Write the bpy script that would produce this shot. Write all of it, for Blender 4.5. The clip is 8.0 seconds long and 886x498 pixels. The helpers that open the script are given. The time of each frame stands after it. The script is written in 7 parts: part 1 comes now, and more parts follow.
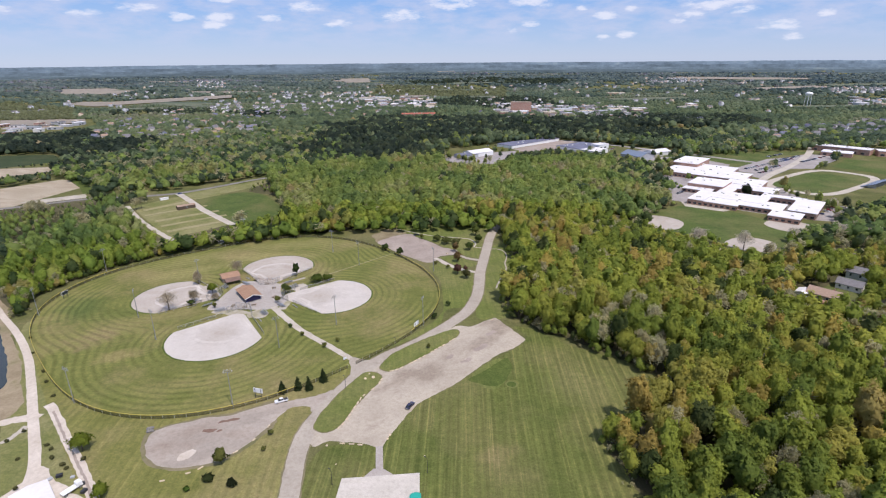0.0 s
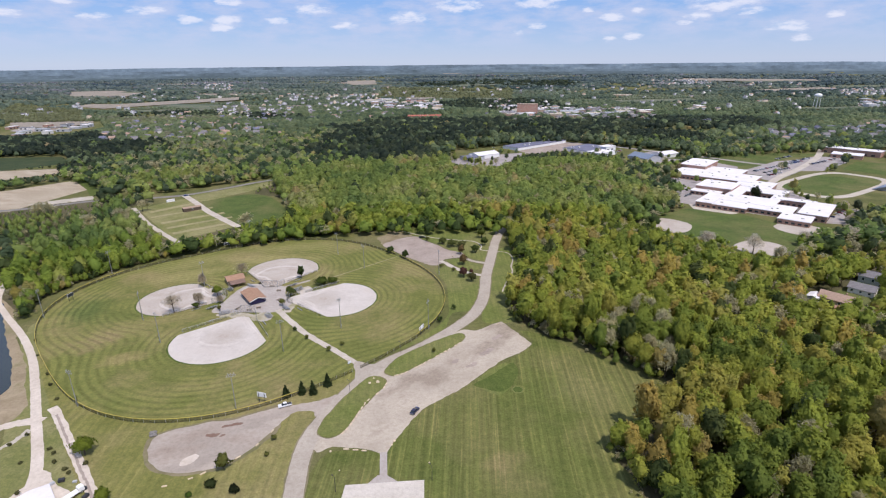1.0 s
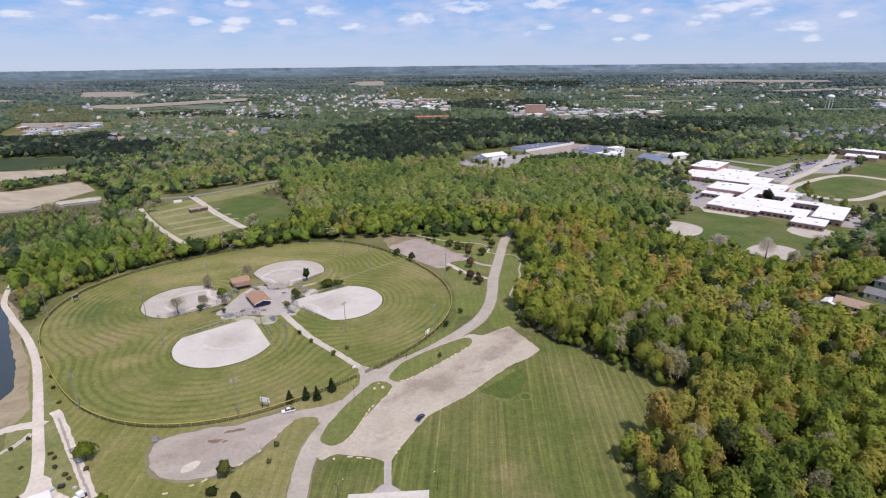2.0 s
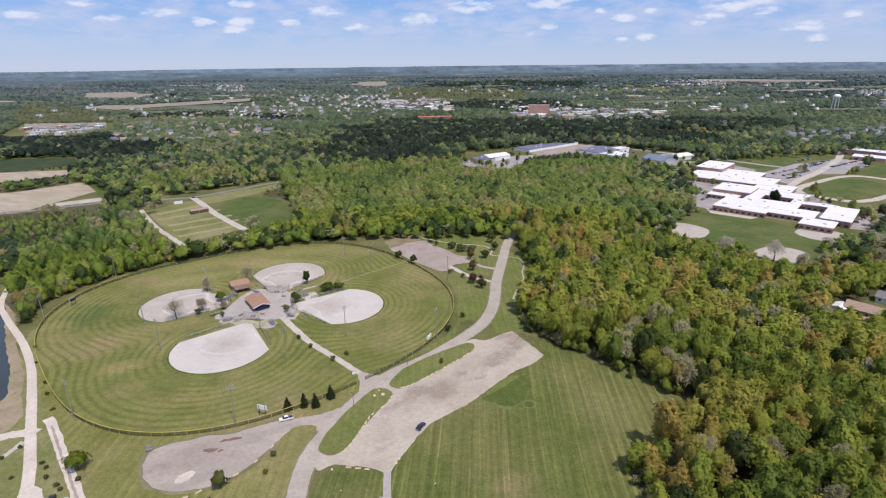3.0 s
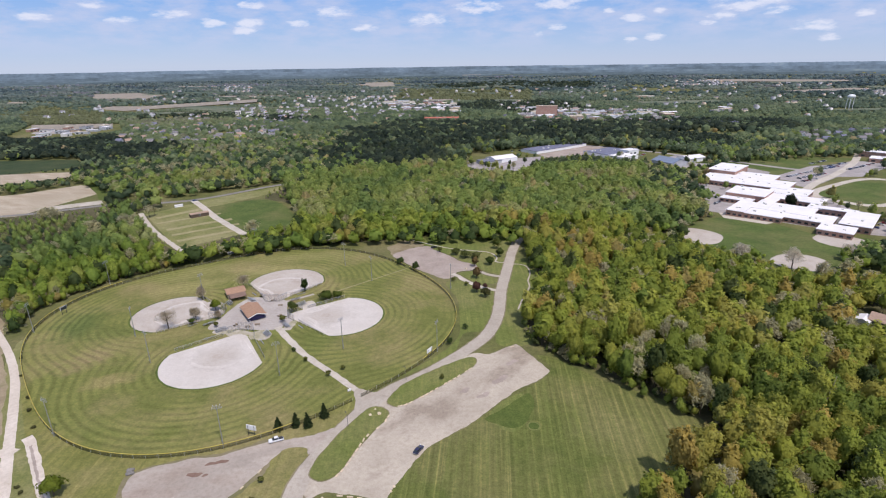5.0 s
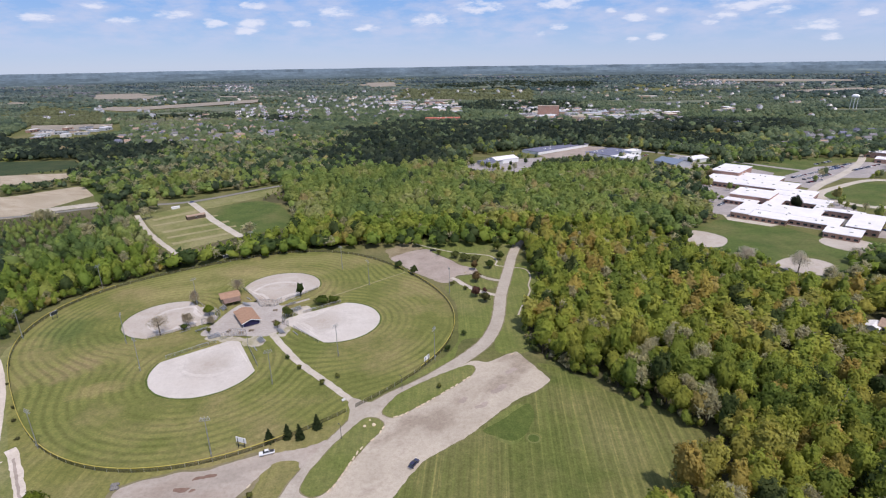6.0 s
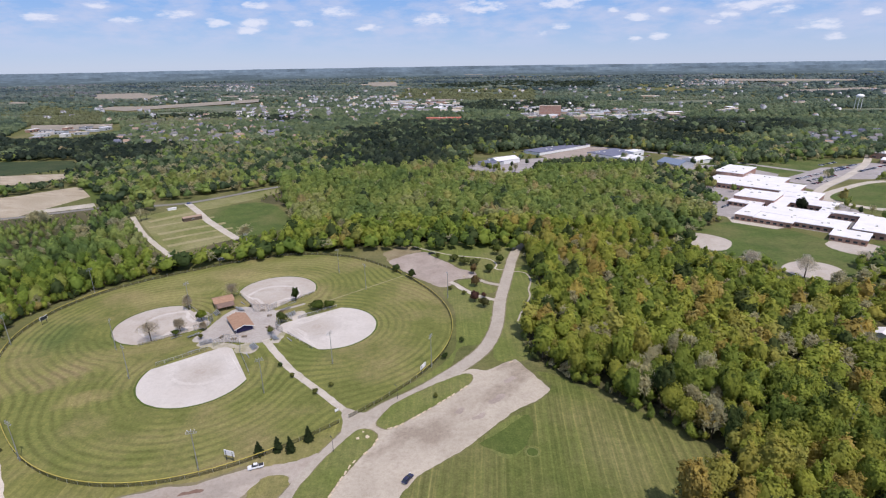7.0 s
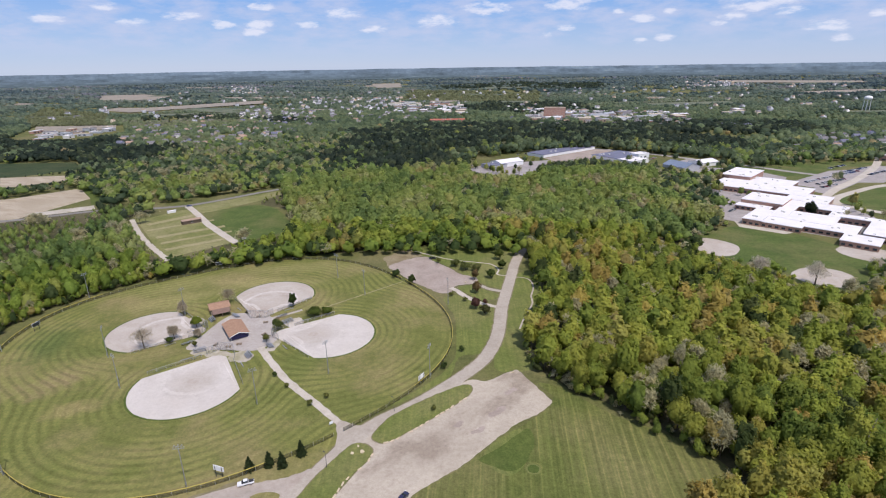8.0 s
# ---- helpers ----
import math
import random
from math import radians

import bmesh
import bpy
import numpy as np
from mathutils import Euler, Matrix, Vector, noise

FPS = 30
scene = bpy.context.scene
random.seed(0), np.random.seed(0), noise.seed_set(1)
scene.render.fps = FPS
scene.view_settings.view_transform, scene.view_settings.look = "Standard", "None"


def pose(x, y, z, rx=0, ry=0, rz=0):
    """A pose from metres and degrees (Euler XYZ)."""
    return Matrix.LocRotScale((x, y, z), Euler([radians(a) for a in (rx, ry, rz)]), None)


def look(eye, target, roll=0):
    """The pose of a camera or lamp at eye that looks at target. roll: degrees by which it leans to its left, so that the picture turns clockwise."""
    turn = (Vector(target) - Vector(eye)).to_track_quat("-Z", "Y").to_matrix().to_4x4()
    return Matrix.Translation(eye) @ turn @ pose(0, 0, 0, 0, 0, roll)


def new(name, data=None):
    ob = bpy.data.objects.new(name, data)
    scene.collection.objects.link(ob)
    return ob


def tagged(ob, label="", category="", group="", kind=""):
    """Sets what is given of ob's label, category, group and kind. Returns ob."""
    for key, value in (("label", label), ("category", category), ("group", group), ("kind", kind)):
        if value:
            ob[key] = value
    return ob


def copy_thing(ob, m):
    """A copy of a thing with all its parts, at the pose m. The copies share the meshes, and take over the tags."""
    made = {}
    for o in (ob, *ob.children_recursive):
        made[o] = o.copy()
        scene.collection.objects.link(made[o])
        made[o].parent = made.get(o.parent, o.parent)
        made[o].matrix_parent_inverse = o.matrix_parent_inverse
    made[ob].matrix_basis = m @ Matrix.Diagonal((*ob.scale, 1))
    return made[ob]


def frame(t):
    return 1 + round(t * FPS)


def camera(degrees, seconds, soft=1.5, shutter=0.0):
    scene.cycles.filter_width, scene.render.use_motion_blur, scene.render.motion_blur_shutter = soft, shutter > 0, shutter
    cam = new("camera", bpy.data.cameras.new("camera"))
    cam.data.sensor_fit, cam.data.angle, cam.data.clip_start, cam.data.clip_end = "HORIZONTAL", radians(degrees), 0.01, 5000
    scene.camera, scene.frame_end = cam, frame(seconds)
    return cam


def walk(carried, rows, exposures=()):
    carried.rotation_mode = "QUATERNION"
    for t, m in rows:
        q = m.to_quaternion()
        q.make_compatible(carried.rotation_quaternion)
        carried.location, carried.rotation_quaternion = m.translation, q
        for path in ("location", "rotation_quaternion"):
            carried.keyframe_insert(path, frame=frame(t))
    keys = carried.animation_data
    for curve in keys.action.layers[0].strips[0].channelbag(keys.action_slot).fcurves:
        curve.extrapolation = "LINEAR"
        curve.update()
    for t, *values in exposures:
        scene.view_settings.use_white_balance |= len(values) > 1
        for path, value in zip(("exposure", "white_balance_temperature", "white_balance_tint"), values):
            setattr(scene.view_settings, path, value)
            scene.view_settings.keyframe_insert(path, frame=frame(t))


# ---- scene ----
cam = camera(80.0, 8.0, soft=1.15)
PATH = [
    (0, (-2.51, -5.957, 124.275), (-2.525, -4.074, 123.599), -0.5),
    (0.5, (-2.452, -4.883, 124.207), (-2.476, -2.999, 123.536), -0.5),
    (1, (-2.42, -3.574, 124.035), (-2.457, -1.689, 123.366), -0.6),
    (1.5, (-2.412, -1.786, 123.924), (-2.465, 0.099, 123.258), -0.6),
    (3, (-1.841, 5.609, 123.548), (-1.917, 7.494, 122.883), -0.7),
    (3.5, (-1.55, 8.432, 123.451), (-1.633, 10.317, 122.788), -0.7),
    (4, (-1.006, 11.405, 123.447), (-1.097, 13.29, 122.784), -0.7),
    (4.5, (-0.269, 14.576, 123.456), (-0.368, 16.46, 122.793), -0.8),
    (6, (1.898, 24.69, 123.289), (1.787, 26.574, 122.626), -0.9),
    (6.5, (2.734, 28.108, 123.269), (2.62, 29.991, 122.605), -1.0),
    (7, (3.567, 31.619, 123.28), (3.449, 33.502, 122.616), -0.9),
    (7.5, (4.379, 35.122, 123.301), (4.256, 37.006, 122.64), -0.9),
    (8, (5.217, 38.661, 123.258), (5.083, 40.544, 122.599), -0.9),
]
walk(cam, [(t, look(eye, target, roll)) for t, eye, target, roll in PATH], [(0.0, 0.04, 6500, 17), (1.7, 0.03, 6500, 17), (2.8, 0.0, 6500, 17), (8.0, 0.0, 6500, 17)])

# ---- sky and sun ----
SUN_EL, SUN_AZ = 62.0, 143.0      # degrees; azimuth clockwise from +y
world = bpy.data.worlds.new("world")
scene.world = world
world.use_nodes = True
wn, wl = world.node_tree.nodes, world.node_tree.links
wn.clear()
w_out = wn.new("ShaderNodeOutputWorld")
w_bg = wn.new("ShaderNodeBackground")
w_sky = wn.new("ShaderNodeTexSky")
w_sky.sky_type = "NISHITA"
w_sky.sun_disc = False
w_sky.sun_elevation, w_sky.sun_rotation = radians(SUN_EL), radians(SUN_AZ)
w_sky.altitude, w_sky.air_density, w_sky.dust_density, w_sky.ozone_density = 300, 1.0, 0.1, 3.0
w_bg.inputs["Strength"].default_value = 0.158
# fair-weather cumulus on a flat layer over the whole sky
w_co = wn.new("ShaderNodeTexCoord")
w_sep = wn.new("ShaderNodeSeparateXYZ")
wl.new(w_co.outputs["Generated"], w_sep.inputs[0])


def wmath(op, a, b=None):
    n = wn.new("ShaderNodeMath")
    n.operation = op
    for i, v in enumerate((a, b)):
        if v is None:
            continue
        if isinstance(v, (int, float)):
            n.inputs[i].default_value = v
        else:
            wl.new(v, n.inputs[i])
    return n.outputs[0]


w_map = wn.new("ShaderNodeMapping")
w_map.inputs["Scale"].default_value = (1, 1, 3.3)
wl.new(w_co.outputs["Generated"], w_map.inputs["Vector"])
w_n1 = wn.new("ShaderNodeTexNoise")
w_n1.inputs["Scale"].default_value, w_n1.inputs["Detail"].default_value, w_n1.inputs["Roughness"].default_value = 17.0, 5.0, 0.52
wl.new(w_map.outputs[0], w_n1.inputs["Vector"])
w_ramp = wn.new("ShaderNodeValToRGB")
w_ramp.color_ramp.elements[0].position, w_ramp.color_ramp.elements[1].position = 0.53, 0.65
wl.new(w_n1.outputs["Fac"], w_ramp.inputs[0])
w_mix = wn.new("ShaderNodeMix")
w_mix.data_type = "RGBA"
# the single heaps of cloud low in the north: bearing, height and half width in degrees
HEAPS = [
    (-38.41, 3.97, 1.16), (-28.31, 4.54, 1.4), (-24.75, 3.83, 1.14), (-21.35, 3.84, 1.27), (-22.18, 3.2, 0.95), (-13.47, 4.81, 1.64), (-17.01, 3.84, 1.09),
    (-4.41, 4.11, 2.13), (-32.29, 3.89, 1.16), (-21.14, 5.43, 1.15), (-33.86, 5.09, 1.03), (0.65, 5.14, 2.23), (8.65, 5.33, 2.3), (15.63, 3.84, 1.07),
    (17.76, 4.26, 0.58), (13.23, 4.51, 0.49), (22.98, 3.77, 1.12), (21.99, 3.1, 0.62), (24.89, 4.65, 2.9), (27.26, 4.04, 1.08), (30.15, 2.57, 1.64),
    (31.24, 1.68, 0.77), (17.59, 2.15, 0.86), (6.41, 2.63, 0.68), (15.29, 1.9, 0.66), (33.4, 3.41, 0.64), (-10.58, 3.41, 1.12), (8.48, 3.32, 0.89),
]
w_bear = wmath("MULTIPLY", wmath("ARCTAN2", w_sep.outputs["X"], w_sep.outputs["Y"]), 180 / math.pi)
w_high = wmath("MULTIPLY", wmath("ARCSINE", w_sep.outputs["Z"]), 180 / math.pi)
w_fray = wn.new("ShaderNodeTexNoise")
w_fray.inputs["Scale"].default_value, w_fray.inputs["Detail"].default_value, w_fray.inputs["Roughness"].default_value = 34.0, 5.0, 0.6
wl.new(w_map.outputs[0], w_fray.inputs["Vector"])
heaps = None
for bear, high, half in HEAPS:
    a = wmath("DIVIDE", wmath("SUBTRACT", w_bear, bear), half)
    b = wmath("DIVIDE", wmath("SUBTRACT", w_high, high), 0.17 + 0.18 * half)
    one = wmath("SUBTRACT", 1.0, wmath("ADD", wmath("MULTIPLY", a, a), wmath("MULTIPLY", b, b)))
    heaps = one if heaps is None else wmath("MAXIMUM", heaps, one)
heaps = wmath("ADD", wmath("MAXIMUM", heaps, -1.5), wmath("MULTIPLY", wmath("SUBTRACT", w_fray.outputs["Fac"], 0.5), 5.6))
w_heap = wn.new("ShaderNodeMapRange")
w_heap.interpolation_type = "SMOOTHSTEP"
w_heap.inputs["From Min"].default_value, w_heap.inputs["From Max"].default_value = -0.4, 1.4
wl.new(heaps, w_heap.inputs["Value"])
w_over = wn.new("ShaderNodeMapRange")
w_over.inputs["From Min"].default_value, w_over.inputs["From Max"].default_value = 0.105, 0.2
wl.new(w_sep.outputs["Z"], w_over.inputs["Value"])
# thin summer haze low over the land
w_low = wn.new("ShaderNodeValToRGB")
w_low.color_ramp.elements[0].position, w_low.color_ramp.elements[0].color = 0.0, (2.4, 3.25, 4.65, 1)
w_low.color_ramp.elements[1].position, w_low.color_ramp.elements[1].color = 0.125, (0.9, 2.28, 4.95, 1)
wl.new(w_sep.outputs["Z"], w_low.inputs[0])
w_fade = wn.new("ShaderNodeMapRange")
w_fade.inputs["From Min"].default_value, w_fade.inputs["From Max"].default_value = 0.1, 0.5
w_fade.inputs["To Min"].default_value, w_fade.inputs["To Max"].default_value = 0.85, 0.0
wl.new(w_sep.outputs["Z"], w_fade.inputs["Value"])
w_air = wn.new("ShaderNodeMix")
w_air.data_type = "RGBA"
wl.new(w_fade.outputs[0], w_air.inputs["Factor"])
wl.new(w_sky.outputs[0], w_air.inputs["A"])
wl.new(w_low.outputs[0], w_air.inputs["B"])
w_up = wn.new("ShaderNodeMapRange")
w_up.inputs["From Min"].default_value, w_up.inputs["From Max"].default_value = 0.012, 0.05
wl.new(w_sep.outputs["Z"], w_up.inputs["Value"])
wl.new(wmath("MULTIPLY", wmath("MAXIMUM", wmath("MULTIPLY", w_ramp.outputs[0], w_over.outputs[0]), w_heap.outputs[0]), 0.74), w_mix.inputs["Factor"])
# softer, greyer sheets of old cloud behind the bright heaps
w_n2 = wn.new("ShaderNodeTexNoise")
w_n2.inputs["Scale"].default_value, w_n2.inputs["Detail"].default_value, w_n2.inputs["Roughness"].default_value = 15.0, 5.0, 0.6
wl.new(w_map.outputs[0], w_n2.inputs["Vector"])
w_ramp2 = wn.new("ShaderNodeValToRGB")
w_ramp2.color_ramp.elements[0].position, w_ramp2.color_ramp.elements[1].position = 0.4, 0.62
wl.new(w_n2.outputs["Fac"], w_ramp2.inputs[0])
w_soft = wn.new("ShaderNodeMix")
w_soft.data_type = "RGBA"
wl.new(wmath("MULTIPLY", wmath("MULTIPLY", w_ramp2.outputs[0], 0.55), w_up.outputs[0]), w_soft.inputs["Factor"])
wl.new(w_air.outputs["Result"], w_soft.inputs["A"])
w_soft.inputs["B"].default_value = (3.7, 4.1, 5.2, 1)
wl.new(w_soft.outputs["Result"], w_mix.inputs["A"])
w_mix.inputs["B"].default_value = (5.1, 5.4, 6.0, 1)
wl.new(w_mix.outputs["Result"], w_bg.inputs["Color"])
wl.new(w_bg.outputs[0], w_out.inputs[0])

sun_data = bpy.data.lights.new("sun", "SUN")
sun_data.energy, sun_data.angle, sun_data.color = 3.65, radians(0.55), (1.0, 0.95, 0.885)
sun = new("sun", sun_data)
s_dir = Vector((math.sin(radians(SUN_AZ)) * math.cos(radians(SUN_EL)), math.cos(radians(SUN_AZ)) * math.cos(radians(SUN_EL)), math.sin(radians(SUN_EL))))
sun.matrix_world = look(s_dir * 800, (0, 0, 0))
scene.view_settings.exposure = 0.0


# ---- materials ----
class Nodes:
    """Small helper round one material's node tree."""

    def __init__(self, name, rough=0.9, metal=0.0, spec=0.25):
        self.mat = bpy.data.materials.new(name)
        self.mat.use_nodes = True
        self.n, self.l = self.mat.node_tree.nodes, self.mat.node_tree.links
        self.bsdf = self.n["Principled BSDF"]
        self.bsdf.inputs["Roughness"].default_value = rough
        self.bsdf.inputs["Metallic"].default_value = metal
        self.bsdf.inputs["Specular IOR Level"].default_value = spec
        self.pos = self.n.new("ShaderNodeNewGeometry").outputs["Position"]

    def put(self, v, socket):
        if isinstance(v, (int, float)):
            socket.default_value = v
        elif isinstance(v, tuple):
            socket.default_value = (*v, 1) if len(v) == 3 and socket.type == "RGBA" else v
        else:
            self.l.new(v, socket)

    def math(self, op, a, b=0.0, clamp=False):
        m = self.n.new("ShaderNodeMath")
        m.operation, m.use_clamp = op, clamp
        self.put(a, m.inputs[0])
        self.put(b, m.inputs[1])
        return m.outputs[0]

    def noise(self, scale, detail=3.0, vec=None, rough=0.55, stretch=None):
        t = self.n.new("ShaderNodeTexNoise")
        t.inputs["Scale"].default_value, t.inputs["Detail"].default_value, t.inputs["Roughness"].default_value = scale, detail, rough
        v = vec or self.pos
        if stretch:
            mp = self.n.new("ShaderNodeMapping")
            mp.inputs["Rotation"].default_value = (0, 0, radians(stretch[0]))
            self.l.new(v, mp.inputs["Vector"])
            sc = self.n.new("ShaderNodeMapping")
            sc.inputs["Scale"].default_value = (stretch[1], stretch[2], 1)
            self.l.new(mp.outputs[0], sc.inputs["Vector"])
            v = sc.outputs[0]
        self.l.new(v, t.inputs["Vector"])
        return t.outputs["Fac"]

    def ramp(self, fac, stops):
        r = self.n.new("ShaderNodeValToRGB")
        e = r.color_ramp.elements
        while len(e) < len(stops):
            e.new(0.5)
        for s, (p, c) in zip(e, stops):
            s.position, s.color = p, (*c, 1) if isinstance(c, tuple) else (c, c, c, 1)
        self.l.new(fac, r.inputs[0])
        return r.outputs[0]

    def mix(self, fac, a, b, mode="MIX"):
        m = self.n.new("ShaderNodeMix")
        m.data_type, m.blend_type = "RGBA", mode
        self.put(fac, m.inputs["Factor"])
        self.put(a, m.inputs["A"])
        self.put(b, m.inputs["B"])
        return m.outputs["Result"]

    def bump(self, height, strength=0.4, distance=0.05):
        b = self.n.new("ShaderNodeBump")
        b.inputs["Strength"].default_value, b.inputs["Distance"].default_value = strength, distance
        self.l.new(height, b.inputs["Height"])
        self.l.new(b.outputs[0], self.bsdf.inputs["Normal"])

    def done(self, colour):
        self.put(colour, self.bsdf.inputs["Base Color"])
        return self.mat


def plain(name, colour, rough=0.6, metal=0.0, vary=0.18, scale=1.5, spec=0.3):
    """Painted or bare surface with slight grime at two scales."""
    k = Nodes(name, rough, metal, spec)
    f = k.math("ADD", k.math("MULTIPLY", k.noise(scale, 4), 0.6), k.math("MULTIPLY", k.noise(scale * 7, 3), 0.4))
    dark = tuple(c * (1 - vary) for c in colour)
    light = tuple(min(1, c * (1 + vary)) for c in colour)
    return k.done(k.ramp(f, [(0.3, dark), (0.7, light)]))


def stripes(k, across, period, wobble=0.5):
    """0 to 1 waves along the value 'across', with ragged edges."""
    n = k.math("MULTIPLY", k.noise(0.22, 4), wobble)
    w = k.math("SINE", k.math("ADD", k.math("MULTIPLY", across, 2 * math.pi / period), k.math("MULTIPLY", n, 2 * math.pi)))
    return k.math("ADD", k.math("MULTIPLY", w, 0.5), 0.5)


def grass(name, dark, mid, dry, rings=None, lines=None, amount=0.5, dryness=0.5, crisp=0.2, spots=()):
    """Mown lawn: patches, blades, dry areas, and the mower's rings or lines."""
    k = Nodes(name, 0.95, 0, 0.1)
    patch = k.noise(0.022, 5, rough=0.6)
    fine = k.noise(1.3, 5, rough=0.7)
    col = k.mix(k.ramp(k.noise(0.06, 6, rough=0.65), [(0.36, 0.0), (0.62, 1.0)]), dark, mid)
    col = k.mix(k.math("MULTIPLY", k.ramp(patch, [(0.44, 0.0), (0.62, 1.0)]), dryness), col, dry)
    for x, y, rx, ry, turn, colour, share in spots:
        v = k.n.new("ShaderNodeMapping")
        v.vector_type = "TEXTURE"
        v.inputs["Location"].default_value = (x, y, 0)
        v.inputs["Rotation"].default_value = (0, 0, radians(turn))
        v.inputs["Scale"].default_value = (rx, ry, 1000)
        k.l.new(k.pos, v.inputs["Vector"])
        ln = k.n.new("ShaderNodeVectorMath")
        ln.operation = "LENGTH"
        k.l.new(v.outputs[0], ln.inputs[0])
        edge = k.math("ADD", ln.outputs["Value"], k.math("MULTIPLY", k.math("SUBTRACT", k.noise(0.12, 5, rough=0.65), 0.5), 1.6))
        col = k.mix(k.math("MULTIPLY", k.ramp(edge, [(0.35, 1.0), (1.0, 0.0)]), share), col, colour)
    if rings or lines:
        if rings:
            near = None
            for cx, cy in rings:
                v = k.n.new("ShaderNodeVectorMath")
                v.operation = "DISTANCE"
                k.l.new(k.pos, v.inputs[0])
                v.inputs[1].default_value = (cx, cy, 0)
                near = v.outputs["Value"] if near is None else k.math("SMOOTH_MIN", near, v.outputs["Value"])
                if near.node.type == "MATH":
                    near.node.inputs[2].default_value = 16.0
            waves = [(stripes(k, near, 3.7, 0.22), 1.0)]
        else:
            waves = []
            for ang, period, share in lines:
                a = radians(ang)
                sp = k.n.new("ShaderNodeSeparateXYZ")
                k.l.new(k.pos, sp.inputs[0])
                ac = k.math("ADD", k.math("MULTIPLY", sp.outputs[0], math.cos(a)), k.math("MULTIPLY", sp.outputs[1], math.sin(a)))
                waves.append((stripes(k, ac, period, 0.1), share))
        for w, share in waves:
            here = k.math("MULTIPLY", k.ramp(k.noise(0.03, 3), [(0.38, 0.1), (0.6, 1.0)]), amount * share)
            col = k.mix(k.math("MULTIPLY", k.ramp(w, [(crisp, 0.0), (min(0.98, crisp + 0.6), 1.0)]), here), col, tuple(1.5 * c for c in mid[:2]) + (mid[2] * 1.45,))
            col = k.mix(k.math("MULTIPLY", k.ramp(w, [(0.05, 1.0), (0.4, 0.0)]), k.math("MULTIPLY", here, 0.8)), col, tuple(0.6 * c for c in dark))
    if lines:
        streak = k.noise(0.9, 4, rough=0.6, stretch=(-lines[0][0], 1.0, 0.018))
        col = k.mix(0.75 if amount > 0.2 else 0.3, col, k.ramp(streak, [(0.36, (0.74, 0.78, 0.72)), (0.56, (1.0, 1.0, 1.0)), (0.68, (1.6, 1.45, 1.5))]), "MULTIPLY")
    tuft = k.noise(0.42, 5, rough=0.72)
    col = k.mix(0.7, col, k.ramp(tuft, [(0.34, (0.74, 0.78, 0.74)), (0.52, (1.0, 1.0, 1.0)), (0.68, (1.3, 1.22, 1.24))]), "MULTIPLY")
    col = k.mix(0.55, col, k.ramp(fine, [(0.3, 0.55), (0.7, 1.35)]), "MULTIPLY")
    k.bump(fine, 0.5, 0.06)
    return k.done(col)


def gravel(name, base, light, stain, rough=0.95, stain_amount=0.5, drift=(0, 1, 1), circles=()):
    """Worn asphalt, gravel or clay: drifts, stains, grit."""
    k = Nodes(name, rough, 0, 0.2)
    col = k.mix(k.ramp(k.noise(0.12, 5, stretch=drift), [(0.36, 0.0), (0.66, 1.0)]), base, light)
    col = k.mix(k.math("MULTIPLY", k.ramp(k.noise(0.06, 5, rough=0.65, stretch=drift), [(0.52, 0.0), (0.66, 1.0)]), stain_amount), col, stain)
    if circles:
        near = None
        for cx, cy in circles:
            v = k.n.new("ShaderNodeVectorMath")
            v.operation = "DISTANCE"
            k.l.new(k.pos, v.inputs[0])
            v.inputs[1].default_value = (cx, cy, 0)
            near = v.outputs["Value"] if near is None else k.math("MINIMUM", near, v.outputs["Value"])
        worn = k.math("ADD", near, k.math("MULTIPLY", k.noise(0.25, 4), 5.0))
        scaled = k.math("MULTIPLY", worn, 0.05)
        col = k.mix(k.math("MULTIPLY", k.ramp(scaled, [(0.1, 0.8), (0.2, 0.45), (0.3, 0.8), (0.5, 0.6), (0.68, 0.0)]), 0.6), col, tuple(min(1, 1.08 * c) for c in light) if "clay" in name else stain)
        col = k.mix(k.math("MULTIPLY", k.ramp(scaled, [(0.7, 0.0), (0.8, 0.6), (0.9, 0.5)]), 0.55), col, tuple(min(1, 1.12 * c) for c in light))
    blot = k.noise(0.7, 4, rough=0.7)
    col = k.mix(0.28 if circles else 0.55, col, k.ramp(blot, [(0.34, (0.78, 0.75, 0.72)), (0.52, (1.0, 1.0, 1.0)), (0.7, (1.14, 1.14, 1.14))]), "MULTIPLY")
    grit = k.noise(3.5, 6, rough=0.75)
    col = k.mix(0.5, col, k.ramp(grit, [(0.28, 0.72), (0.72, 1.2)]), "MULTIPLY")
    k.bump(grit, 0.35, 0.04)
    return k.done(col)


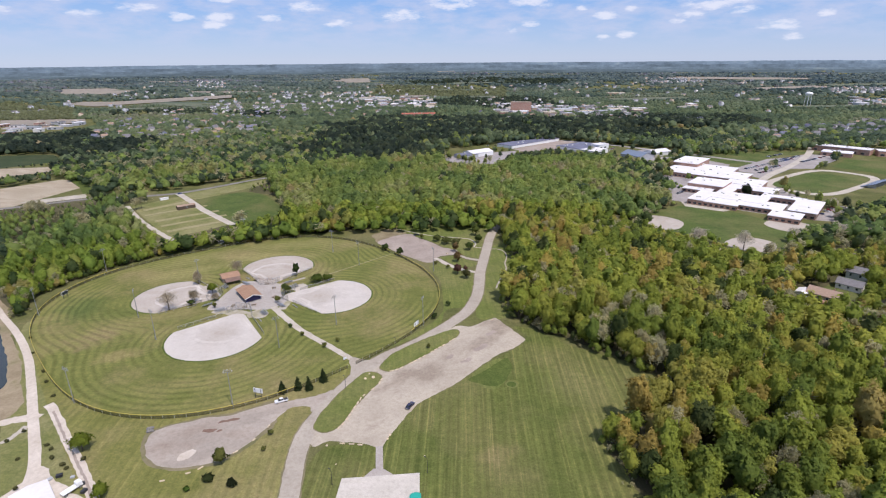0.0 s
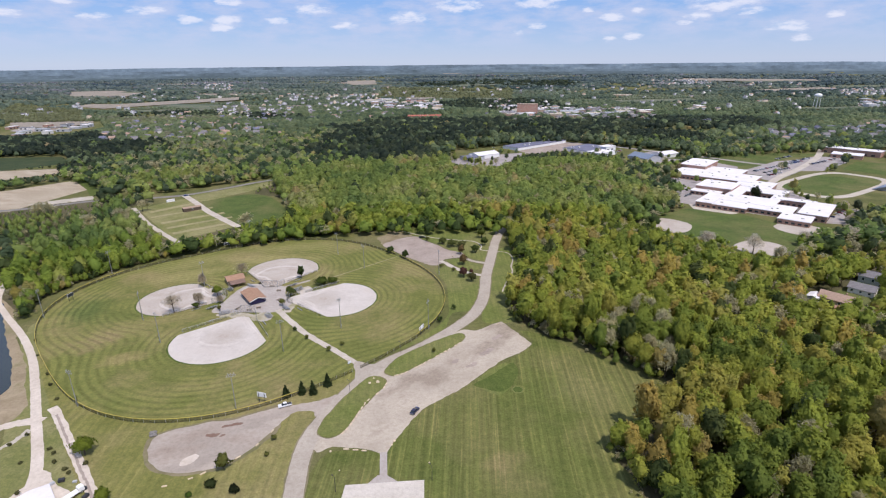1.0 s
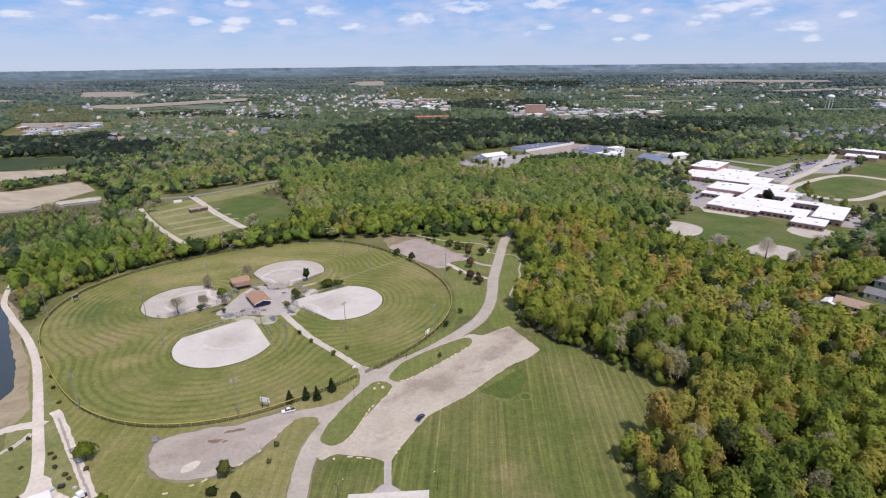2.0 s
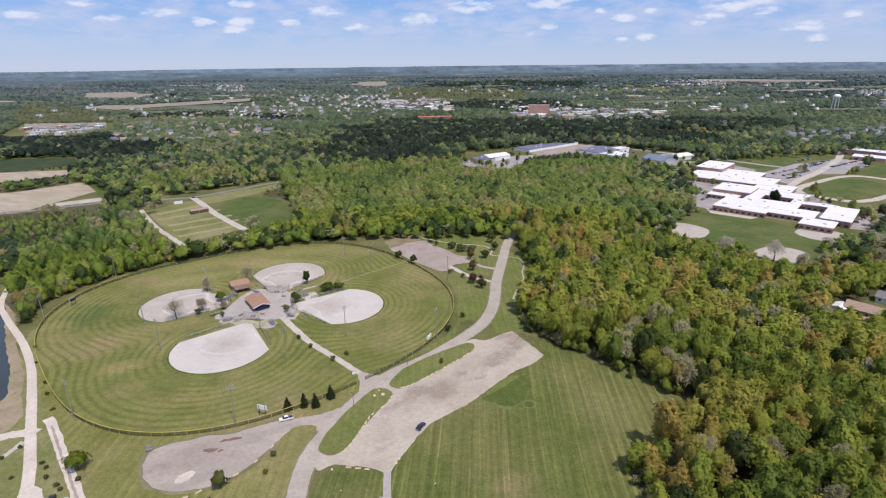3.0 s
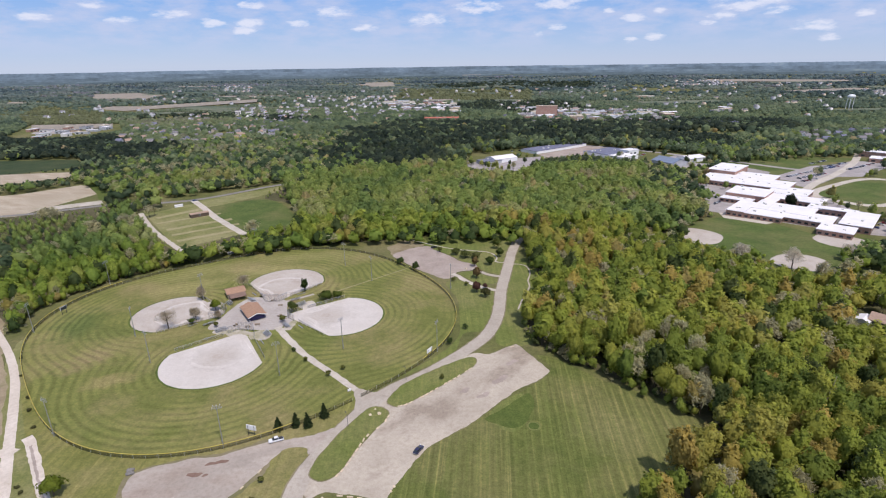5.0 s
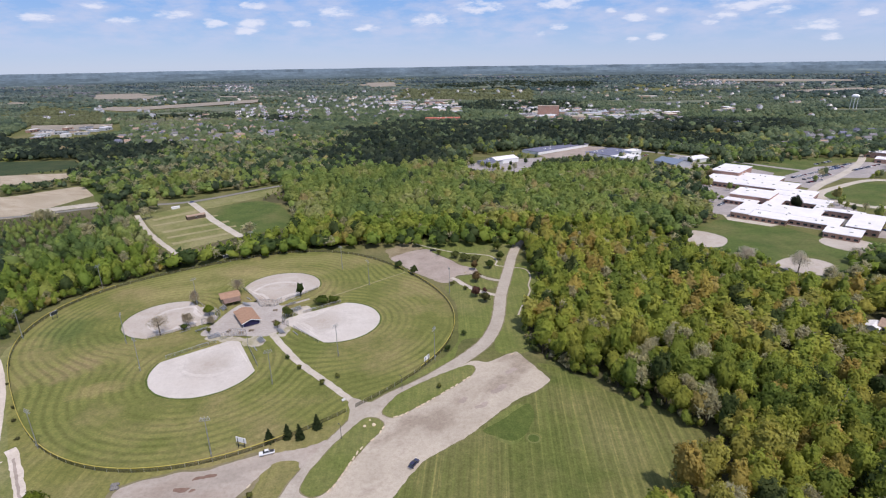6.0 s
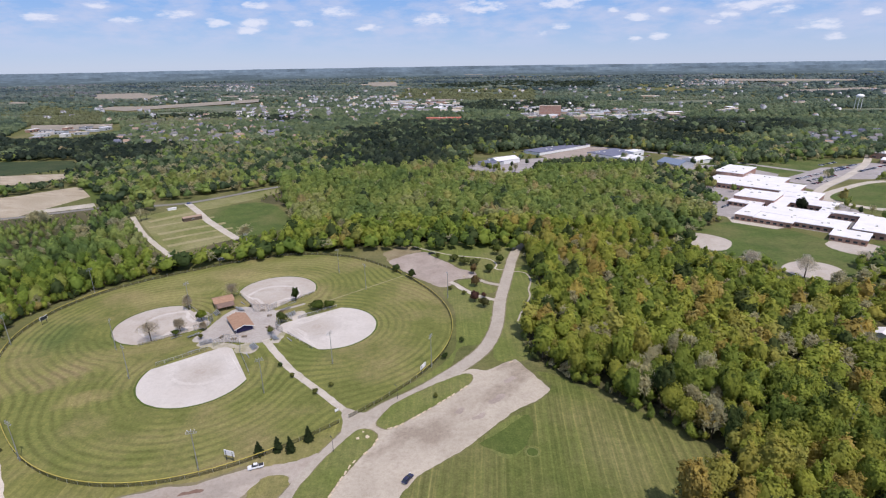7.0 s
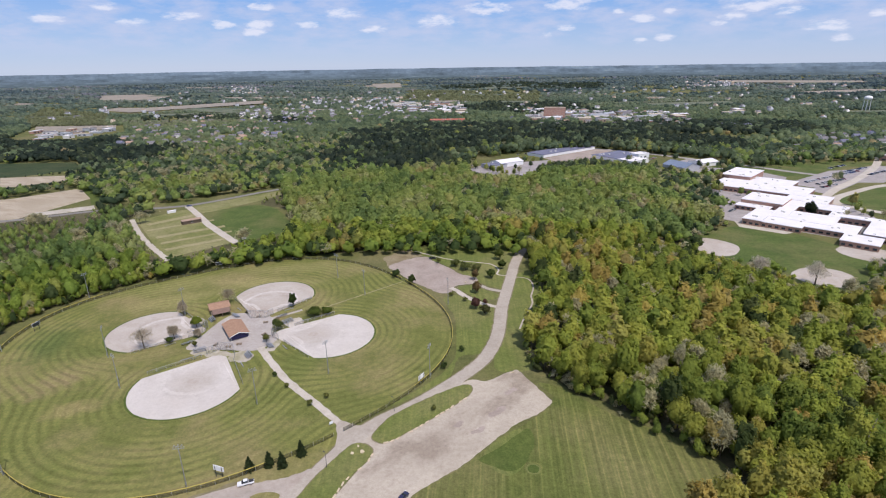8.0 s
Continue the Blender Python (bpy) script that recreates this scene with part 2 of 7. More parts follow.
def foliage(name, source, colour=(0.06, 0.1, 0.02)):
    """Leaves: species colour from the object or the mesh, varied leaf clump by leaf clump; a little light comes through."""
    k = Nodes(name, 0.75, 0, 0.15)
    if source == "object":
        base = k.n.new("ShaderNodeObjectInfo").outputs["Color"]
    elif source == "mesh":
        at = k.n.new("ShaderNodeAttribute")
        at.attribute_name = "leaf"
        base = at.outputs["Color"]
    else:
        rgb = k.n.new("ShaderNodeRGB")
        rgb.outputs[0].default_value = (*colour, 1)
        base = rgb.outputs[0]
    isl = k.n.new("ShaderNodeNewGeometry").outputs["Random Per Island"]
    col = k.mix(1.0, base, k.ramp(isl, [(0.0, (0.88, 0.9, 0.86)), (0.55, (1.05, 1.05, 1.05)), (1.0, (1.28, 1.26, 1.18))]), "MULTIPLY")
    col = k.mix(0.45, col, k.ramp(k.noise(0.4, 4), [(0.3, (0.7, 0.74, 0.7)), (0.7, (1.3, 1.22, 1.1))]), "MULTIPLY")
    tr = k.n.new("ShaderNodeBsdfTranslucent")
    k.l.new(col, tr.inputs["Color"])
    mx = k.n.new("ShaderNodeMixShader")
    mx.inputs[0].default_value = 0.5
    k.l.new(k.bsdf.outputs[0], mx.inputs[1])
    k.l.new(tr.outputs[0], mx.inputs[2])
    k.l.new(mx.outputs[0], k.n["Material Output"].inputs["Surface"])
    return k.done(col)


def brickwork(name, a, b, mortar, size=1.0):
    k = Nodes(name, 0.9, 0, 0.2)
    t = k.n.new("ShaderNodeTexBrick")
    mp = k.n.new("ShaderNodeMapping")
    mp.inputs["Rotation"].default_value = (radians(90), 0, 0)
    k.l.new(k.pos, mp.inputs[0])
    k.l.new(mp.outputs[0], t.inputs["Vector"])
    for nm, v in (("Color1", a), ("Color2", b), ("Mortar", mortar)):
        t.inputs[nm].default_value = (*v, 1)
    t.inputs["Scale"].default_value = 4.0 / size
    return k.done(k.mix(0.5, t.outputs["Color"], k.ramp(k.noise(0.35, 4), [(0.3, 0.7), (0.7, 1.25)]), "MULTIPLY"))


def glazing(name, tint=(0.03, 0.04, 0.05)):
    k = Nodes(name, 0.08, 0, 0.6)
    return k.done(k.ramp(k.noise(0.3, 2), [(0.3, tuple(0.6 * c for c in tint)), (0.7, tuple(1.6 * c for c in tint))]))


def chain_link(name, colour, cover):
    """Woven wire: mostly see-through."""
    k = Nodes(name, 0.5, 0.6, 0.4)
    tr = k.n.new("ShaderNodeBsdfTransparent")
    mx = k.n.new("ShaderNodeMixShader")
    k.l.new(k.math("ADD", k.math("MULTIPLY", k.noise(0.8, 3), 0.25), cover - 0.12), mx.inputs[0])
    k.l.new(tr.outputs[0], mx.inputs[1])
    k.l.new(k.bsdf.outputs[0], mx.inputs[2])
    k.l.new(mx.outputs[0], k.n["Material Output"].inputs["Surface"])
    return k.done(k.ramp(k.noise(2.0, 2), [(0.3, tuple(0.8 * c for c in colour)), (0.7, colour)]))


# home plates, way each diamond faces (degrees), length of its foul lines on the skinned part
DIAMONDS = [((-111, 241), -97, 32.0), ((-135, 264), 180, 30.0), ((-89, 263.5), 0, 31.0), ((-109.5, 284.5), 92, 31.0)]
PITCH = [(hx + d * math.cos(radians(a)), hy + d * math.sin(radians(a))) for ((hx, hy), a, L), d in zip(DIAMONDS, (19.5, 14, 14, 14))]
RING_C = [(hx + 0.707 * L * math.cos(radians(a)), hy + 0.707 * L * math.sin(radians(a))) for (hx, hy), a, L in DIAMONDS]

M = {
    "ground": grass("rough_grass", (0.09, 0.1, 0.034), (0.132, 0.136, 0.046), (0.21, 0.18, 0.09), dryness=0.55),
    "outfield": grass("outfield_turf", (0.122, 0.135, 0.037), (0.162, 0.168, 0.05), (0.28, 0.222, 0.108), rings=RING_C, amount=0.36, dryness=0.7, spots=[(-172, 217, 17, 12, 40, (0.25, 0.19, 0.1), 0.8), (-150, 200, 14, 7, 20, (0.3, 0.235, 0.11), 0.6), (-200, 250, 15, 24, 30, (0.085, 0.115, 0.034), 0.8), (-178, 240, 20, 9, 20, (0.11, 0.13, 0.036), 0.65), (-142, 172, 24, 9, -25, (0.12, 0.14, 0.036), 0.55), (-120, 208, 26, 7, 15, (0.12, 0.14, 0.036), 0.5), (-120, 326, 40, 11, 0, (0.31, 0.27, 0.115), 0.7), (-165, 300, 34, 11, 30, (0.28, 0.25, 0.1), 0.7), (-175, 322, 30, 14, 35, (0.24, 0.225, 0.085), 0.6), (-110, 352, 45, 12, 5, (0.25, 0.23, 0.09), 0.55), (-70, 240, 12, 16, 0, (0.12, 0.145, 0.038), 0.5)]),
    "lawn": grass("striped_lawn", (0.1, 0.121, 0.032), (0.135, 0.148, 0.043), (0.215, 0.185, 0.082), lines=[(-2, 3.25, 1.0), (-1, 11.5, 0.5)], amount=0.34, dryness=0.6, crisp=0.7, spots=[(17, 183, 11, 6, 35, (0.085, 0.115, 0.03), 0.75), (23.4, 178, 3.2, 2.4, 0, (0.16, 0.14, 0.06), 0.6), (52, 176, 20, 16, 0, (0.23, 0.205, 0.09), 0.5), (14, 137, 9, 6, 20, (0.26, 0.205, 0.1), 0.5), (68, 150, 14, 30, 10, (0.12, 0.14, 0.036), 0.5), (5, 152, 12, 20, 0, (0.2, 0.18, 0.07), 0.35)]),
    "lawn_b": grass("mown_verge", (0.145, 0.15, 0.043), (0.195, 0.19, 0.06), (0.3, 0.24, 0.122), lines=[(4, 3.4, 1.0)], amount=0.2, dryness=0.6),
    "unmown": grass("unmown_grass", (0.07, 0.1, 0.024), (0.095, 0.122, 0.03), (0.13, 0.135, 0.042), dryness=0.3),
    "school_lawn": grass("school_turf", (0.07, 0.103, 0.028), (0.094, 0.126, 0.035), (0.185, 0.165, 0.072), dryness=0.6),
    "lush": grass("lush_lawn", (0.115, 0.142, 0.037), (0.15, 0.17, 0.048), (0.23, 0.205, 0.09), lines=[(4, 3.4, 1.0)], amount=0.14, dryness=0.5),
    # green crop, darkened to hold the cloud shade over the field
    "crop": grass("cloud_shaded_crop", (0.034, 0.052, 0.025), (0.046, 0.068, 0.03), (0.09, 0.095, 0.045), dryness=0.4),
    "allotment": grass("allotment_grass", (0.14, 0.155, 0.05), (0.19, 0.192, 0.07), (0.3, 0.265, 0.14), dryness=0.6),
    "dry_strip": grass("dry_strip", (0.24, 0.22, 0.11), (0.3, 0.265, 0.14), (0.34, 0.29, 0.17), dryness=0.6),
    "meadow": grass("meadow", (0.075, 0.11, 0.04), (0.105, 0.138, 0.052), (0.25, 0.225, 0.115), dryness=0.6),
    "forest_floor": grass("leaf_litter", (0.06, 0.062, 0.028), (0.09, 0.085, 0.04), (0.15, 0.125, 0.075), dryness=0.5),
    "asphalt": gravel("faded_asphalt", (0.36, 0.315, 0.256), (0.44, 0.388, 0.32), (0.29, 0.25, 0.2), stain_amount=0.4),
    # asphalt darkened to stand in for cloud shade on the valley road
    "dark_asphalt": gravel("country_asphalt", (0.19, 0.18, 0.165), (0.24, 0.225, 0.205), (0.15, 0.14, 0.13), stain_amount=0.4),
    "lot": gravel("worn_lot", (0.395, 0.34, 0.268), (0.487, 0.425, 0.342), (0.265, 0.215, 0.165), stain_amount=0.85, drift=(45, 1, 0.6)),
    "upper_lot": gravel("pinkish_worn_lot", (0.31, 0.255, 0.215), (0.4, 0.335, 0.285), (0.24, 0.185, 0.155), stain_amount=0.7),
    "dirt_lot": gravel("gravel_lot", (0.325, 0.28, 0.235), (0.43, 0.37, 0.31), (0.25, 0.195, 0.155), stain_amount=0.7, drift=(-15, 0.5, 1)),
    "infield": gravel("infield_mix", (0.455, 0.41, 0.362), (0.55, 0.506, 0.458), (0.4, 0.342, 0.285), stain_amount=0.5, circles=PITCH),
    "infield_b": gravel("clay_infield_mix", (0.37, 0.315, 0.262), (0.47, 0.423, 0.37), (0.32, 0.255, 0.197), stain_amount=0.75, circles=PITCH),
    "infield_pale": gravel("dragged_infield_mix", (0.5, 0.455, 0.405), (0.58, 0.536, 0.485), (0.45, 0.395, 0.34), stain_amount=0.4),
    "shoulder": gravel("shoulder_dirt", (0.17, 0.15, 0.08), (0.25, 0.21, 0.13), (0.12, 0.125, 0.045), stain_amount=0.7),
    "chalk": gravel("worn_chalk", (0.6, 0.56, 0.51), (0.68, 0.65, 0.61), (0.48, 0.42, 0.37), stain_amount=0.7),
    "concrete": gravel("concrete", (0.52, 0.475, 0.41), (0.6, 0.55, 0.485), (0.42, 0.38, 0.34), rough=0.85, stain_amount=0.4),
    "plaza": gravel("plaza_paving", (0.375, 0.335, 0.3), (0.44, 0.4, 0.36), (0.31, 0.265, 0.235), stain_amount=0.4),
    "track": gravel("crushed_limestone", (0.52, 0.45, 0.37), (0.64, 0.57, 0.49), (0.4, 0.33, 0.25), stain_amount=0.5),
    "path": gravel("pale_path", (0.44, 0.39, 0.32), (0.54, 0.49, 0.42), (0.34, 0.29, 0.22), stain_amount=0.4),
    "apron": gravel("trodden_gravel", (0.41, 0.365, 0.3), (0.52, 0.47, 0.4), (0.26, 0.24, 0.13), stain_amount=0.8),
    "bank": gravel("bare_bank", (0.2, 0.16, 0.09), (0.3, 0.25, 0.16), (0.13, 0.12, 0.05), stain_amount=0.6),
    "pond_bank": gravel("sandy_bank", (0.25, 0.2, 0.125), (0.36, 0.29, 0.195), (0.17, 0.155, 0.07), stain_amount=0.7),
    "clay": gravel("bare_clay", (0.19, 0.12, 0.09), (0.25, 0.17, 0.13), (0.14, 0.09, 0.07)),
    # far grass and crop: greyed and blued, haze put into the colour
    "far_field": grass("hazed_grassland", (0.11, 0.135, 0.088), (0.135, 0.155, 0.1), (0.2, 0.19, 0.14), dryness=0.5),
    "hazed_crop": grass("hazed_crop", (0.075, 0.1, 0.07), (0.09, 0.115, 0.08), (0.13, 0.14, 0.1), dryness=0.4),
    "far_soil": gravel("far_dry_field", (0.255, 0.222, 0.178), (0.32, 0.28, 0.228), (0.2, 0.185, 0.135), drift=(20, 0.3, 1)),
    "field_soil": gravel("dry_field", (0.34, 0.28, 0.2), (0.45, 0.385, 0.29), (0.26, 0.215, 0.14), drift=(20, 0.3, 1)),
    "town_paving": gravel("town_paving", (0.3, 0.272, 0.258), (0.39, 0.355, 0.335), (0.24, 0.215, 0.2)),
    "bark": plain("bark", (0.11, 0.085, 0.065), 0.95, 0, 0.4, 3.0, 0.1),
    "pale_bark": plain("pale_bark", (0.34, 0.3, 0.26), 0.9, 0, 0.3, 2.0, 0.1),
    "leaf": foliage("leaves", "object"),
    "leaf_m": foliage("woodland_leaves", "mesh"),
    "steel": plain("galvanised_steel", (0.42, 0.43, 0.44), 0.45, 0.7, 0.2, 0.8),
    "yellow": plain("yellow_cap", (0.42, 0.34, 0.07), 0.6, 0, 0.25, 0.4),
    "mesh": chain_link("chain_link", (0.2, 0.18, 0.11), 0.34),
    "mesh_pale": chain_link("backstop_wire", (0.42, 0.41, 0.39), 0.15),
    "white": plain("white_paint", (0.78, 0.78, 0.77), 0.5, 0, 0.08),
    "white_roof": plain("white_membrane", (0.72, 0.69, 0.69), 0.7, 0, 0.1, 0.12),
    "tan_roof": plain("tan_shingles", (0.34, 0.21, 0.14), 0.9, 0, 0.22, 0.9, 0.1),
    "brown_roof": plain("brown_shingles", (0.35, 0.25, 0.19), 0.9, 0, 0.22, 0.9, 0.1),
    "grey_roof": plain("grey_shingles", (0.2, 0.19, 0.195), 0.9, 0, 0.25, 0.9, 0.1),
    "blue_roof": plain("blue_grey_roof", (0.17, 0.21, 0.28), 0.6, 0, 0.2, 0.4),
    "slate_roof": plain("slate_grey_roof", (0.15, 0.155, 0.21), 0.7, 0, 0.22, 0.15),
    "red_roof": plain("rust_red_roof", (0.42, 0.13, 0.08), 0.8, 0, 0.2, 0.1),
    "navy": plain("navy_fascia", (0.02, 0.018, 0.06), 0.6, 0, 0.3),
    "brick": brickwork("red_brick", (0.42, 0.24, 0.18), (0.36, 0.2, 0.15), (0.4, 0.33, 0.28)),
    "tan_brick": brickwork("tan_brick", (0.38, 0.29, 0.21), (0.33, 0.25, 0.18), (0.4, 0.35, 0.3)),
    "dark_wall": plain("dark_stained_boards", (0.2, 0.13, 0.1), 0.8, 0, 0.2, 0.5),
    "siding": plain("pale_siding", (0.66, 0.64, 0.6), 0.7, 0, 0.1, 0.3),
    "siding_grey": plain("grey_siding", (0.42, 0.43, 0.45), 0.7, 0, 0.12, 0.3),
    "siding_tan": plain("tan_siding", (0.52, 0.44, 0.33), 0.7, 0, 0.12, 0.3),
    "glass": glazing("dark_glazing"),
    "tyre": plain("tyre_rubber", (0.02, 0.02, 0.02), 0.9),
    "rock": plain("pale_stone", (0.58, 0.48, 0.34), 0.9, 0, 0.3, 1.2, 0.1),
    "wood": plain("weathered_wood", (0.25, 0.19, 0.13), 0.85, 0, 0.3, 2.0),
    "dark_metal": plain("dark_paint", (0.035, 0.035, 0.04), 0.5, 0, 0.3),
    "teal": plain("teal_canvas", (0.02, 0.34, 0.27), 0.6, 0, 0.15),
    "mulch": plain("mulch", (0.055, 0.035, 0.025), 0.95, 0, 0.4, 3.0, 0.1),
}


def paint(name, colour):
    k = Nodes(name, 0.28, 0.0, 0.5)
    k.bsdf.inputs["Coat Weight"].default_value = 0.4
    f = k.noise(2.0, 3)
    return k.done(k.ramp(f, [(0.3, tuple(c * 0.9 for c in colour)), (0.7, colour)]))


k = Nodes("pond_water", 0.12, 0, 0.5)
k.bump(k.noise(0.6, 3), 0.12, 0.1)
M["water"] = k.done(k.ramp(k.noise(0.02, 3), [(0.3, (0.02, 0.03, 0.03)), (0.7, (0.035, 0.045, 0.04))]))


# ---- helpers ----
def rise(x, y):
    """Height of the land: level round the park, low hills far out, raised to fit the horizon to the camera's view."""
    r = np.hypot(x, y)
    t = np.clip((r - 1500.0) / 3300.0, 0, 0.667)
    return 88.0 * t ** 1.3


def part(name, bm, material, parent=None, label=""):
    """Links a bmesh as one mesh object under a thing or a part."""
    me = bpy.data.meshes.new(name)
    bm.to_mesh(me)
    bm.free()
    me.materials.append(material)
    ob = new(name, me)
    ob.parent = parent
    return tagged(ob, label)


def thing(name, m, label, category, group="", kind=""):
    ob = new(name)
    ob.empty_display_size = 0.5
    ob.matrix_basis = m
    return tagged(ob, label, category, group, kind)


def share(name, me, parent, m=None):
    """Another object on an existing mesh."""
    ob = new(name, me)
    ob.parent = parent
    if m is not None:
        ob.matrix_basis = m
    return ob


def box(bm, x, y, z, sx, sy, sz, rz=0.0, rx=0.0, bevel=0.0):
    """A block, centred in x and y, standing on z."""
    made = bmesh.ops.create_cube(bm, size=1.0, matrix=pose(x, y, z + sz / 2, rx, 0, rz) @ Matrix.Diagonal((sx, sy, sz, 1)))
    if bevel:
        edges = list({e for v in made["verts"] for e in v.link_edges})
        bmesh.ops.bevel(bm, geom=edges, offset=bevel, segments=2, affect="EDGES")
    return bm


def rod(bm, a, b, r1, r2, n=8):
    a, b = Vector(a), Vector(b)
    d = b - a
    m = Matrix.Translation((a + b) / 2) @ d.to_track_quat("Z", "Y").to_matrix().to_4x4()
    bmesh.ops.create_cone(bm, cap_ends=True, segments=n, radius1=r1, radius2=r2, depth=d.length, matrix=m)
    return bm


def prism(bm, pts, z0, z1):
    low = [bm.verts.new((x, y, z0)) for x, y in pts]
    top = [bm.verts.new((x, y, z1)) for x, y in pts]
    n = len(pts)
    for i in range(n):
        bm.faces.new((low[i], low[(i + 1) % n], top[(i + 1) % n], top[i]))
    bm.faces.new(top)
    bm.faces.new(low[::-1])
    return bm


def spline(pts, step, closed=False):
    """Catmull-Rom through the points, about every 'step' metres."""
    p = [Vector(q) for q in pts]
    n, out = len(p), []
    for i in range(n if closed else n - 1):
        a, b, c, d = (p[(i + j) % n] if closed else p[min(max(i + j, 0), n - 1)] for j in (-1, 0, 1, 2))
        m = max(2, int((c - b).length / step))
        for s in range(m):
            t = s / m
            out.append(0.5 * ((2 * b) + (c - a) * t + (2 * a - 5 * b + 4 * c - d) * t * t + (3 * b - a - 3 * c + d) * t ** 3))
    if not closed:
        out.append(p[-1])
    return out


def ragged(pts, amount, freq=0.35):
    """Pushes an outline in and out, as the edge of grass or gravel runs."""
    def push(q, k):
        return amount * (0.8 * noise.noise((q[0] * freq, q[1] * freq, k)) + 0.35 * noise.noise((q[0] * freq * 4, q[1] * freq * 4, k + 2)))

    return [(q[0] + push(q, 0.3), q[1] + push(q, 7.7)) for q in pts]


def sheet(name, outline, z, material, label, category, ragg=0.5, step=1.5, smooth=True, kind="structure", thick=0.0):
    """A flat piece of ground with an uneven edge."""
    pts = spline(outline, step, True) if smooth else [Vector(q) for q in outline]
    pts = ragged(pts, ragg)
    bm = bmesh.new()
    top = [bm.verts.new((x, y, z + float(rise(x, y)) + (3.2 if math.hypot(x, y) > 2400 else 1.5 if math.hypot(x, y) > 1400 else 0.0))) for x, y in pts]
    face = bm.faces.new(top)
    face.normal_update()
    if face.normal.z < 0:
        face.normal_flip()
    if thick:
        low = [bm.verts.new((x, y, z - thick)) for x, y in pts]
        n = len(pts)
        for i in range(n):
            bm.faces.new((low[i], low[(i + 1) % n], top[(i + 1) % n], top[i]))
    bmesh.ops.triangulate(bm, faces=[face])
    ob = part(name, bm, material)
    return tagged(ob, label, category, "", kind)


def ribbon(name, line, width, z, material, label, category, ragg=0.25, step=1.3):
    """A road or path along a line; width may change from end to end."""
    pts = spline(line, step)
    n = len(pts)
    bm, rows = bmesh.new(), []
    for i, q in enumerate(pts):
        d = (pts[min(i + 1, n - 1)] - pts[max(i - 1, 0)]).normalized()
        w = (width if isinstance(width, (int, float)) else width[0] + (width[1] - width[0]) * i / (n - 1)) / 2
        row = []
        for s in (-1, 1):
            x, y = q.x - s * d.y * w, q.y + s * d.x * w
            x += ragg * (0.75 * noise.noise((x * 0.31, y * 0.31, 1.1)) + 0.5 * noise.noise((x * 1.9, y * 1.9, 7.1)))
            y += ragg * (0.75 * noise.noise((x * 0.31, y * 0.31, 5.1)) + 0.5 * noise.noise((x * 1.9, y * 1.9, 3.1)))
            row.append(bm.verts.new((x, y, z + float(rise(x, y)))))
        rows.append(row)
    for a, b in zip(rows, rows[1:]):
        f = bm.faces.new((a[0], b[0], b[1], a[1]))
        f.normal_update()
        if f.normal.z < 0:
            f.normal_flip()
    return tagged(part(name, bm, material), label, category, "", "structure")


def inside(poly, x, y):
    """Which of the places lie in the polygon."""
    x, y = np.asarray(x, float), np.asarray(y, float)
    hit = np.zeros(x.shape, bool)
    n = len(poly)
    for i in range(n):
        (x1, y1), (x2, y2) = poly[i], poly[(i + 1) % n]
        if y1 == y2:
            continue
        cross = ((y1 > y) != (y2 > y)) & (x < (x2 - x1) * (y - y1) / (y2 - y1) + x1)
        hit ^= cross
    return hit


def tri_mesh(name, verts, tris, materials, slots=None, leaf=None, normals=None):
    """A mesh from arrays."""
    me = bpy.data.meshes.new(name)
    verts, tris = np.ascontiguousarray(verts, np.float32), np.ascontiguousarray(tris, np.int32)
    me.vertices.add(len(verts))
    me.vertices.foreach_set("co", verts.ravel())
    me.loops.add(tris.size)
    me.loops.foreach_set("vertex_index", tris.ravel())
    me.polygons.add(len(tris))
    me.polygons.foreach_set("loop_start", np.arange(0, tris.size, 3, dtype=np.int32))
    for m in materials:
        me.materials.append(m)
    if slots is not None:
        me.polygons.foreach_set("material_index", np.ascontiguousarray(slots, np.int32))
    me.update(calc_edges=True)
    if normals is not None:
        at = me.attributes.new("custom_normal", "FLOAT_VECTOR", "POINT")
        at.data.foreach_set("vector", np.ascontiguousarray(normals, np.float32).ravel())
    if leaf is not None:
        at = me.attributes.new("leaf", "FLOAT_COLOR", "POINT")
        at.data.foreach_set("color", np.ascontiguousarray(np.hstack([leaf, np.ones((len(leaf), 1))]), np.float32).ravel())
    return me


# ---- ground ----
rings = np.concatenate([np.linspace(0, 700, 15), np.linspace(760, 1500, 14), np.geomspace(1560, 4950, 34)])
ang = np.linspace(0, 2 * np.pi, 145)[:-1]
gv = [(0.0, 0.0, 0.0)]
gt = []
for i, r in enumerate(rings[1:]):
    for a in ang:
        x, y = r * math.cos(a), r * math.sin(a)
        gv.append((x, y, float(rise(x, y)) + (6.0 * noise.noise((x * 0.0012, y * 0.0012, 2.0)) if r > 1900 else 0.0)))
na = len(ang)
for j in range(na):
    gt.append((0, 1 + j, 1 + (j + 1) % na))
for i in range(len(rings) - 2):
    a0, b0 = 1 + i * na, 1 + (i + 1) * na
    for j in range(na):
        j2 = (j + 1) % na
        gt += [(a0 + j, b0 + j, b0 + j2), (a0 + j, b0 + j2, a0 + j2)]
tagged(new("ground", tri_mesh("ground", np.array(gv), np.array(gt), [M["ground"]])), "open country of rough grass out to low hills on the horizon", "ground", "", "structure")

CX, CY = -112.0, 262.0


def fence_r(t):
    """Distance of the outfield fence from the middle of the four diamonds."""
    r = 102.5
    for n, c, s in ((1, -0.56, 0.43), (2, 0.89, 0.03), (3, -1.73, 0.79), (4, 4.1, -0.86)):
        r += c * math.cos(n * t) + s * math.sin(n * t)
    return r


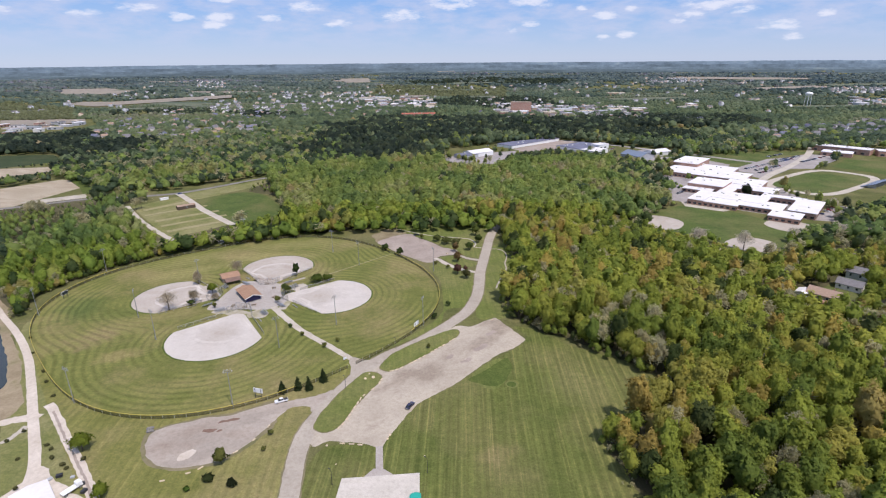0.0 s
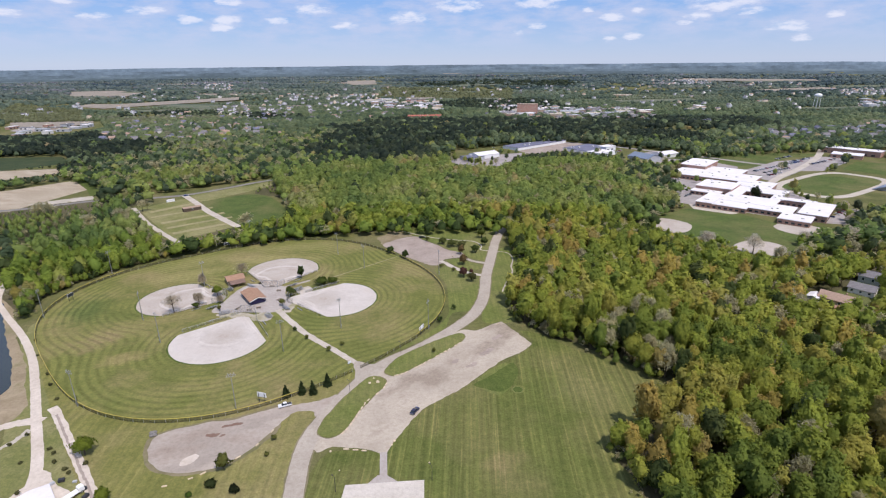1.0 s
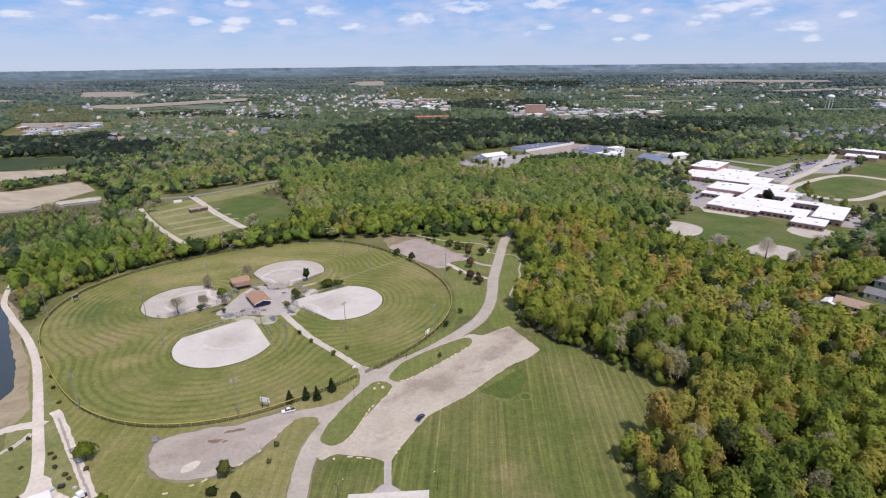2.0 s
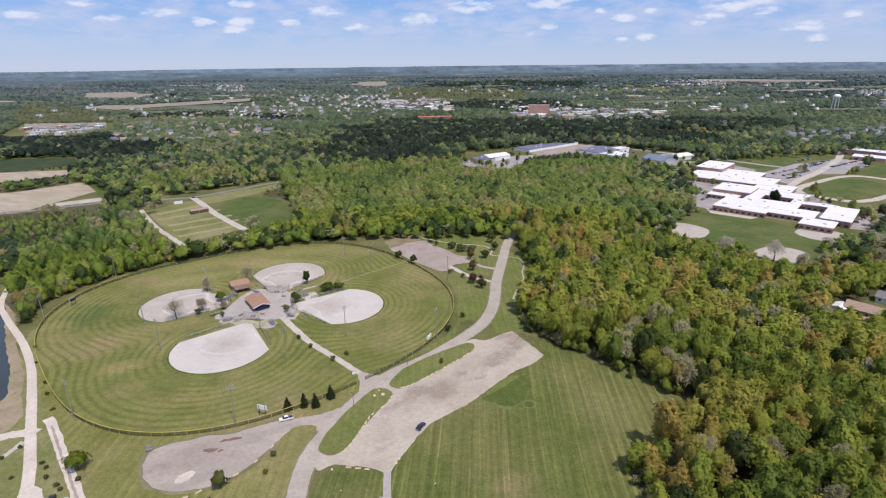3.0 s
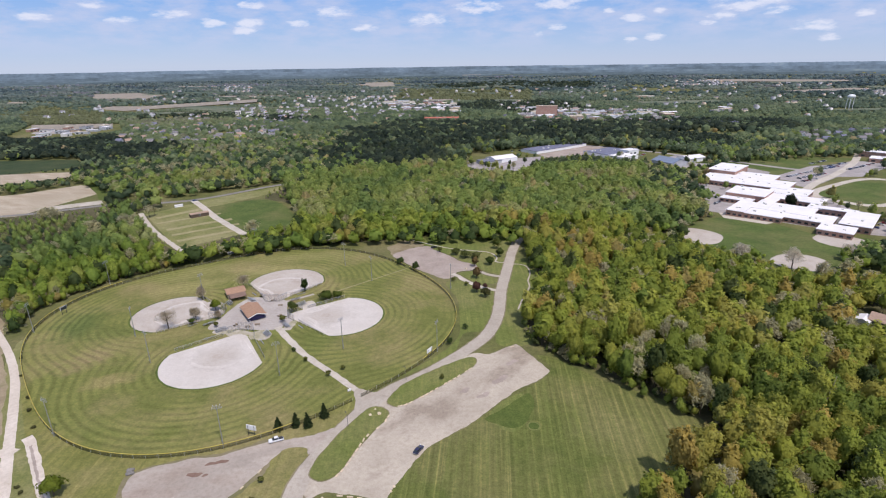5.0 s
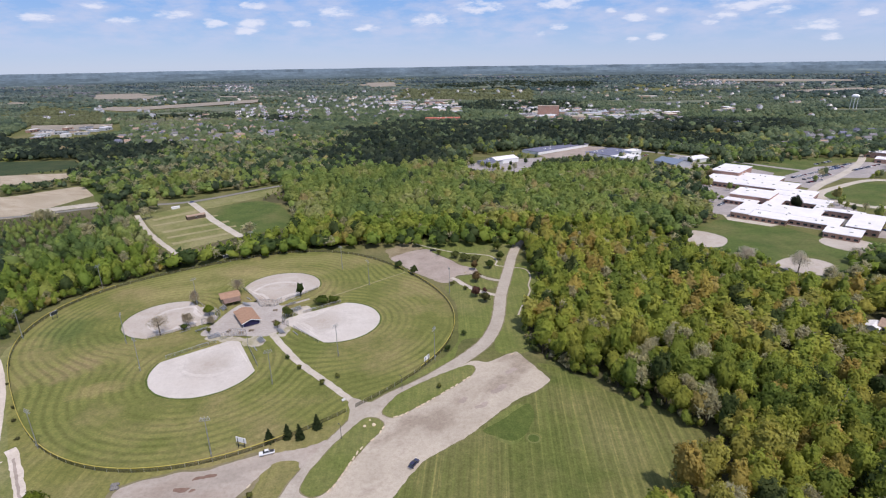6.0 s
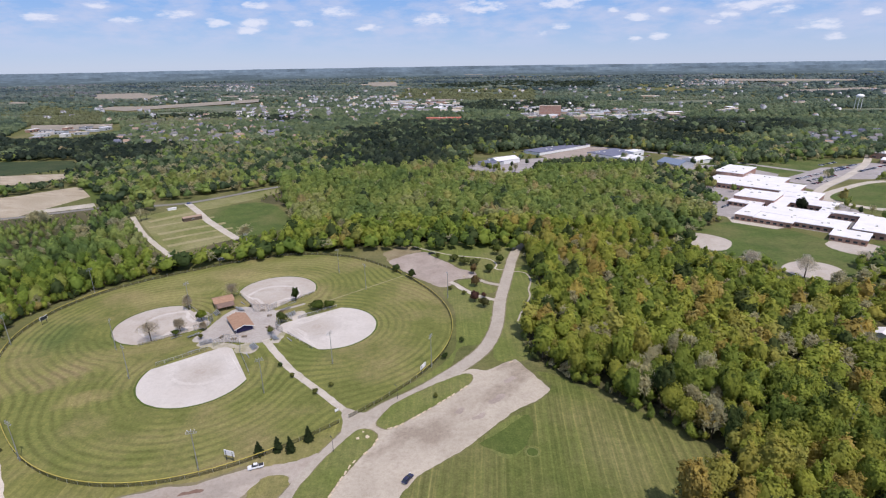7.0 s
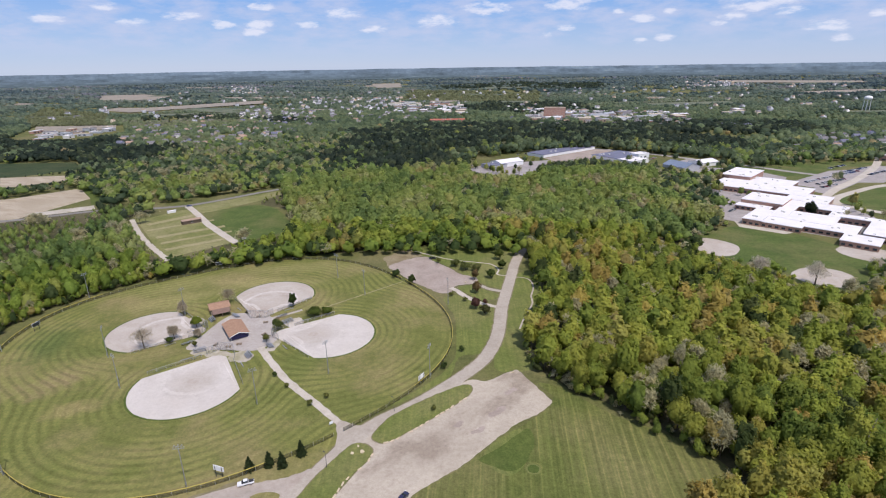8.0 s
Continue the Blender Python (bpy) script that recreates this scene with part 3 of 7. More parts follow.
def fence_at(t):
    return (CX + fence_r(t) * math.cos(t), CY + fence_r(t) * math.sin(t))


sheet("outfield_grass", [fence_at(2 * math.pi * i / 90) for i in range(90)], 0.02, M["outfield"], "mown outfield grass with the rings of the mower", "lawn", 0.0, 3.0)
sheet("east_lawn", [(-11, 98), (-14, 128), (-24, 139), (-24, 145), (-13, 165), (0, 176), (12, 190), (29, 206), (35, 216), (30, 226), (40, 222), (56, 206), (72, 196), (88, 178), (82, 158), (60, 142), (54, 132), (60, 96), (62, 70), (-8, 70)], 0.02, M["lawn"], "large mown lawn with straight mower stripes", "lawn", 0.6, 2.0)
sheet("pad_lawn", [(-52, 92), (-50, 120), (-47.5, 136), (-44.5, 141.2), (-38, 142), (-31, 141.4), (-25, 141), (-21.5, 144.5), (-14, 138), (-6, 122), (-5, 92)], 0.011, M["lawn"], "mown lawn on both sides of the concrete pad", "lawn", 0.4, 2.0, smooth=False)
sheet("verge_lawn", [(-50, 95), (-54, 140), (-50, 165), (-42, 186), (-47, 198), (-69, 176), (-87, 164), (-107, 160), (-124, 160), (-142, 165), (-157, 173), (-170, 186), (-186, 205), (-198, 220), (-190, 202), (-172, 181), (-150, 157), (-128, 134), (-108, 112), (-100, 95)], 0.015, M["lawn_b"], "mown verge between the ball field and the gravel lot", "lawn", 0.6, 2.0, smooth=False)
sheet("road_verge", [(-3, 245), (-8, 226), (-30, 206), (-44, 197), (-42, 200), (-20, 218), (-6, 240), (-5, 262), (-7, 285), (-14, 306), (-8, 312), (6, 303), (14, 296), (14, 270), (8, 250)], 0.018, M["lush"], "grass verge along the park road", "lawn", 0.5, 2.0)

sheet("lush_patch", [(8, 182), (13, 174.5), (18.5, 175.5), (22, 184), (23, 192), (20, 197), (11, 189)], 0.026, M["lush"], "darker lush patch of lawn beside the lot", "lawn", 1.0, 1.5)
sheet("worn_ring", [(24 + 2.4 * math.cos(t * 0.5), 177.6 + 2.6 * math.sin(t * 0.5)) for t in range(12)], 0.03, M["lawn_b"], "small worn round spot in the lawn", "bare patch", 0.6, 0.8)
sheet("track_verge", [(-215, 235), (-196, 216), (-172, 186), (-152, 161), (-128, 136), (-108, 113), (-138, 98), (-150, 128), (-170, 160), (-190, 190), (-212, 222)], 0.009, M["allotment"], "dull dry grass beside the limestone track", "lawn", 1.2, 2.0)
# roads, lots, paths
ROAD = [(-47, 80), (-50, 112), (-53, 136), (-53, 147), (-51, 157), (-46, 171), (-39, 186), (-31, 198), (-16, 212), (-1, 230), (9, 246), (15, 268), (18, 297), (24, 333), (30, 368), (38, 394), (52, 408), (80, 420)]
ribbon("park_road", ROAD, 6.2, 0.05, M["asphalt"], "narrow faded grey asphalt park road", "road", 0.3)
ribbon("road_shoulder", ROAD, 7.3, 0.033, M["shoulder"], "worn dirt shoulder along the park road", "shoulder", 0.7)
sheet("parking_lot", [(-49, 141), (-44, 143.5), (-36, 143), (-30, 142), (-27, 140), (-25, 140), (-24.5, 143), (-21, 151), (-14, 164), (-7, 171), (0, 177), (11, 190), (20, 200), (27, 205), (33, 211.5), (34.3, 213.4), (33.2, 216), (28, 225.5), (23.2, 234.5), (21.8, 236), (20, 235), (14, 230.3), (8, 226.3), (3.4, 227.5), (-2, 224), (-20, 208), (-33, 193), (-42, 178), (-50, 160), (-52, 148)], 0.045, M["lot"], "large worn unmarked parking lot with gravel drifts", "parking lot", 0.7, 1.2)
for i, (x, y, a, b) in enumerate([(12.8, 206.6, 4.6, 1.5), (18.4, 220.0, 3.4, 1.6), (5.7, 195.2, 3.2, 1.2), (-1.3, 198.3, 2.4, 1.5)]):
    sheet("worn_patch", [(x + a * math.cos(t * 0.524) * 0.7 - b * math.sin(t * 0.524) * 0.7, y + a * math.cos(t * 0.524) * 0.7 + b * math.sin(t * 0.524) * 0.7) for t in range(12)], 0.052 + 0.003 * i, M["upper_lot"], "damp brownish worn patch in the lot", "bare patch", 1.3, 0.6)
LOT = [(-107.9, 148.2), (-104.3, 151.6), (-97.8, 154.0), (-91.2, 157.0), (-85.1, 157.5), (-77.2, 161.9), (-70.2, 165.3), (-62.6, 167.4), (-54.8, 169.8), (-48.5, 173.5), (-46.5, 170), (-49.5, 163), (-54.0, 160.0), (-55.2, 162.4), (-59.9, 163.5), (-63.3, 161.2), (-66.7, 153.8), (-70.8, 143.6), (-74.7, 138.4), (-79.4, 133.9), (-87.4, 131.5), (-94.1, 131.1), (-100.2, 133.5), (-104.7, 138.0), (-107.2, 143.2)]
sheet("lot_margin", [(x + 1.6 * (x + 82) / math.hypot(x + 82, y - 148), y + 1.3 * (y - 148) / math.hypot(x + 82, y - 148)) for x, y in LOT[:7] + LOT[16:]], 0.03, M["shoulder"], "worn dirt margin of the gravel lot", "bare patch", 0.8, 1.0)
sheet("gravel_lot", LOT, 0.04, M["dirt_lot"], "worn gravel lot with bare clay patches", "parking lot", 0.7, 1.2)
for i, (x, y, a, b) in enumerate([(-83, 155, 3.6, 0.9), (-88, 149.5, 2.6, 0.9), (-84, 149, 0.8, 0.5)]):
    sheet("clay_patch", [(x + a * math.cos(t * 0.785) * (1 + 0.2 * math.sin(3 * t)), y + b * math.sin(t * 0.785) + 0.25 * a * math.cos(t * 0.785)) for t in range(8)], 0.055 + 0.004 * i, M["clay"], "bare reddish clay patch in the gravel lot", "bare patch", 0.9, 0.6)
sheet("pale_patch", [(-93, 136), (-91, 139), (-88, 139.5), (-89, 136), (-92, 134)], 0.05, M["track"], "pale dusty patch in the gravel lot", "bare patch", 0.8, 0.6)
sheet("upper_lot", [(-52.7, 355.1), (-43.6, 367.6), (-30.9, 374.4), (-24.2, 365.9), (-13.4, 354.0), (-4.6, 342.8), (4.3, 337.6), (2.4, 328.9), (-8.0, 325.3), (-10.2, 317.1), (-16.4, 314.4), (-24.6, 321.6), (-34.9, 331.4), (-44.6, 343.7)], 0.04, M["upper_lot"], "pale worn asphalt lot beside the ball fields", "parking lot", 0.9, 1.5)
sheet("bare_bank", [(-52.7, 355.1), (-43.6, 367.6), (-39.6, 372.0), (-32.6, 376.5), (-41.0, 383.2), (-48.0, 390.1), (-54.1, 378.4), (-59.1, 371.6), (-55.1, 361.1)], 0.03, M["bank"], "bare earth strip behind the upper lot", "bare patch", 1.2, 2.0)
sheet("concrete_pad", [(-37.5, 90), (-36.2, 126.3), (-11.7, 128.6), (-9.8, 90)], 0.06, M["concrete"], "pale concrete slab at the end of a short walk", "concrete slab", 0.05, smooth=False, thick=0.05)
ribbon("pad_walk", [(-26, 141), (-25.2, 134), (-24.3, 127)], 2.4, 0.052, M["plaza"], "short concrete walk to the slab", "path", 0.1)
sheet("pad_apron", [(-29.5, 126.7), (-26.6, 130.5), (-23.6, 130.6), (-19.5, 127.6)], 0.056, M["plaza"], "gravel apron before the slab", "path", 0.2, smooth=False)
ribbon("plaza_walk", [(-96, 250), (-84, 235), (-72, 221.5), (-58, 209), (-44, 196), (-40, 191)], (3.6, 2.7), 0.045, M["path"], "pale gravel walk from the plaza to the road", "path", 0.45)
sheet("walk_mouth", [(-45.5, 198), (-43.5, 198.3), (-38, 196), (-34, 197.5), (-38, 190), (-43, 184.5), (-44, 190), (-45.6, 194.5)], 0.047, M["asphalt"], "flared mouth of the walk at the road", "path", 0.2, 1.0)
ribbon("field_line", [(-78, 293), (-60, 311), (-40, 331)], 0.9, 0.03, M["dry_strip"], "narrow worn footpath across the outfield", "path", 0.3)
ribbon("limestone_track", [(-300, 330), (-262, 268), (-242, 247), (-213, 222), (-192, 201), (-174, 179), (-157, 157), (-143, 139), (-136, 128), (-134, 118), (-140, 95)], (2.6, 3.8), 0.045, M["track"], "pale crushed limestone track", "track", 0.22, 0.7)
ribbon("track_branch", [(-210, 118), (-190, 138), (-172, 150), (-161, 156.5), (-155, 157)], 4.6, 0.041, M["track"], "side branch of the limestone track", "track", 1.3)
ribbon("track_branch", [(-190, 112), (-176, 124), (-163, 137), (-157, 145), (-156, 152)], 2.6, 0.037, M["apron"], "rutted pale branch off the track", "track", 1.6)
ribbon("rubble_strip", [(-157, 165), (-153, 162), (-146, 155), (-138, 147), (-127, 136), (-117, 126), (-108, 116), (-98, 103)], 3.3, 0.04, M["track"], "strip of pale spread rubble beside the track", "rubble", 0.55)
ribbon("rubble_rut", [(-152, 161), (-146, 154.6), (-138, 146.6), (-127, 135.6), (-117, 125.6), (-108, 115.6)], 0.8, 0.05, M["upper_lot"], "dark rut along the rubble strip", "rut", 0.5, 0.8)
sheet("yard", [(-137.3, 116.9), (-137.0, 123.2), (-136.4, 127.2), (-138.7, 131.4), (-134.6, 132.2), (-128.8, 127.2), (-123.4, 124.1), (-112.8, 118.6), (-108.6, 114.7)], 0.035, M["track"], "bare gravel yard beside the track", "yard", 1.0)
sheet("pond", [(-262, 262), (-240, 243), (-224, 225), (-206.5, 206), (-194, 191.5), (-184, 177), (-186, 160), (-205, 138), (-240, 115), (-330, 150), (-330, 260)], 0.03, M["water"], "dark still pond with a bare bank", "pond", 1.5, 3.0)
sheet("pond_bank", [(-262, 270), (-234, 243), (-212, 218), (-193, 198), (-179, 180), (-167, 164), (-172, 150), (-205, 118), (-250, 95), (-345, 130), (-345, 270)], 0.022, M["pond_bank"], "bare sandy bank round the pond", "bank", 1.5, 3.0)

# lot islands and the aprons of the upper lot
UNMOWN = [(6.0, 180.6), (11.8, 185.9), (18.8, 193.2), (23.4, 197.5), (25.0, 190.9), (22.7, 183.1), (19.8, 178.3), (15.7, 175.7), (10.5, 177.8)]
RING_AT = (23.4, 177.2)
ISLANDS = [
    [(-51, 152), (-50, 158.5), (-46, 170), (-41, 180.5), (-36.5, 186.5), (-31.5, 185), (-30, 181), (-33, 174), (-36, 168), (-39, 160), (-41.5, 152), (-45, 148.5), (-49, 149)],
    [(-31.5, 190), (-29, 197.5), (-26, 202.5), (-16, 212), (-6, 220), (0, 223.5), (3, 222), (2, 216.5), (-6, 207), (-16, 196.5), (-24, 189), (-28, 187)],
    [(-6.5, 321.5), (-4.5, 324.5), (2, 326), (8, 320.8), (13, 317), (16.5, 313.5), (16, 308.7), (12.5, 305.8), (7.6, 305.6), (1, 311)],
]
for o in ISLANDS:
    mx, my = sum(p[0] for p in o) / len(o), sum(p[1] for p in o) / len(o)
    sheet("island_edge", [(x + 0.5 * (x - mx) / math.hypot(x - mx, y - my), y + 0.5 * (y - my) / math.hypot(x - mx, y - my)) for x, y in o], 0.062, M["shoulder"], "dirt edge round the grass island", "bare patch", 0.45, 1.0)
    sheet("grass_island", o, 0.16, M["lush"], "raised grass island between road and lot", "grass island", 0.35, 1.0, thick=0.14)
ribbon("lot_drive", [(-11, 322), (-7, 318.5), (-3.8, 313), (1.3, 307), (7.4, 301.3), (15.6, 297.5), (20, 297)], 3.2, 0.048, M["path"], "gravel drive into the upper lot", "road", 0.6)
ribbon("lot_drive", [(0, 332), (5, 327.8), (11.3, 321.6), (18.2, 318.6), (23, 318.5)], 3.0, 0.049, M["asphalt"], "short drive into the upper lot", "road", 0.3)
ribbon("upper_path", [(-50, 393), (-28, 378), (-12, 369), (5, 364.5), (14, 361), (18, 352), (17, 344), (24, 342)], 1.0, 0.045, M["path"], "thin pale footpath past the upper lot", "path", 0.2)
ribbon("side_path", [(27.8, 339.9), (33.1, 339.0), (36.4, 334.8), (37.3, 324.8), (34.9, 312.1), (34.8, 303.3), (31.6, 292.2), (27.8, 280.6), (25.8, 272.6)], 0.9, 0.045, M["asphalt"], "thin pale footpath along the wood", "path", 0.2)
sheet("wood_verge", [(13, 236), (31, 238), (34, 262), (38, 296), (45, 316), (43, 340), (35, 350), (25, 335), (20, 300), (16, 265)], 0.02, M["lush"], "grass strip between road and wood", "lawn", 0.6)
sheet("unmown_patch", UNMOWN, 0.03, M["unmown"], "darker unmown hollow in the striped lawn", "lawn", 0.4, 1.0)
for r, z, m, lab in ((2.5, 0.032, "allotment", "pale dry ring in the lawn"), (1.9, 0.04, "unmown", "round dark tuft of unmown grass")):
    sheet("lawn_ring", [(RING_AT[0] + r * math.cos(t * 0.5), RING_AT[1] + r * math.sin(t * 0.5)) for t in range(12)], z, M[m], lab, "lawn", 0.3, 0.8)
sheet("upper_lawn", [(-30, 374), (-10, 352), (4, 333), (24, 322), (30, 360), (38, 392), (20, 400), (-10, 392), (-45, 396)], 0.015, M["lush"], "mown grass above the upper lot", "lawn", 0.8)
for f, ((hx, hy), a, L) in enumerate(DIAMONDS):
    a = radians(a)
    cx, cy = RING_C[f]
    r = 0.707 * L
    out = [(cx + r * math.cos(a + radians(s)), cy + r * math.sin(a + radians(s))) for s in range(-92, 93, 4)]
    back = (0.0, 5.0) if f else (4.5, 5.5)
    out += [(hx + back[0] * math.cos(a) + back[1] * math.cos(a + radians(s)), hy + back[0] * math.sin(a) + back[1] * math.sin(a + radians(s))) for s in range(120, 241, 20)]
    sheet("infield", out, 0.045, M["infield_b" if f in (1, 3) else "infield"], "pale skinned softball infield", "ball field", 0.22, 1.0, smooth=False)
    rim = [(cx + (r + 0.85) * math.cos(a + radians(s)), cy + (r + 0.85) * math.sin(a + radians(s))) for s in range(-90, 91, 4)]
    sheet("infield_edge", rim, 0.03, M["unmown"], "dark turf edge round the infield", "ball field", 0.22, 1.0, smooth=False)
    for s in (-45, 45):
        ux, uy = math.cos(a + radians(s)), math.sin(a + radians(s))
        ribbon("foul_line", [(hx + 2 * ux, hy + 2 * uy), (hx + 10 * ux, hy + 10 * uy), (hx + 0.86 * L * ux, hy + 0.86 * L * uy)], 0.24, 0.052, M["chalk"], "worn chalk line along the base path", "chalk line", 0.12)
    bases = [Vector((hx, hy)) + q * Vector((math.cos(a + radians(s)), math.sin(a + radians(s)))) for s, q in ((-30, 5), (-36, 13), (-44, 20.5), (-20, 27.5), (0, 29), (20, 27.5), (44, 20.5), (36, 13), (30, 5))]
    ribbon("base_path", [tuple(v) for v in bases], 1.9, 0.049, M["infield_pale"], "dragged pale path round the bases", "ball field", 0.5)
    px, py = PITCH[f]
    sheet("pitching_circle", [(px + 2.6 * math.cos(t * 0.4), py + 2.6 * math.sin(t * 0.4)) for t in range(16)], 0.055, M["infield" if f in (1, 3) else "infield_b"], "raked pitching circle", "ball field", 0.3, smooth=False)
sheet("plaza", [(-130, 247), (-129, 262), (-127, 277), (-122, 285), (-112, 283), (-102, 281), (-97, 268), (-91, 258), (-94, 250), (-99, 246.5), (-112, 247)], 0.04, M["plaza"], "grey paved plaza between the four diamonds", "plaza", 0.4, 1.2)
ribbon("plaza_arm", [(-108, 276), (-98.5, 282), (-89, 290)], 2.0, 0.038, M["plaza"], "paved arm of the plaza between two diamonds", "path", 0.3)
for i, (x, y, r, s) in enumerate(((-122.5, 291, 9, 6), (-112.5, 287, 6, 4), (-142, 273, 7, 6), (-139, 262, 5, 6), (-114, 243.5, 7, 3), (-103, 242, 5, 4), (-88, 275, 4, 6), (-90.5, 252, 3, 6), (-121, 244, 6, 2.5), (-100, 241, 4, 4))):
    sheet("worn_apron", [(x + r * math.cos(t * 0.628), y + s * math.sin(t * 0.628)) for t in range(10)], 0.0185 + 0.0015 * i, M["apron"], "worn pale gravel apron behind a backstop", "bare patch", 1.8, 0.8)

# land round the park
sheet("garden_ground", [(-290, 459), (-283, 468), (-268, 494), (-262, 496), (-226, 451), (-178, 404), (-181, 398), (-210, 366)], 0.03, M["allotment"], "allotment field in worn strips", "field", 0.8, smooth=False)
ribbon("garden_track", [(-296, 462), (-255, 412), (-205, 362)], 4.0, 0.045, M["path"], "dirt track along the allotment", "track", 0.7)
ribbon("garden_track", [(-272, 510), (-247, 481), (-219, 447), (-175, 401)], 6.0, 0.045, M["path"], "dirt track between allotment and meadow", "track", 0.7)
for i, (x0, y0, x1, y1, w) in enumerate([(-262, 430, -222, 462, 4.5), (-244, 412, -204, 444, 6), (-232, 398, -192, 430, 4.5), (-220, 384, -186, 412, 5.5), (-272, 446, -246, 478, 7)]):
    ribbon("garden_strip", [(x0, y0), ((x0 + x1) / 2, (y0 + y1) / 2 + 1), (x1, y1)], w, 0.04 + 0.001 * i, M["dry_strip"], "dry bare strip in the allotment", "field", 0.8)
sheet("green_meadow", [(-241, 480), (-224, 500), (-206, 512), (-182, 500), (-157, 462), (-143, 432), (-160, 420), (-175, 403)], 0.03, M["school_lawn"], "fresh green meadow before the wood", "field", 2.0)
ribbon("valley_road", [(-640, 372), (-417, 452), (-379, 472), (-348, 490), (-312, 497), (-278, 507), (-258, 523), (-238, 546), (-212, 576), (-140, 640), (-60, 690), (0, 720)], 7.0, 0.05, M["dark_asphalt"], "straight grey country road", "road", 0.4, 6.0)
sheet("verge_field", [(-264, 506), (-240, 534), (-212, 566), (-190, 588), (-196, 560), (-206, 535), (-242, 486)], 0.034, M["allotment"], "yellowish roadside grass", "field", 2.0)
for i, (o, m, lab) in enumerate((([(-720, 735), (-568, 752), (-518, 700), (-562, 648), (-700, 610)], "crop", "dark green farm field"), ([(-640, 628), (-559, 645), (-504, 657), (-482, 627), (-520, 592), (-620, 548)], "field_soil", "dry bare farm field"),
                  ([(-600, 470), (-471, 536), (-437, 581), (-426, 575), (-389, 537), (-404, 452), (-500, 415)], "field_soil", "bare ploughed farm field"), ([(-517, 682), (-410, 574), (-363, 524), (-366, 506), (-389, 537), (-428, 580), (-482, 630)], "unmown", "green field corner"),
                  # flat sheet added in place of pale greyish structures by the road
                  ([(-412, 478), (-399, 486), (-366, 510), (-353, 496), (-386, 474)], "apron", "flat pale strip beside the road"))):
    sheet("farm_field", o, 0.03 + 0.008 * i, M[m], lab, "field", 2.0, 8.0, smooth=False)

for o in ([(-1150, 1620), (-1034, 1697), (-832, 1909), (-770, 1956), (-727, 1842), (-926, 1644), (-1007, 1540)], [(-1520, 2163), (-1384, 2234), (-1210, 2128), (-1195, 1971), (-1382, 1960)], [(-565, 2906), (-407, 2947), (-363, 2623), (-479, 2591)], [(1150, 2760), (1609, 2490), (1581, 2388), (1338, 2477), (1041, 2617)], [(-1013, 1212), (-840, 1242), (-793, 1169), (-862, 1112), (-937, 1117)], [(-2100, 2450), (-1650, 2700), (-1620, 2620), (-2050, 2360)], [(300, 3100), (620, 3080), (640, 3200), (310, 3220)]):
    sheet("farm_field", o, 0.2, M["far_soil"], "dry tan farm field far beyond the town", "field", 8.0, 20.0, smooth=False)
far_r = np.random.default_rng(77)
FARMS = []
for i in range(56):
    a, d = radians(90 + far_r.uniform(-43, 43)), far_r.uniform(1650, 3600)
    cx, cy = d * math.cos(a), d * math.sin(a)
    w, h, t = far_r.uniform(45, 150), far_r.uniform(18, 50), far_r.normal(0, 0.12)
    FARMS.append([(cx + x * w * math.cos(t) - y * h * math.sin(t), cy + x * w * math.sin(t) + y * h * math.cos(t)) for x, y in ((-1, -1), (1, -1), (1.05, 0.9), (-0.95, 1))])
    m = ("far_soil", "far_field", "hazed_crop", "far_field")[far_r.choice(4, p=[0.22, 0.36, 0.22, 0.2])]
    sheet("farm_field", FARMS[-1], 0.2 + 0.05 * (i % 9), M[m], "open %s farm field far beyond the town" % ("tan" if m == "far_soil" else "green"), "field", 10.0, 25.0, smooth=False)
# school grounds and town ground
SCH_O, SCH_A = (214.0, 457.0), radians(-40.5)


def sch(u, v):
    return (SCH_O[0] + u * math.cos(SCH_A) - v * math.sin(SCH_A), SCH_O[1] + u * math.sin(SCH_A) + v * math.cos(SCH_A))


sheet("school_field", [(150, 405), (158, 380), (180, 352), (200, 330), (235, 328), (270, 350), (290, 385), (284, 396), (262, 398), (240, 430), (214, 450), (190, 442)], 0.03, M["school_lawn"], "green school playing field", "lawn", 1.5, 3.0)
sheet("courtyard", [sch(11, 22), sch(78, 22), sch(82, 60), sch(60, 64), sch(56, 92), sch(11, 92)], 0.05, M["dark_asphalt"], "shaded dark paving of the school courtyards", "pavement", 0.1, smooth=False)
for o in ([(166, 418), (176, 418), (186, 406), (185, 395), (175, 382), (163, 382), (157, 394)], [(195, 350), (210, 361), (224, 358), (229, 346), (218, 331), (209, 330), (197, 337)], [(249, 396), (264, 406), (279, 397), (280, 384), (260, 373), (249, 382)]):
    sheet("school_infield", o, 0.055, M["infield_b"], "pale skinned school ball diamond", "ball field", 0.6, 1.5)
sheet("school_lot", [sch(-4, 5), (206, 470), (214, 500), (226, 530), (232, 570), (262, 620), (300, 668), (330, 672), (345, 640), (320, 600), (318, 560), (328, 520), (330, 480), (318, 448), sch(98, 30), sch(92, 10), sch(60, 6), sch(30, 6)], 0.035, M["town_paving"], "grey paving round the school", "parking lot", 1.0, smooth=False)
sheet("school_lot", [(326, 606), (342, 620), (412, 677), (441, 683), (484, 711), (502, 700), (495, 666), (427, 611), (402, 612), (340, 556), (332, 575), (345, 588)], 0.05, M["town_paving"], "large grey school parking lot", "parking lot", 1.0, smooth=False)
sheet("school_lot", [(292, 404), (318, 428), (340, 448), (352, 440), (336, 420), (310, 398)], 0.045, M["town_paving"], "small side lot of the school", "parking lot", 1.0, smooth=False)
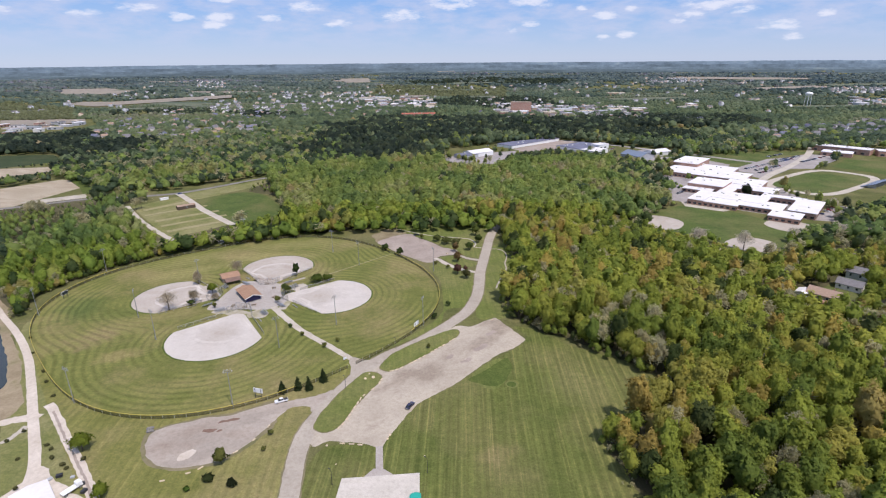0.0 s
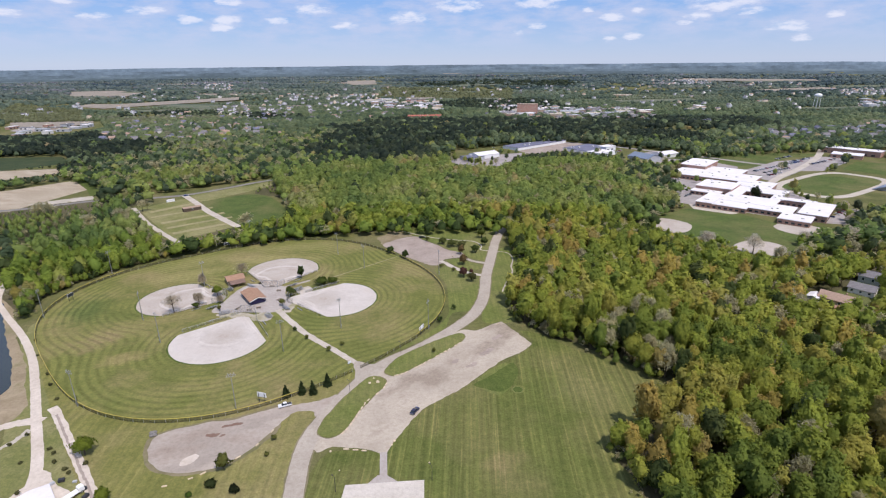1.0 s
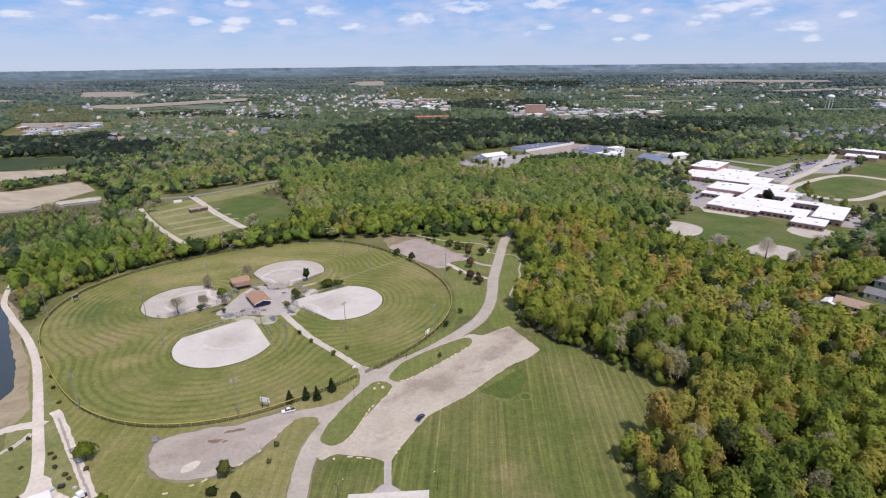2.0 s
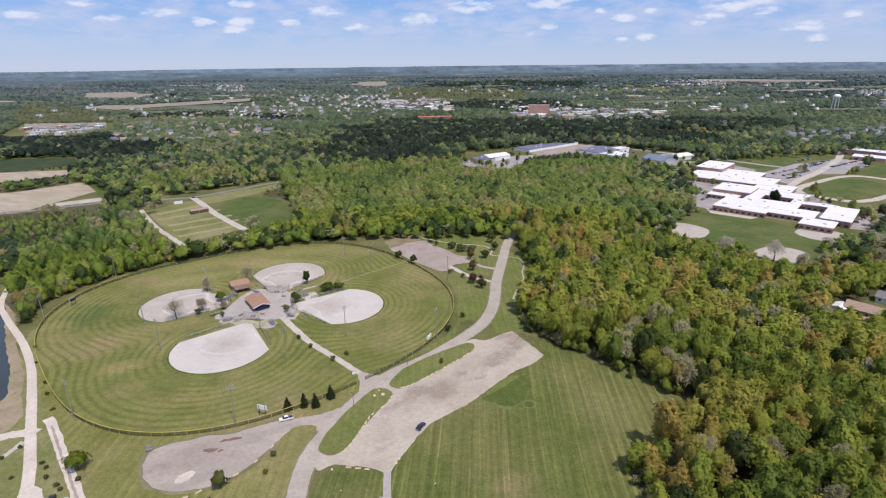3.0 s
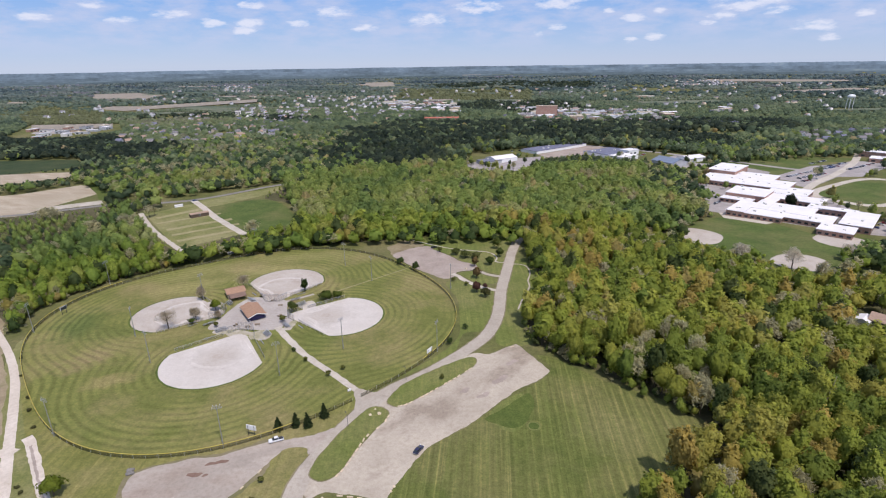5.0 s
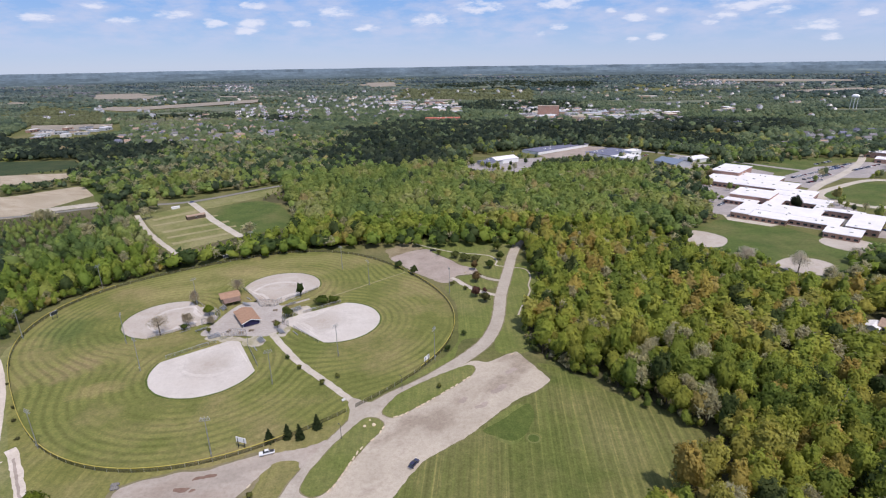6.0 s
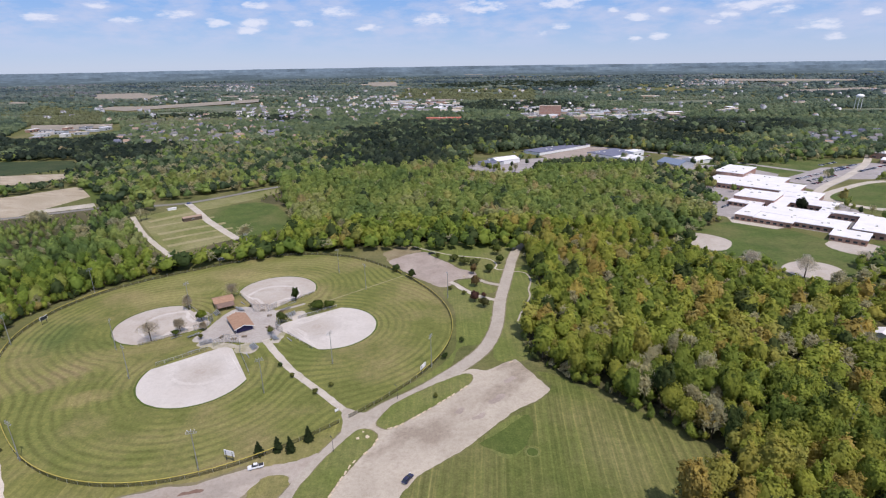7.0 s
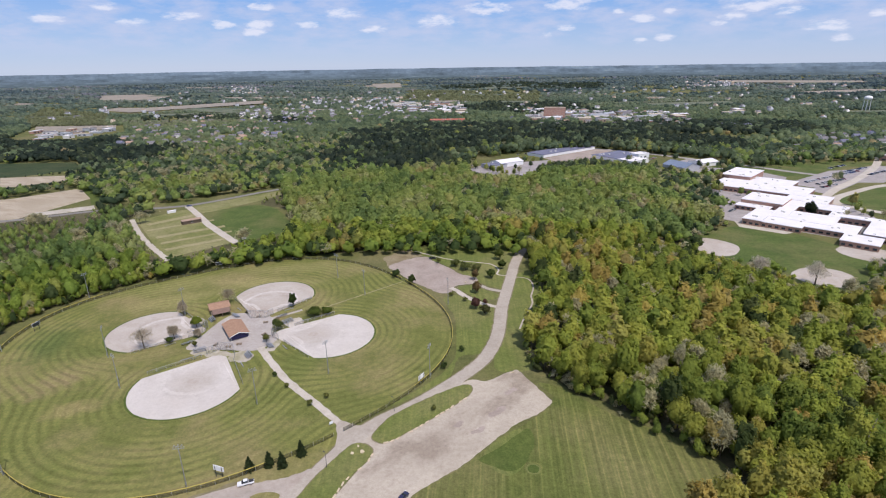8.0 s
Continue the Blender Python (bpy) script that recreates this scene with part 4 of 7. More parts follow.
sheet("school_apron", [(212, 465), (209, 449), (234, 430), (245, 436), (253, 445), (248, 448), (226, 455)], 0.065, M["path"], "pale worn paving before the school front", "pavement", 0.6, smooth=False)
ribbon("school_path", [(302, 368), (328, 396), (373, 445)], 2.2, 0.06, M["path"], "pale footpath through the scrub by the school", "path", 0.5)
sheet("front_lawn", [(262, 629), (300, 692), (345, 737), (440, 737), (500, 724), (484, 713), (412, 679), (342, 622), (332, 674), (300, 670)], 0.025, M["school_lawn"], "green lawn north of the school lot", "lawn", 1.5)
sheet("front_lawn", [(300, 740), (360, 690), (350, 660), (310, 690), (280, 705)], 0.05, M["school_lawn"], "lawn before the school", "lawn", 1.5)


def oval(cx, cy, a, b, ang, n=48, p=3.6):
    c, s = math.cos(ang), math.sin(ang)
    out = []
    for i in range(n):
        t = 2 * math.pi * i / n
        x = a * math.copysign(abs(math.cos(t)) ** (2 / p), math.cos(t))
        y = b * math.copysign(abs(math.sin(t)) ** (2 / p), math.sin(t))
        out.append((cx + x * c - y * s, cy + x * s + y * c))
    return out


sheet("running_track", oval(393.5, 544, 75, 37, radians(35)), 0.06, M["path"], "pale running track round a grass field", "running track", 0.6, smooth=False)
sheet("track_field", oval(393.5, 544, 66, 29.5, radians(35)), 0.075, M["school_lawn"], "green grass field inside the running track", "lawn", 0.6, smooth=False)
sheet("far_field", [(457, 622), (506, 668), (580, 640), (560, 570), (484, 575)], 0.05, M["school_lawn"], "fenced school sports field", "lawn", 1.0, 4.0, smooth=False)
ribbon("town_street", [(150, 880), (250, 800), (330, 715), (420, 640), (560, 735), (740, 880), (900, 1000)], 9.0, 0.055, M["town_paving"], "pale town street", "road", 0.4, 8.0)
ribbon("town_street", [(318, 532), (360, 580), (415, 632), (480, 703), (540, 785)], 8.0, 0.07, M["path"], "pale street beside the school track", "road", 0.4, 8.0)
sheet("mall_lot", [(-8, 690), (5, 715), (27, 712), (62, 743), (103, 758), (99, 726), (59, 651), (7, 660)], 0.05, M["town_paving"], "pale gravel lot before the commercial sheds", "parking lot", 2.0, 6.0, smooth=False)
sheet("mall_lot", [(103, 752), (94, 772), (179, 851), (205, 840), (166, 782), (186, 738), (150, 728), (110, 735)], 0.045, M["upper_lot"], "pale parking lot between the stores", "parking lot", 2.0, 6.0, smooth=False)
sheet("mall_lot", [(225, 650), (250, 640), (300, 690), (320, 735), (280, 760), (240, 720)], 0.045, M["town_paving"], "paved yard round the blue-roofed hall", "parking lot", 2.0, 6.0, smooth=False)

# ---- vegetation ----
rng = np.random.default_rng(11)
bmi = bmesh.new()
bmesh.ops.create_icosphere(bmi, subdivisions=1, radius=1.0)
ICO_V = np.array([v.co[:] for v in bmi.verts])
ICO_F = np.array([[v.index for v in f.verts] for f in bmi.faces])
bmi.free()
bmi = bmesh.new()
bmesh.ops.create_icosphere(bmi, subdivisions=2, radius=1.0)
ICO2_V = np.array([v.co[:] for v in bmi.verts])
ICO2_F = np.array([[v.index for v in f.verts] for f in bmi.faces])
bmi.free()


def unit(v):
    return v / np.maximum(np.linalg.norm(v, axis=-1, keepdims=True), 1e-9)


def join(pieces):
    vs, fs, ns, k = [], [], [], 0
    for v, f, n in pieces:
        vs.append(v)
        fs.append(f + k)
        ns.append(n)
        k += len(v)
    return np.vstack(vs), np.vstack(fs), np.vstack(ns)


def cards(centre, normal, size, slim=1.0, soft=None, give=0.84):
    """Folded leaf clumps: one small bent quad at each place; 'soft' is the way the whole bough faces, which the many leaves of a clump average to."""
    n = len(centre)
    normal = unit(normal)
    t = unit(np.cross(normal, rng.normal(size=(n, 3))))
    b = np.cross(normal, t)
    s = size * rng.uniform(0.6, 1.4, (n, 1))
    v = np.empty((n, 4, 3))
    v[:, 0] = centre - t * s + normal * s * 0.1
    v[:, 1] = centre - b * s * slim * rng.uniform(0.5, 1, (n, 1)) - normal * s * 0.25
    v[:, 2] = centre + t * s * rng.uniform(0.7, 1.1, (n, 1))
    v[:, 3] = centre + b * s * slim * rng.uniform(0.5, 1, (n, 1)) - normal * s * 0.25
    i = np.arange(n)[:, None] * 4
    sn = normal if soft is None else unit(unit(soft) * give + normal * (1 - give))
    return v.reshape(-1, 3), np.vstack([i + [0, 1, 2], i + [0, 2, 3]]), np.repeat(sn, 4, 0)


def trunk_mesh(h, r, limbs, spread):
    """Tapered trunk, slightly bent, with limbs up into the crown."""
    bm = bmesh.new()
    bend = rng.normal(0, 0.05 * h, 2)
    mid = (bend[0] * 0.3, bend[1] * 0.3, h * 0.45)
    rod(bm, (0, 0, -0.2), mid, r, r * 0.7, 7)
    rod(bm, mid, (bend[0], bend[1], h * 0.86), r * 0.7, r * 0.15, 6)
    for i in range(limbs):
        a = i * 2.4 + rng.uniform(0, 1)
        z = h * rng.uniform(0.3, 0.6)
        d = spread * rng.uniform(0.5, 0.95)
        rod(bm, (bend[0] * 0.4, bend[1] * 0.4, z), (d * math.cos(a), d * math.sin(a), z + h * rng.uniform(0.15, 0.32)), r * 0.38, r * 0.08, 5)
    return bm


def crown_arrays(h, rad, base, lobes, per, size, core=0.8, twiggy=False, sub=1):
    """One egg-shaped crown with many shallow bulges, clothed in loose leaf clumps; uneven outline with gaps."""
    lump = unit(rng.normal(size=(lobes, 3)) + np.array([0, 0, 0.25]))
    gain = rng.uniform(0.55, 1.15, lobes)
    wide = 0.9 / math.sqrt(lobes) + 0.1
    half = (h - base) / 2
    lean = rng.normal(0, 0.05 * h, 2)

    def skin(d):
        dist = np.linalg.norm(d[:, None] - lump[None], axis=2)
        bulge = (gain * np.exp(-(dist / wide) ** 2)).max(1)
        r = 0.6 + 0.46 * bulge
        taper = 1.0 - 0.2 * d[:, 2]
        p = np.stack([d[:, 0] * rad * taper, d[:, 1] * rad * taper, d[:, 2] * half], 1) * r[:, None]
        p[:, 0] += lean[0] * d[:, 2]
        p[:, 1] += lean[1] * d[:, 2]
        p[:, 2] += base + half
        return p

    mid = np.array([0, 0, base + half])
    out = []
    if core and not twiggy:
        bv, bf = (ICO2_V, ICO2_F) if sub == 2 else (ICO_V, ICO_F)
        out.append(((skin(unit(bv)) - mid) * core * (1 + rng.normal(0, 0.05, (len(bv), 1))) + mid, bf, unit(bv + np.array([0, 0, 0.3]))))
    n = per
    d = unit(rng.normal(size=(n, 3)) + np.array([0, 0, 0.45]))
    depth = rng.uniform(0.15, 1.05, (n, 1)) ** 0.6 if twiggy else 0.86 + 0.22 * rng.uniform(0, 1, (n, 1)) ** 1.5
    pos = (skin(d) - mid) * depth + mid
    near = lump[np.argmin(np.linalg.norm(d[:, None] - lump[None], axis=2), axis=1)]
    if twiggy:
        nor = unit(np.cross(d + np.array([0, 0, 0.6]), rng.normal(size=(n, 3)))) * np.array([1, 1, 0.5]) + np.array([0, 0, 0.75])
        out.append(cards(pos, nor, size, 0.16))
        return join(out)
    nor = d * 0.9 + (d - near) * 0.5 + rng.normal(0, 0.62, (n, 3)) + np.array([0, 0, 0.4])
    out.append(cards(pos, nor, size, 0.85, d + (d - near) * 0.35 + np.array([0, 0, 0.3])))
    return join(out)


def conifer_arrays(h, rad, tiers, per):
    out = []
    for i in range(tiers):
        f = i / tiers
        z = h * (0.1 + 0.88 * f)
        r = rad * (1 - f) ** 0.85 + 0.12
        n = max(5, int(per * (1 - 0.7 * f)))
        a = rng.uniform(0, 2 * np.pi, n)
        rr = r * rng.uniform(0.35, 0.9, n)
        pos = np.stack([rr * np.cos(a), rr * np.sin(a), z - 0.18 * rr + rng.normal(0, 0.1, n)], 1)
        nor = np.stack([np.cos(a) * 0.6, np.sin(a) * 0.6, np.ones(n)], 1) + rng.normal(0, 0.3, (n, 3))
        out.append(cards(pos, nor, 0.32 * r + 0.16, 0.6))
    cone = np.array([[math.cos(k * 1.0472) * rad * 0.62, math.sin(k * 1.0472) * rad * 0.62, h * 0.12] for k in range(6)] + [[0, 0, h * 0.97]])
    out.append((cone, np.array([[k, (k + 1) % 6, 6] for k in range(6)]), unit(cone * np.array([1, 1, 0.0]) + np.array([0, 0, 0.5]))))
    return join(out)


# species colours, as leaves in early May
GREENS = np.array([(0.165, 0.222, 0.047), (0.22, 0.274, 0.053), (0.275, 0.32, 0.058), (0.33, 0.35, 0.068), (0.375, 0.365, 0.095)])
WARM = np.array([(0.385, 0.315, 0.085), (0.36, 0.34, 0.08), (0.375, 0.31, 0.11), (0.38, 0.355, 0.08), (0.4, 0.31, 0.09)])
GREY = np.array([(0.49, 0.46, 0.28), (0.45, 0.43, 0.27), (0.51, 0.48, 0.315)])
# very dark leaf tones that stand in for cloud shade
SHADE_LEAVES = np.array([(0.031, 0.048, 0.037), (0.041, 0.061, 0.045), (0.052, 0.074, 0.051), (0.075, 0.097, 0.057)])
# dark belts of wood round the town, mostly cloud shade put into the leaf colour
SHADE_BELTS = [[(-240, 720), (-200, 690), (-60, 700), (-10, 780), (60, 800), (-250, 845)], [(-250, 840), (60, 800), (90, 880), (420, 860), (500, 1230), (120, 1180), (-30, 1200), (-200, 1180)], [(-980, 1010), (-640, 735), (-520, 700), (-430, 760), (-520, 900), (-700, 1000), (-840, 1080)], [(440, 1000), (640, 1040), (660, 1180), (480, 1220)], [(-560, 1330), (-420, 1230), (-320, 1290), (-500, 1420)],
                [(-190, 2506), (540, 2371), (620, 2728), (166, 2926), (-202, 2670)], [(-42, 1661), (52, 1410), (264, 1389), (342, 1486), (258, 1863), (48, 1822)], [(-846, 1368), (-563, 1324), (-629, 1484), (-893, 1473)], [(-2417, 3050), (-2164, 3112), (-2257, 3251), (-2458, 3106)], [(-2159, 3317), (-2034, 3373), (-1932, 3211), (-2045, 3147)], [(-740, 780), (-440, 650), (-420, 590), (-480, 560), (-640, 480), (-760, 560)]]
# far woods whose yellow-green puts sunlight into the leaf colour, and russet groups in the east wood
SUNLIT_BELTS = [[(-994, 1181), (-844, 1210), (-1024, 1488), (-1342, 1654), (-1208, 1407)], [(-266, 1926), (188, 1737), (243, 2260), (-306, 2408)]]
RUSSET_SPOTS = [(72, 296, 20), (128, 291, 20), (96, 187, 15), (68, 197, 9), (104, 268, 14), (152, 199, 16), (118, 150, 22), (200, 300, 14), (67, 335, 14)]
DARK = np.array([(0.066, 0.095, 0.03), (0.078, 0.108, 0.035), (0.092, 0.116, 0.04)])


# leaf tones of the far woods, with the haze put into the colour
HAZED_LEAVES = np.array([(0.065, 0.095, 0.075), (0.095, 0.132, 0.09), (0.13, 0.17, 0.105), (0.16, 0.198, 0.118), (0.19, 0.215, 0.13), (0.215, 0.215, 0.16)])


def leaf_colour(x, y, warm, dark, fresh=0.0, red=1.0, in_shade=False):
    """A leaf colour that changes slowly from place to place; far off, haze, sun and cloud shade are put into it."""
    if in_shade and rng.uniform() < 0.84:
        return SHADE_LEAVES[rng.integers(4)] * rng.uniform(0.85, 1.15)
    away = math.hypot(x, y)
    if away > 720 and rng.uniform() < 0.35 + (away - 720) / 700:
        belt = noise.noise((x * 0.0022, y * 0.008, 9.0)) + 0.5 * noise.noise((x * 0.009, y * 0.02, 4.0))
        if any(inside(o, [x], [y])[0] for o in SUNLIT_BELTS):
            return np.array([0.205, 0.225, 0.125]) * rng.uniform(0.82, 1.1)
        # lighter tones in the west put open sunlight into the leaves
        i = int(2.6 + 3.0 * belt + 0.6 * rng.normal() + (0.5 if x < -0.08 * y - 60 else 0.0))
        # blue grows with distance: haze put into the leaf colour
        return HAZED_LEAVES[min(5, max(0, i))] * rng.uniform(0.88, 1.12) * np.array([1.18, 1.21, 1.1 + 0.9 * min(1.0, max(0.0, (away - 1400) / 1500))])
    n = noise.noise((x * 0.018, y * 0.018, 3.0))
    u = rng.uniform() + 0.5 * n + (0.33 if any(math.hypot(x - a, y - b) < q for a, b, q in RUSSET_SPOTS) else 0.0)
    if rng.uniform() < dark:
        c = DARK[rng.integers(len(DARK))]
    elif u > 1.0 - warm:
        c = WARM[rng.integers(len(WARM))]
    else:
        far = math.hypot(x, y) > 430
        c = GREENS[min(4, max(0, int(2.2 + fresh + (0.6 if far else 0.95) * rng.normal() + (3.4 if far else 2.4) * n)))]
    # blue raised beyond 430 m for haze
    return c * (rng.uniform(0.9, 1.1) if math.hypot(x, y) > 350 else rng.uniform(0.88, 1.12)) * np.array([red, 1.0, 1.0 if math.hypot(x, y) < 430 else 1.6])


def in_view(x, y, margin=30):
    """Within the stretch of country that the walk looks over."""
    return (y > 60) & (np.abs(x) < 0.92 * (y + 20) + margin)


def scatter(poly, spacing, seed):
    """Jittered places in a polygon."""
    r = np.random.default_rng(seed)
    xs, ys = [p[0] for p in poly], [p[1] for p in poly]
    gx, gy = np.meshgrid(np.arange(min(xs), max(xs), spacing), np.arange(min(ys), max(ys), spacing))
    gx = gx + (np.arange(gx.shape[0]) % 2)[:, None] * spacing * 0.5
    x = (gx + r.uniform(-0.42, 0.42, gx.shape) * spacing).ravel()
    y = (gy + r.uniform(-0.42, 0.42, gy.shape) * spacing).ravel()
    keep = inside(poly, x, y) & in_view(x, y)
    return x[keep], y[keep]


WOOD_E = [(40, 402), (40, 372), (39, 347), (42, 336), (42, 318), (40, 300), (36, 284), (31, 267), (28, 256), (28, 246), (31, 237), (38, 227), (56, 211), (70, 199), (83, 186), (85, 175), (75, 163), (63, 153), (53, 144), (52, 135), (54, 125), (56, 117), (60, 88), (250, 88), (330, 250), (320, 330), (285, 352), (245, 326), (200, 325), (176, 352), (152, 392), (120, 405), (60, 410)]
WOOD_N = [(-106, 378), (-60, 388), (-45, 398), (-10, 396), (10, 403), (34, 400), (60, 410), (120, 405), (148, 404), (165, 432), (192, 448), (205, 462), (176, 500), (168, 540), (176, 590), (215, 640), (170, 650), (110, 645), (60, 640), (0, 650), (-60, 665), (-130, 632), (-194, 588), (-205, 560), (-203, 518), (-172, 498), (-152, 466), (-136, 428), (-170, 402), (-150, 378)]
WOOD_W = [(-226, 238), (-236, 262), (-226, 296), (-203, 326), (-184, 350), (-150, 372), (-166, 396), (-184, 396), (-208, 362), (-292, 446), (-310, 500), (-440, 450), (-440, 350), (-300, 345), (-270, 280), (-236, 248)]

# places cut out of the big woods: the house on the east side, and lots
HOUSE_GAP = [(187, 258), (191, 267), (206, 268), (222, 278), (242, 291), (250, 284), (236, 268), (218, 254), (206, 242), (194, 244)]


near_x, near_y = scatter(WOOD_E, 6.9, 5)
keep = ~inside(HOUSE_GAP, near_x, near_y)
near_x, near_y = near_x[keep], near_y[keep]
order = np.argsort(np.hypot(near_x - 70, near_y - 120))
near_x, near_y = near_x[order], near_y[order]

full_tree, bare_tree, rough_full, rough_bare = [], [], [], []
for i in range(7):
    h, rad = ((17.5, 4.6), (15.5, 5.6), (13.5, 4.6))[i % 3]
    root = thing("tree", pose(0, 0, -60), "leafy deciduous tree in spring green at the wood", "tree", "trees of the east wood")
    part("trunk", trunk_mesh(h, 0.24, 5, rad * 0.7), M["bark"], root)
    v, f, n = crown_arrays(h, rad * 1.12, h * 0.1, 24, 1350, 0.48, 0.82, sub=2)
    share("crown", tri_mesh("crown", v, f, [M["leaf"]], normals=n), root)
    full_tree.append(root)
    v, f, n = crown_arrays(h, rad * 1.12, h * 0.1, 15, 290, 0.74, 0.86, sub=2)
    rough_full.append((v, f, n))
for i in range(3):
    root = thing("tree", pose(0, 0, -60), "almost bare grey-brown tree just breaking bud", "tree", "trees of the east wood")
    part("trunk", trunk_mesh(14, 0.2, 9, 3.2), M["pale_bark"], root)
    v, f, n = crown_arrays(14.5, 4.4, 2.5, 14, 1500, 0.5, 0, True)
    share("crown", tri_mesh("crown", v, f, [M["leaf"]], normals=n), root)
    bare_tree.append(root)
    rough_bare.append(crown_arrays(13.5, 4.2, 3.0, 9, 430, 0.95, 0, True))

N_NEAR = 285
for i in range(N_NEAR):
    x, y = near_x[i], near_y[i]
    bare = rng.uniform() < 0.11
    src = (bare_tree if bare else full_tree)[rng.integers(3 if bare else 7)]
    s = rng.uniform(0.7, 1.0) * (1.25 if rng.uniform() < 0.1 else 1.0)
    m = pose(x, y, 0, 0, 0, rng.uniform(0, 360))
    t = copy_thing(src, m)
    t.scale = (s, s, s * rng.uniform(0.95, 1.25))
    col = GREY[rng.integers(3)] * rng.uniform(0.85, 1.15) if bare else leaf_colour(x, y, 0.08, 0.06, 0.1)
    for c in t.children:
        if c.name.startswith("crown"):
            c.color = (*col, 1)
    if not bare:
        tone = "orange-brown spring leaves" if col[0] > col[1] else ("pale yellow-green leaves" if col[1] > 0.12 else "deep green leaves")
        t["label"] = "broad deciduous tree with " + tone + " at the wood"


def wood(name, xs, ys, full, bare_set, warm, dark, twig, smin, smax, label, trunks=True, spread=(0.9, 1.2), heights=None, fresh=0.0, red=1.0):
    """A whole wood as one joined mesh of crowns (and trunks)."""
    vs, fs, cs, sl, nn, k = [], [], [], [], [], 0
    kinds = []
    wx = np.asarray(xs, float) + np.array([70 * noise.noise((x * 0.008, y * 0.008, 1.0)) + 30 * noise.noise((x * 0.03, y * 0.03, 2.0)) for x, y in zip(xs, ys)])
    wy = np.asarray(ys, float) + np.array([70 * noise.noise((x * 0.008, y * 0.008, 5.0)) + 30 * noise.noise((x * 0.03, y * 0.03, 6.0)) for x, y in zip(xs, ys)])
    # evergreen below marks places given the cloud-shade leaf tones
    belt = np.any([inside(o, wx, wy) for o in SHADE_BELTS], 0)
    for x, y, evergreen in zip(xs, ys, belt):
        b = not evergreen and rng.uniform() < twig
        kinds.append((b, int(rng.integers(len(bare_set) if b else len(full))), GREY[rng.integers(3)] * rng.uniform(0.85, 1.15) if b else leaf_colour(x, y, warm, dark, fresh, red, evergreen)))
    for b in (False, True):
        for q in range(len(bare_set if b else full)):
            idx = [i for i, (bb, qq, _) in enumerate(kinds) if bb == b and qq == q]
            if not idx:
                continue
            v, f, vn = (bare_set if b else full)[q]
            n = len(idx)
            a = rng.uniform(0, 2 * np.pi, n)
            s = rng.uniform(smin, smax, n) * (1.0 if heights is None else np.asarray(heights)[idx])
            w = s * rng.uniform(*spread, n)
            ca, sa = np.cos(a)[:, None], np.sin(a)[:, None]
            X = (v[None, :, 0] * ca - v[None, :, 1] * sa) * w[:, None] + np.asarray(xs)[idx][:, None]
            Y = (v[None, :, 0] * sa + v[None, :, 1] * ca) * w[:, None] + np.asarray(ys)[idx][:, None]
            Z = v[None, :, 2] * s[:, None] + rise(np.asarray(xs)[idx], np.asarray(ys)[idx])[:, None]
            vs.append(np.stack([X, Y, Z], -1).reshape(-1, 3))
            nn.append(np.stack([vn[None, :, 0] * ca - vn[None, :, 1] * sa, vn[None, :, 0] * sa + vn[None, :, 1] * ca, vn[None, :, 2] + 0 * ca], -1).reshape(-1, 3))
            fs.append((f[None] + (np.arange(n) * len(v))[:, None, None]).reshape(-1, 3) + k)
            cs.append(np.repeat(np.array([kinds[i][2] for i in idx]), len(v), 0))
            sl.append(np.zeros(n * len(f), np.int32))
            k += n * len(v)
            if trunks:
                th = 0.6 * v[:, 2].max()
                tv = np.array([[0.22 * math.cos(j * 1.5708), 0.22 * math.sin(j * 1.5708), 0] for j in range(4)] + [[0.1 * math.cos(j * 1.5708), 0.1 * math.sin(j * 1.5708), th] for j in range(4)])
                tf = np.array([t for j in range(4) for t in ((j, (j + 1) % 4, 4 + (j + 1) % 4), (j, 4 + (j + 1) % 4, 4 + j))])
                P = np.stack([np.asarray(xs)[idx], np.asarray(ys)[idx], rise(np.asarray(xs)[idx], np.asarray(ys)[idx])], -1)
                vs.append((tv[None] * s[:, None, None] + P[:, None]).reshape(-1, 3))
                fs.append((tf[None] + (np.arange(n) * 8)[:, None, None]).reshape(-1, 3) + k)
                nn.append(np.tile(unit(tv * np.array([1, 1, 0])), (n, 1)))
                cs.append(np.full((n * 8, 3), 0.1))
                sl.append(np.ones(n * len(tf), np.int32))
                k += n * 8
    me = tri_mesh(name, np.vstack(vs), np.vstack(fs), [M["leaf_m"], M["bark"]], np.concatenate(sl), np.vstack(cs), np.vstack(nn))
    return tagged(new(name, me), label, "wood", "", "stuff")


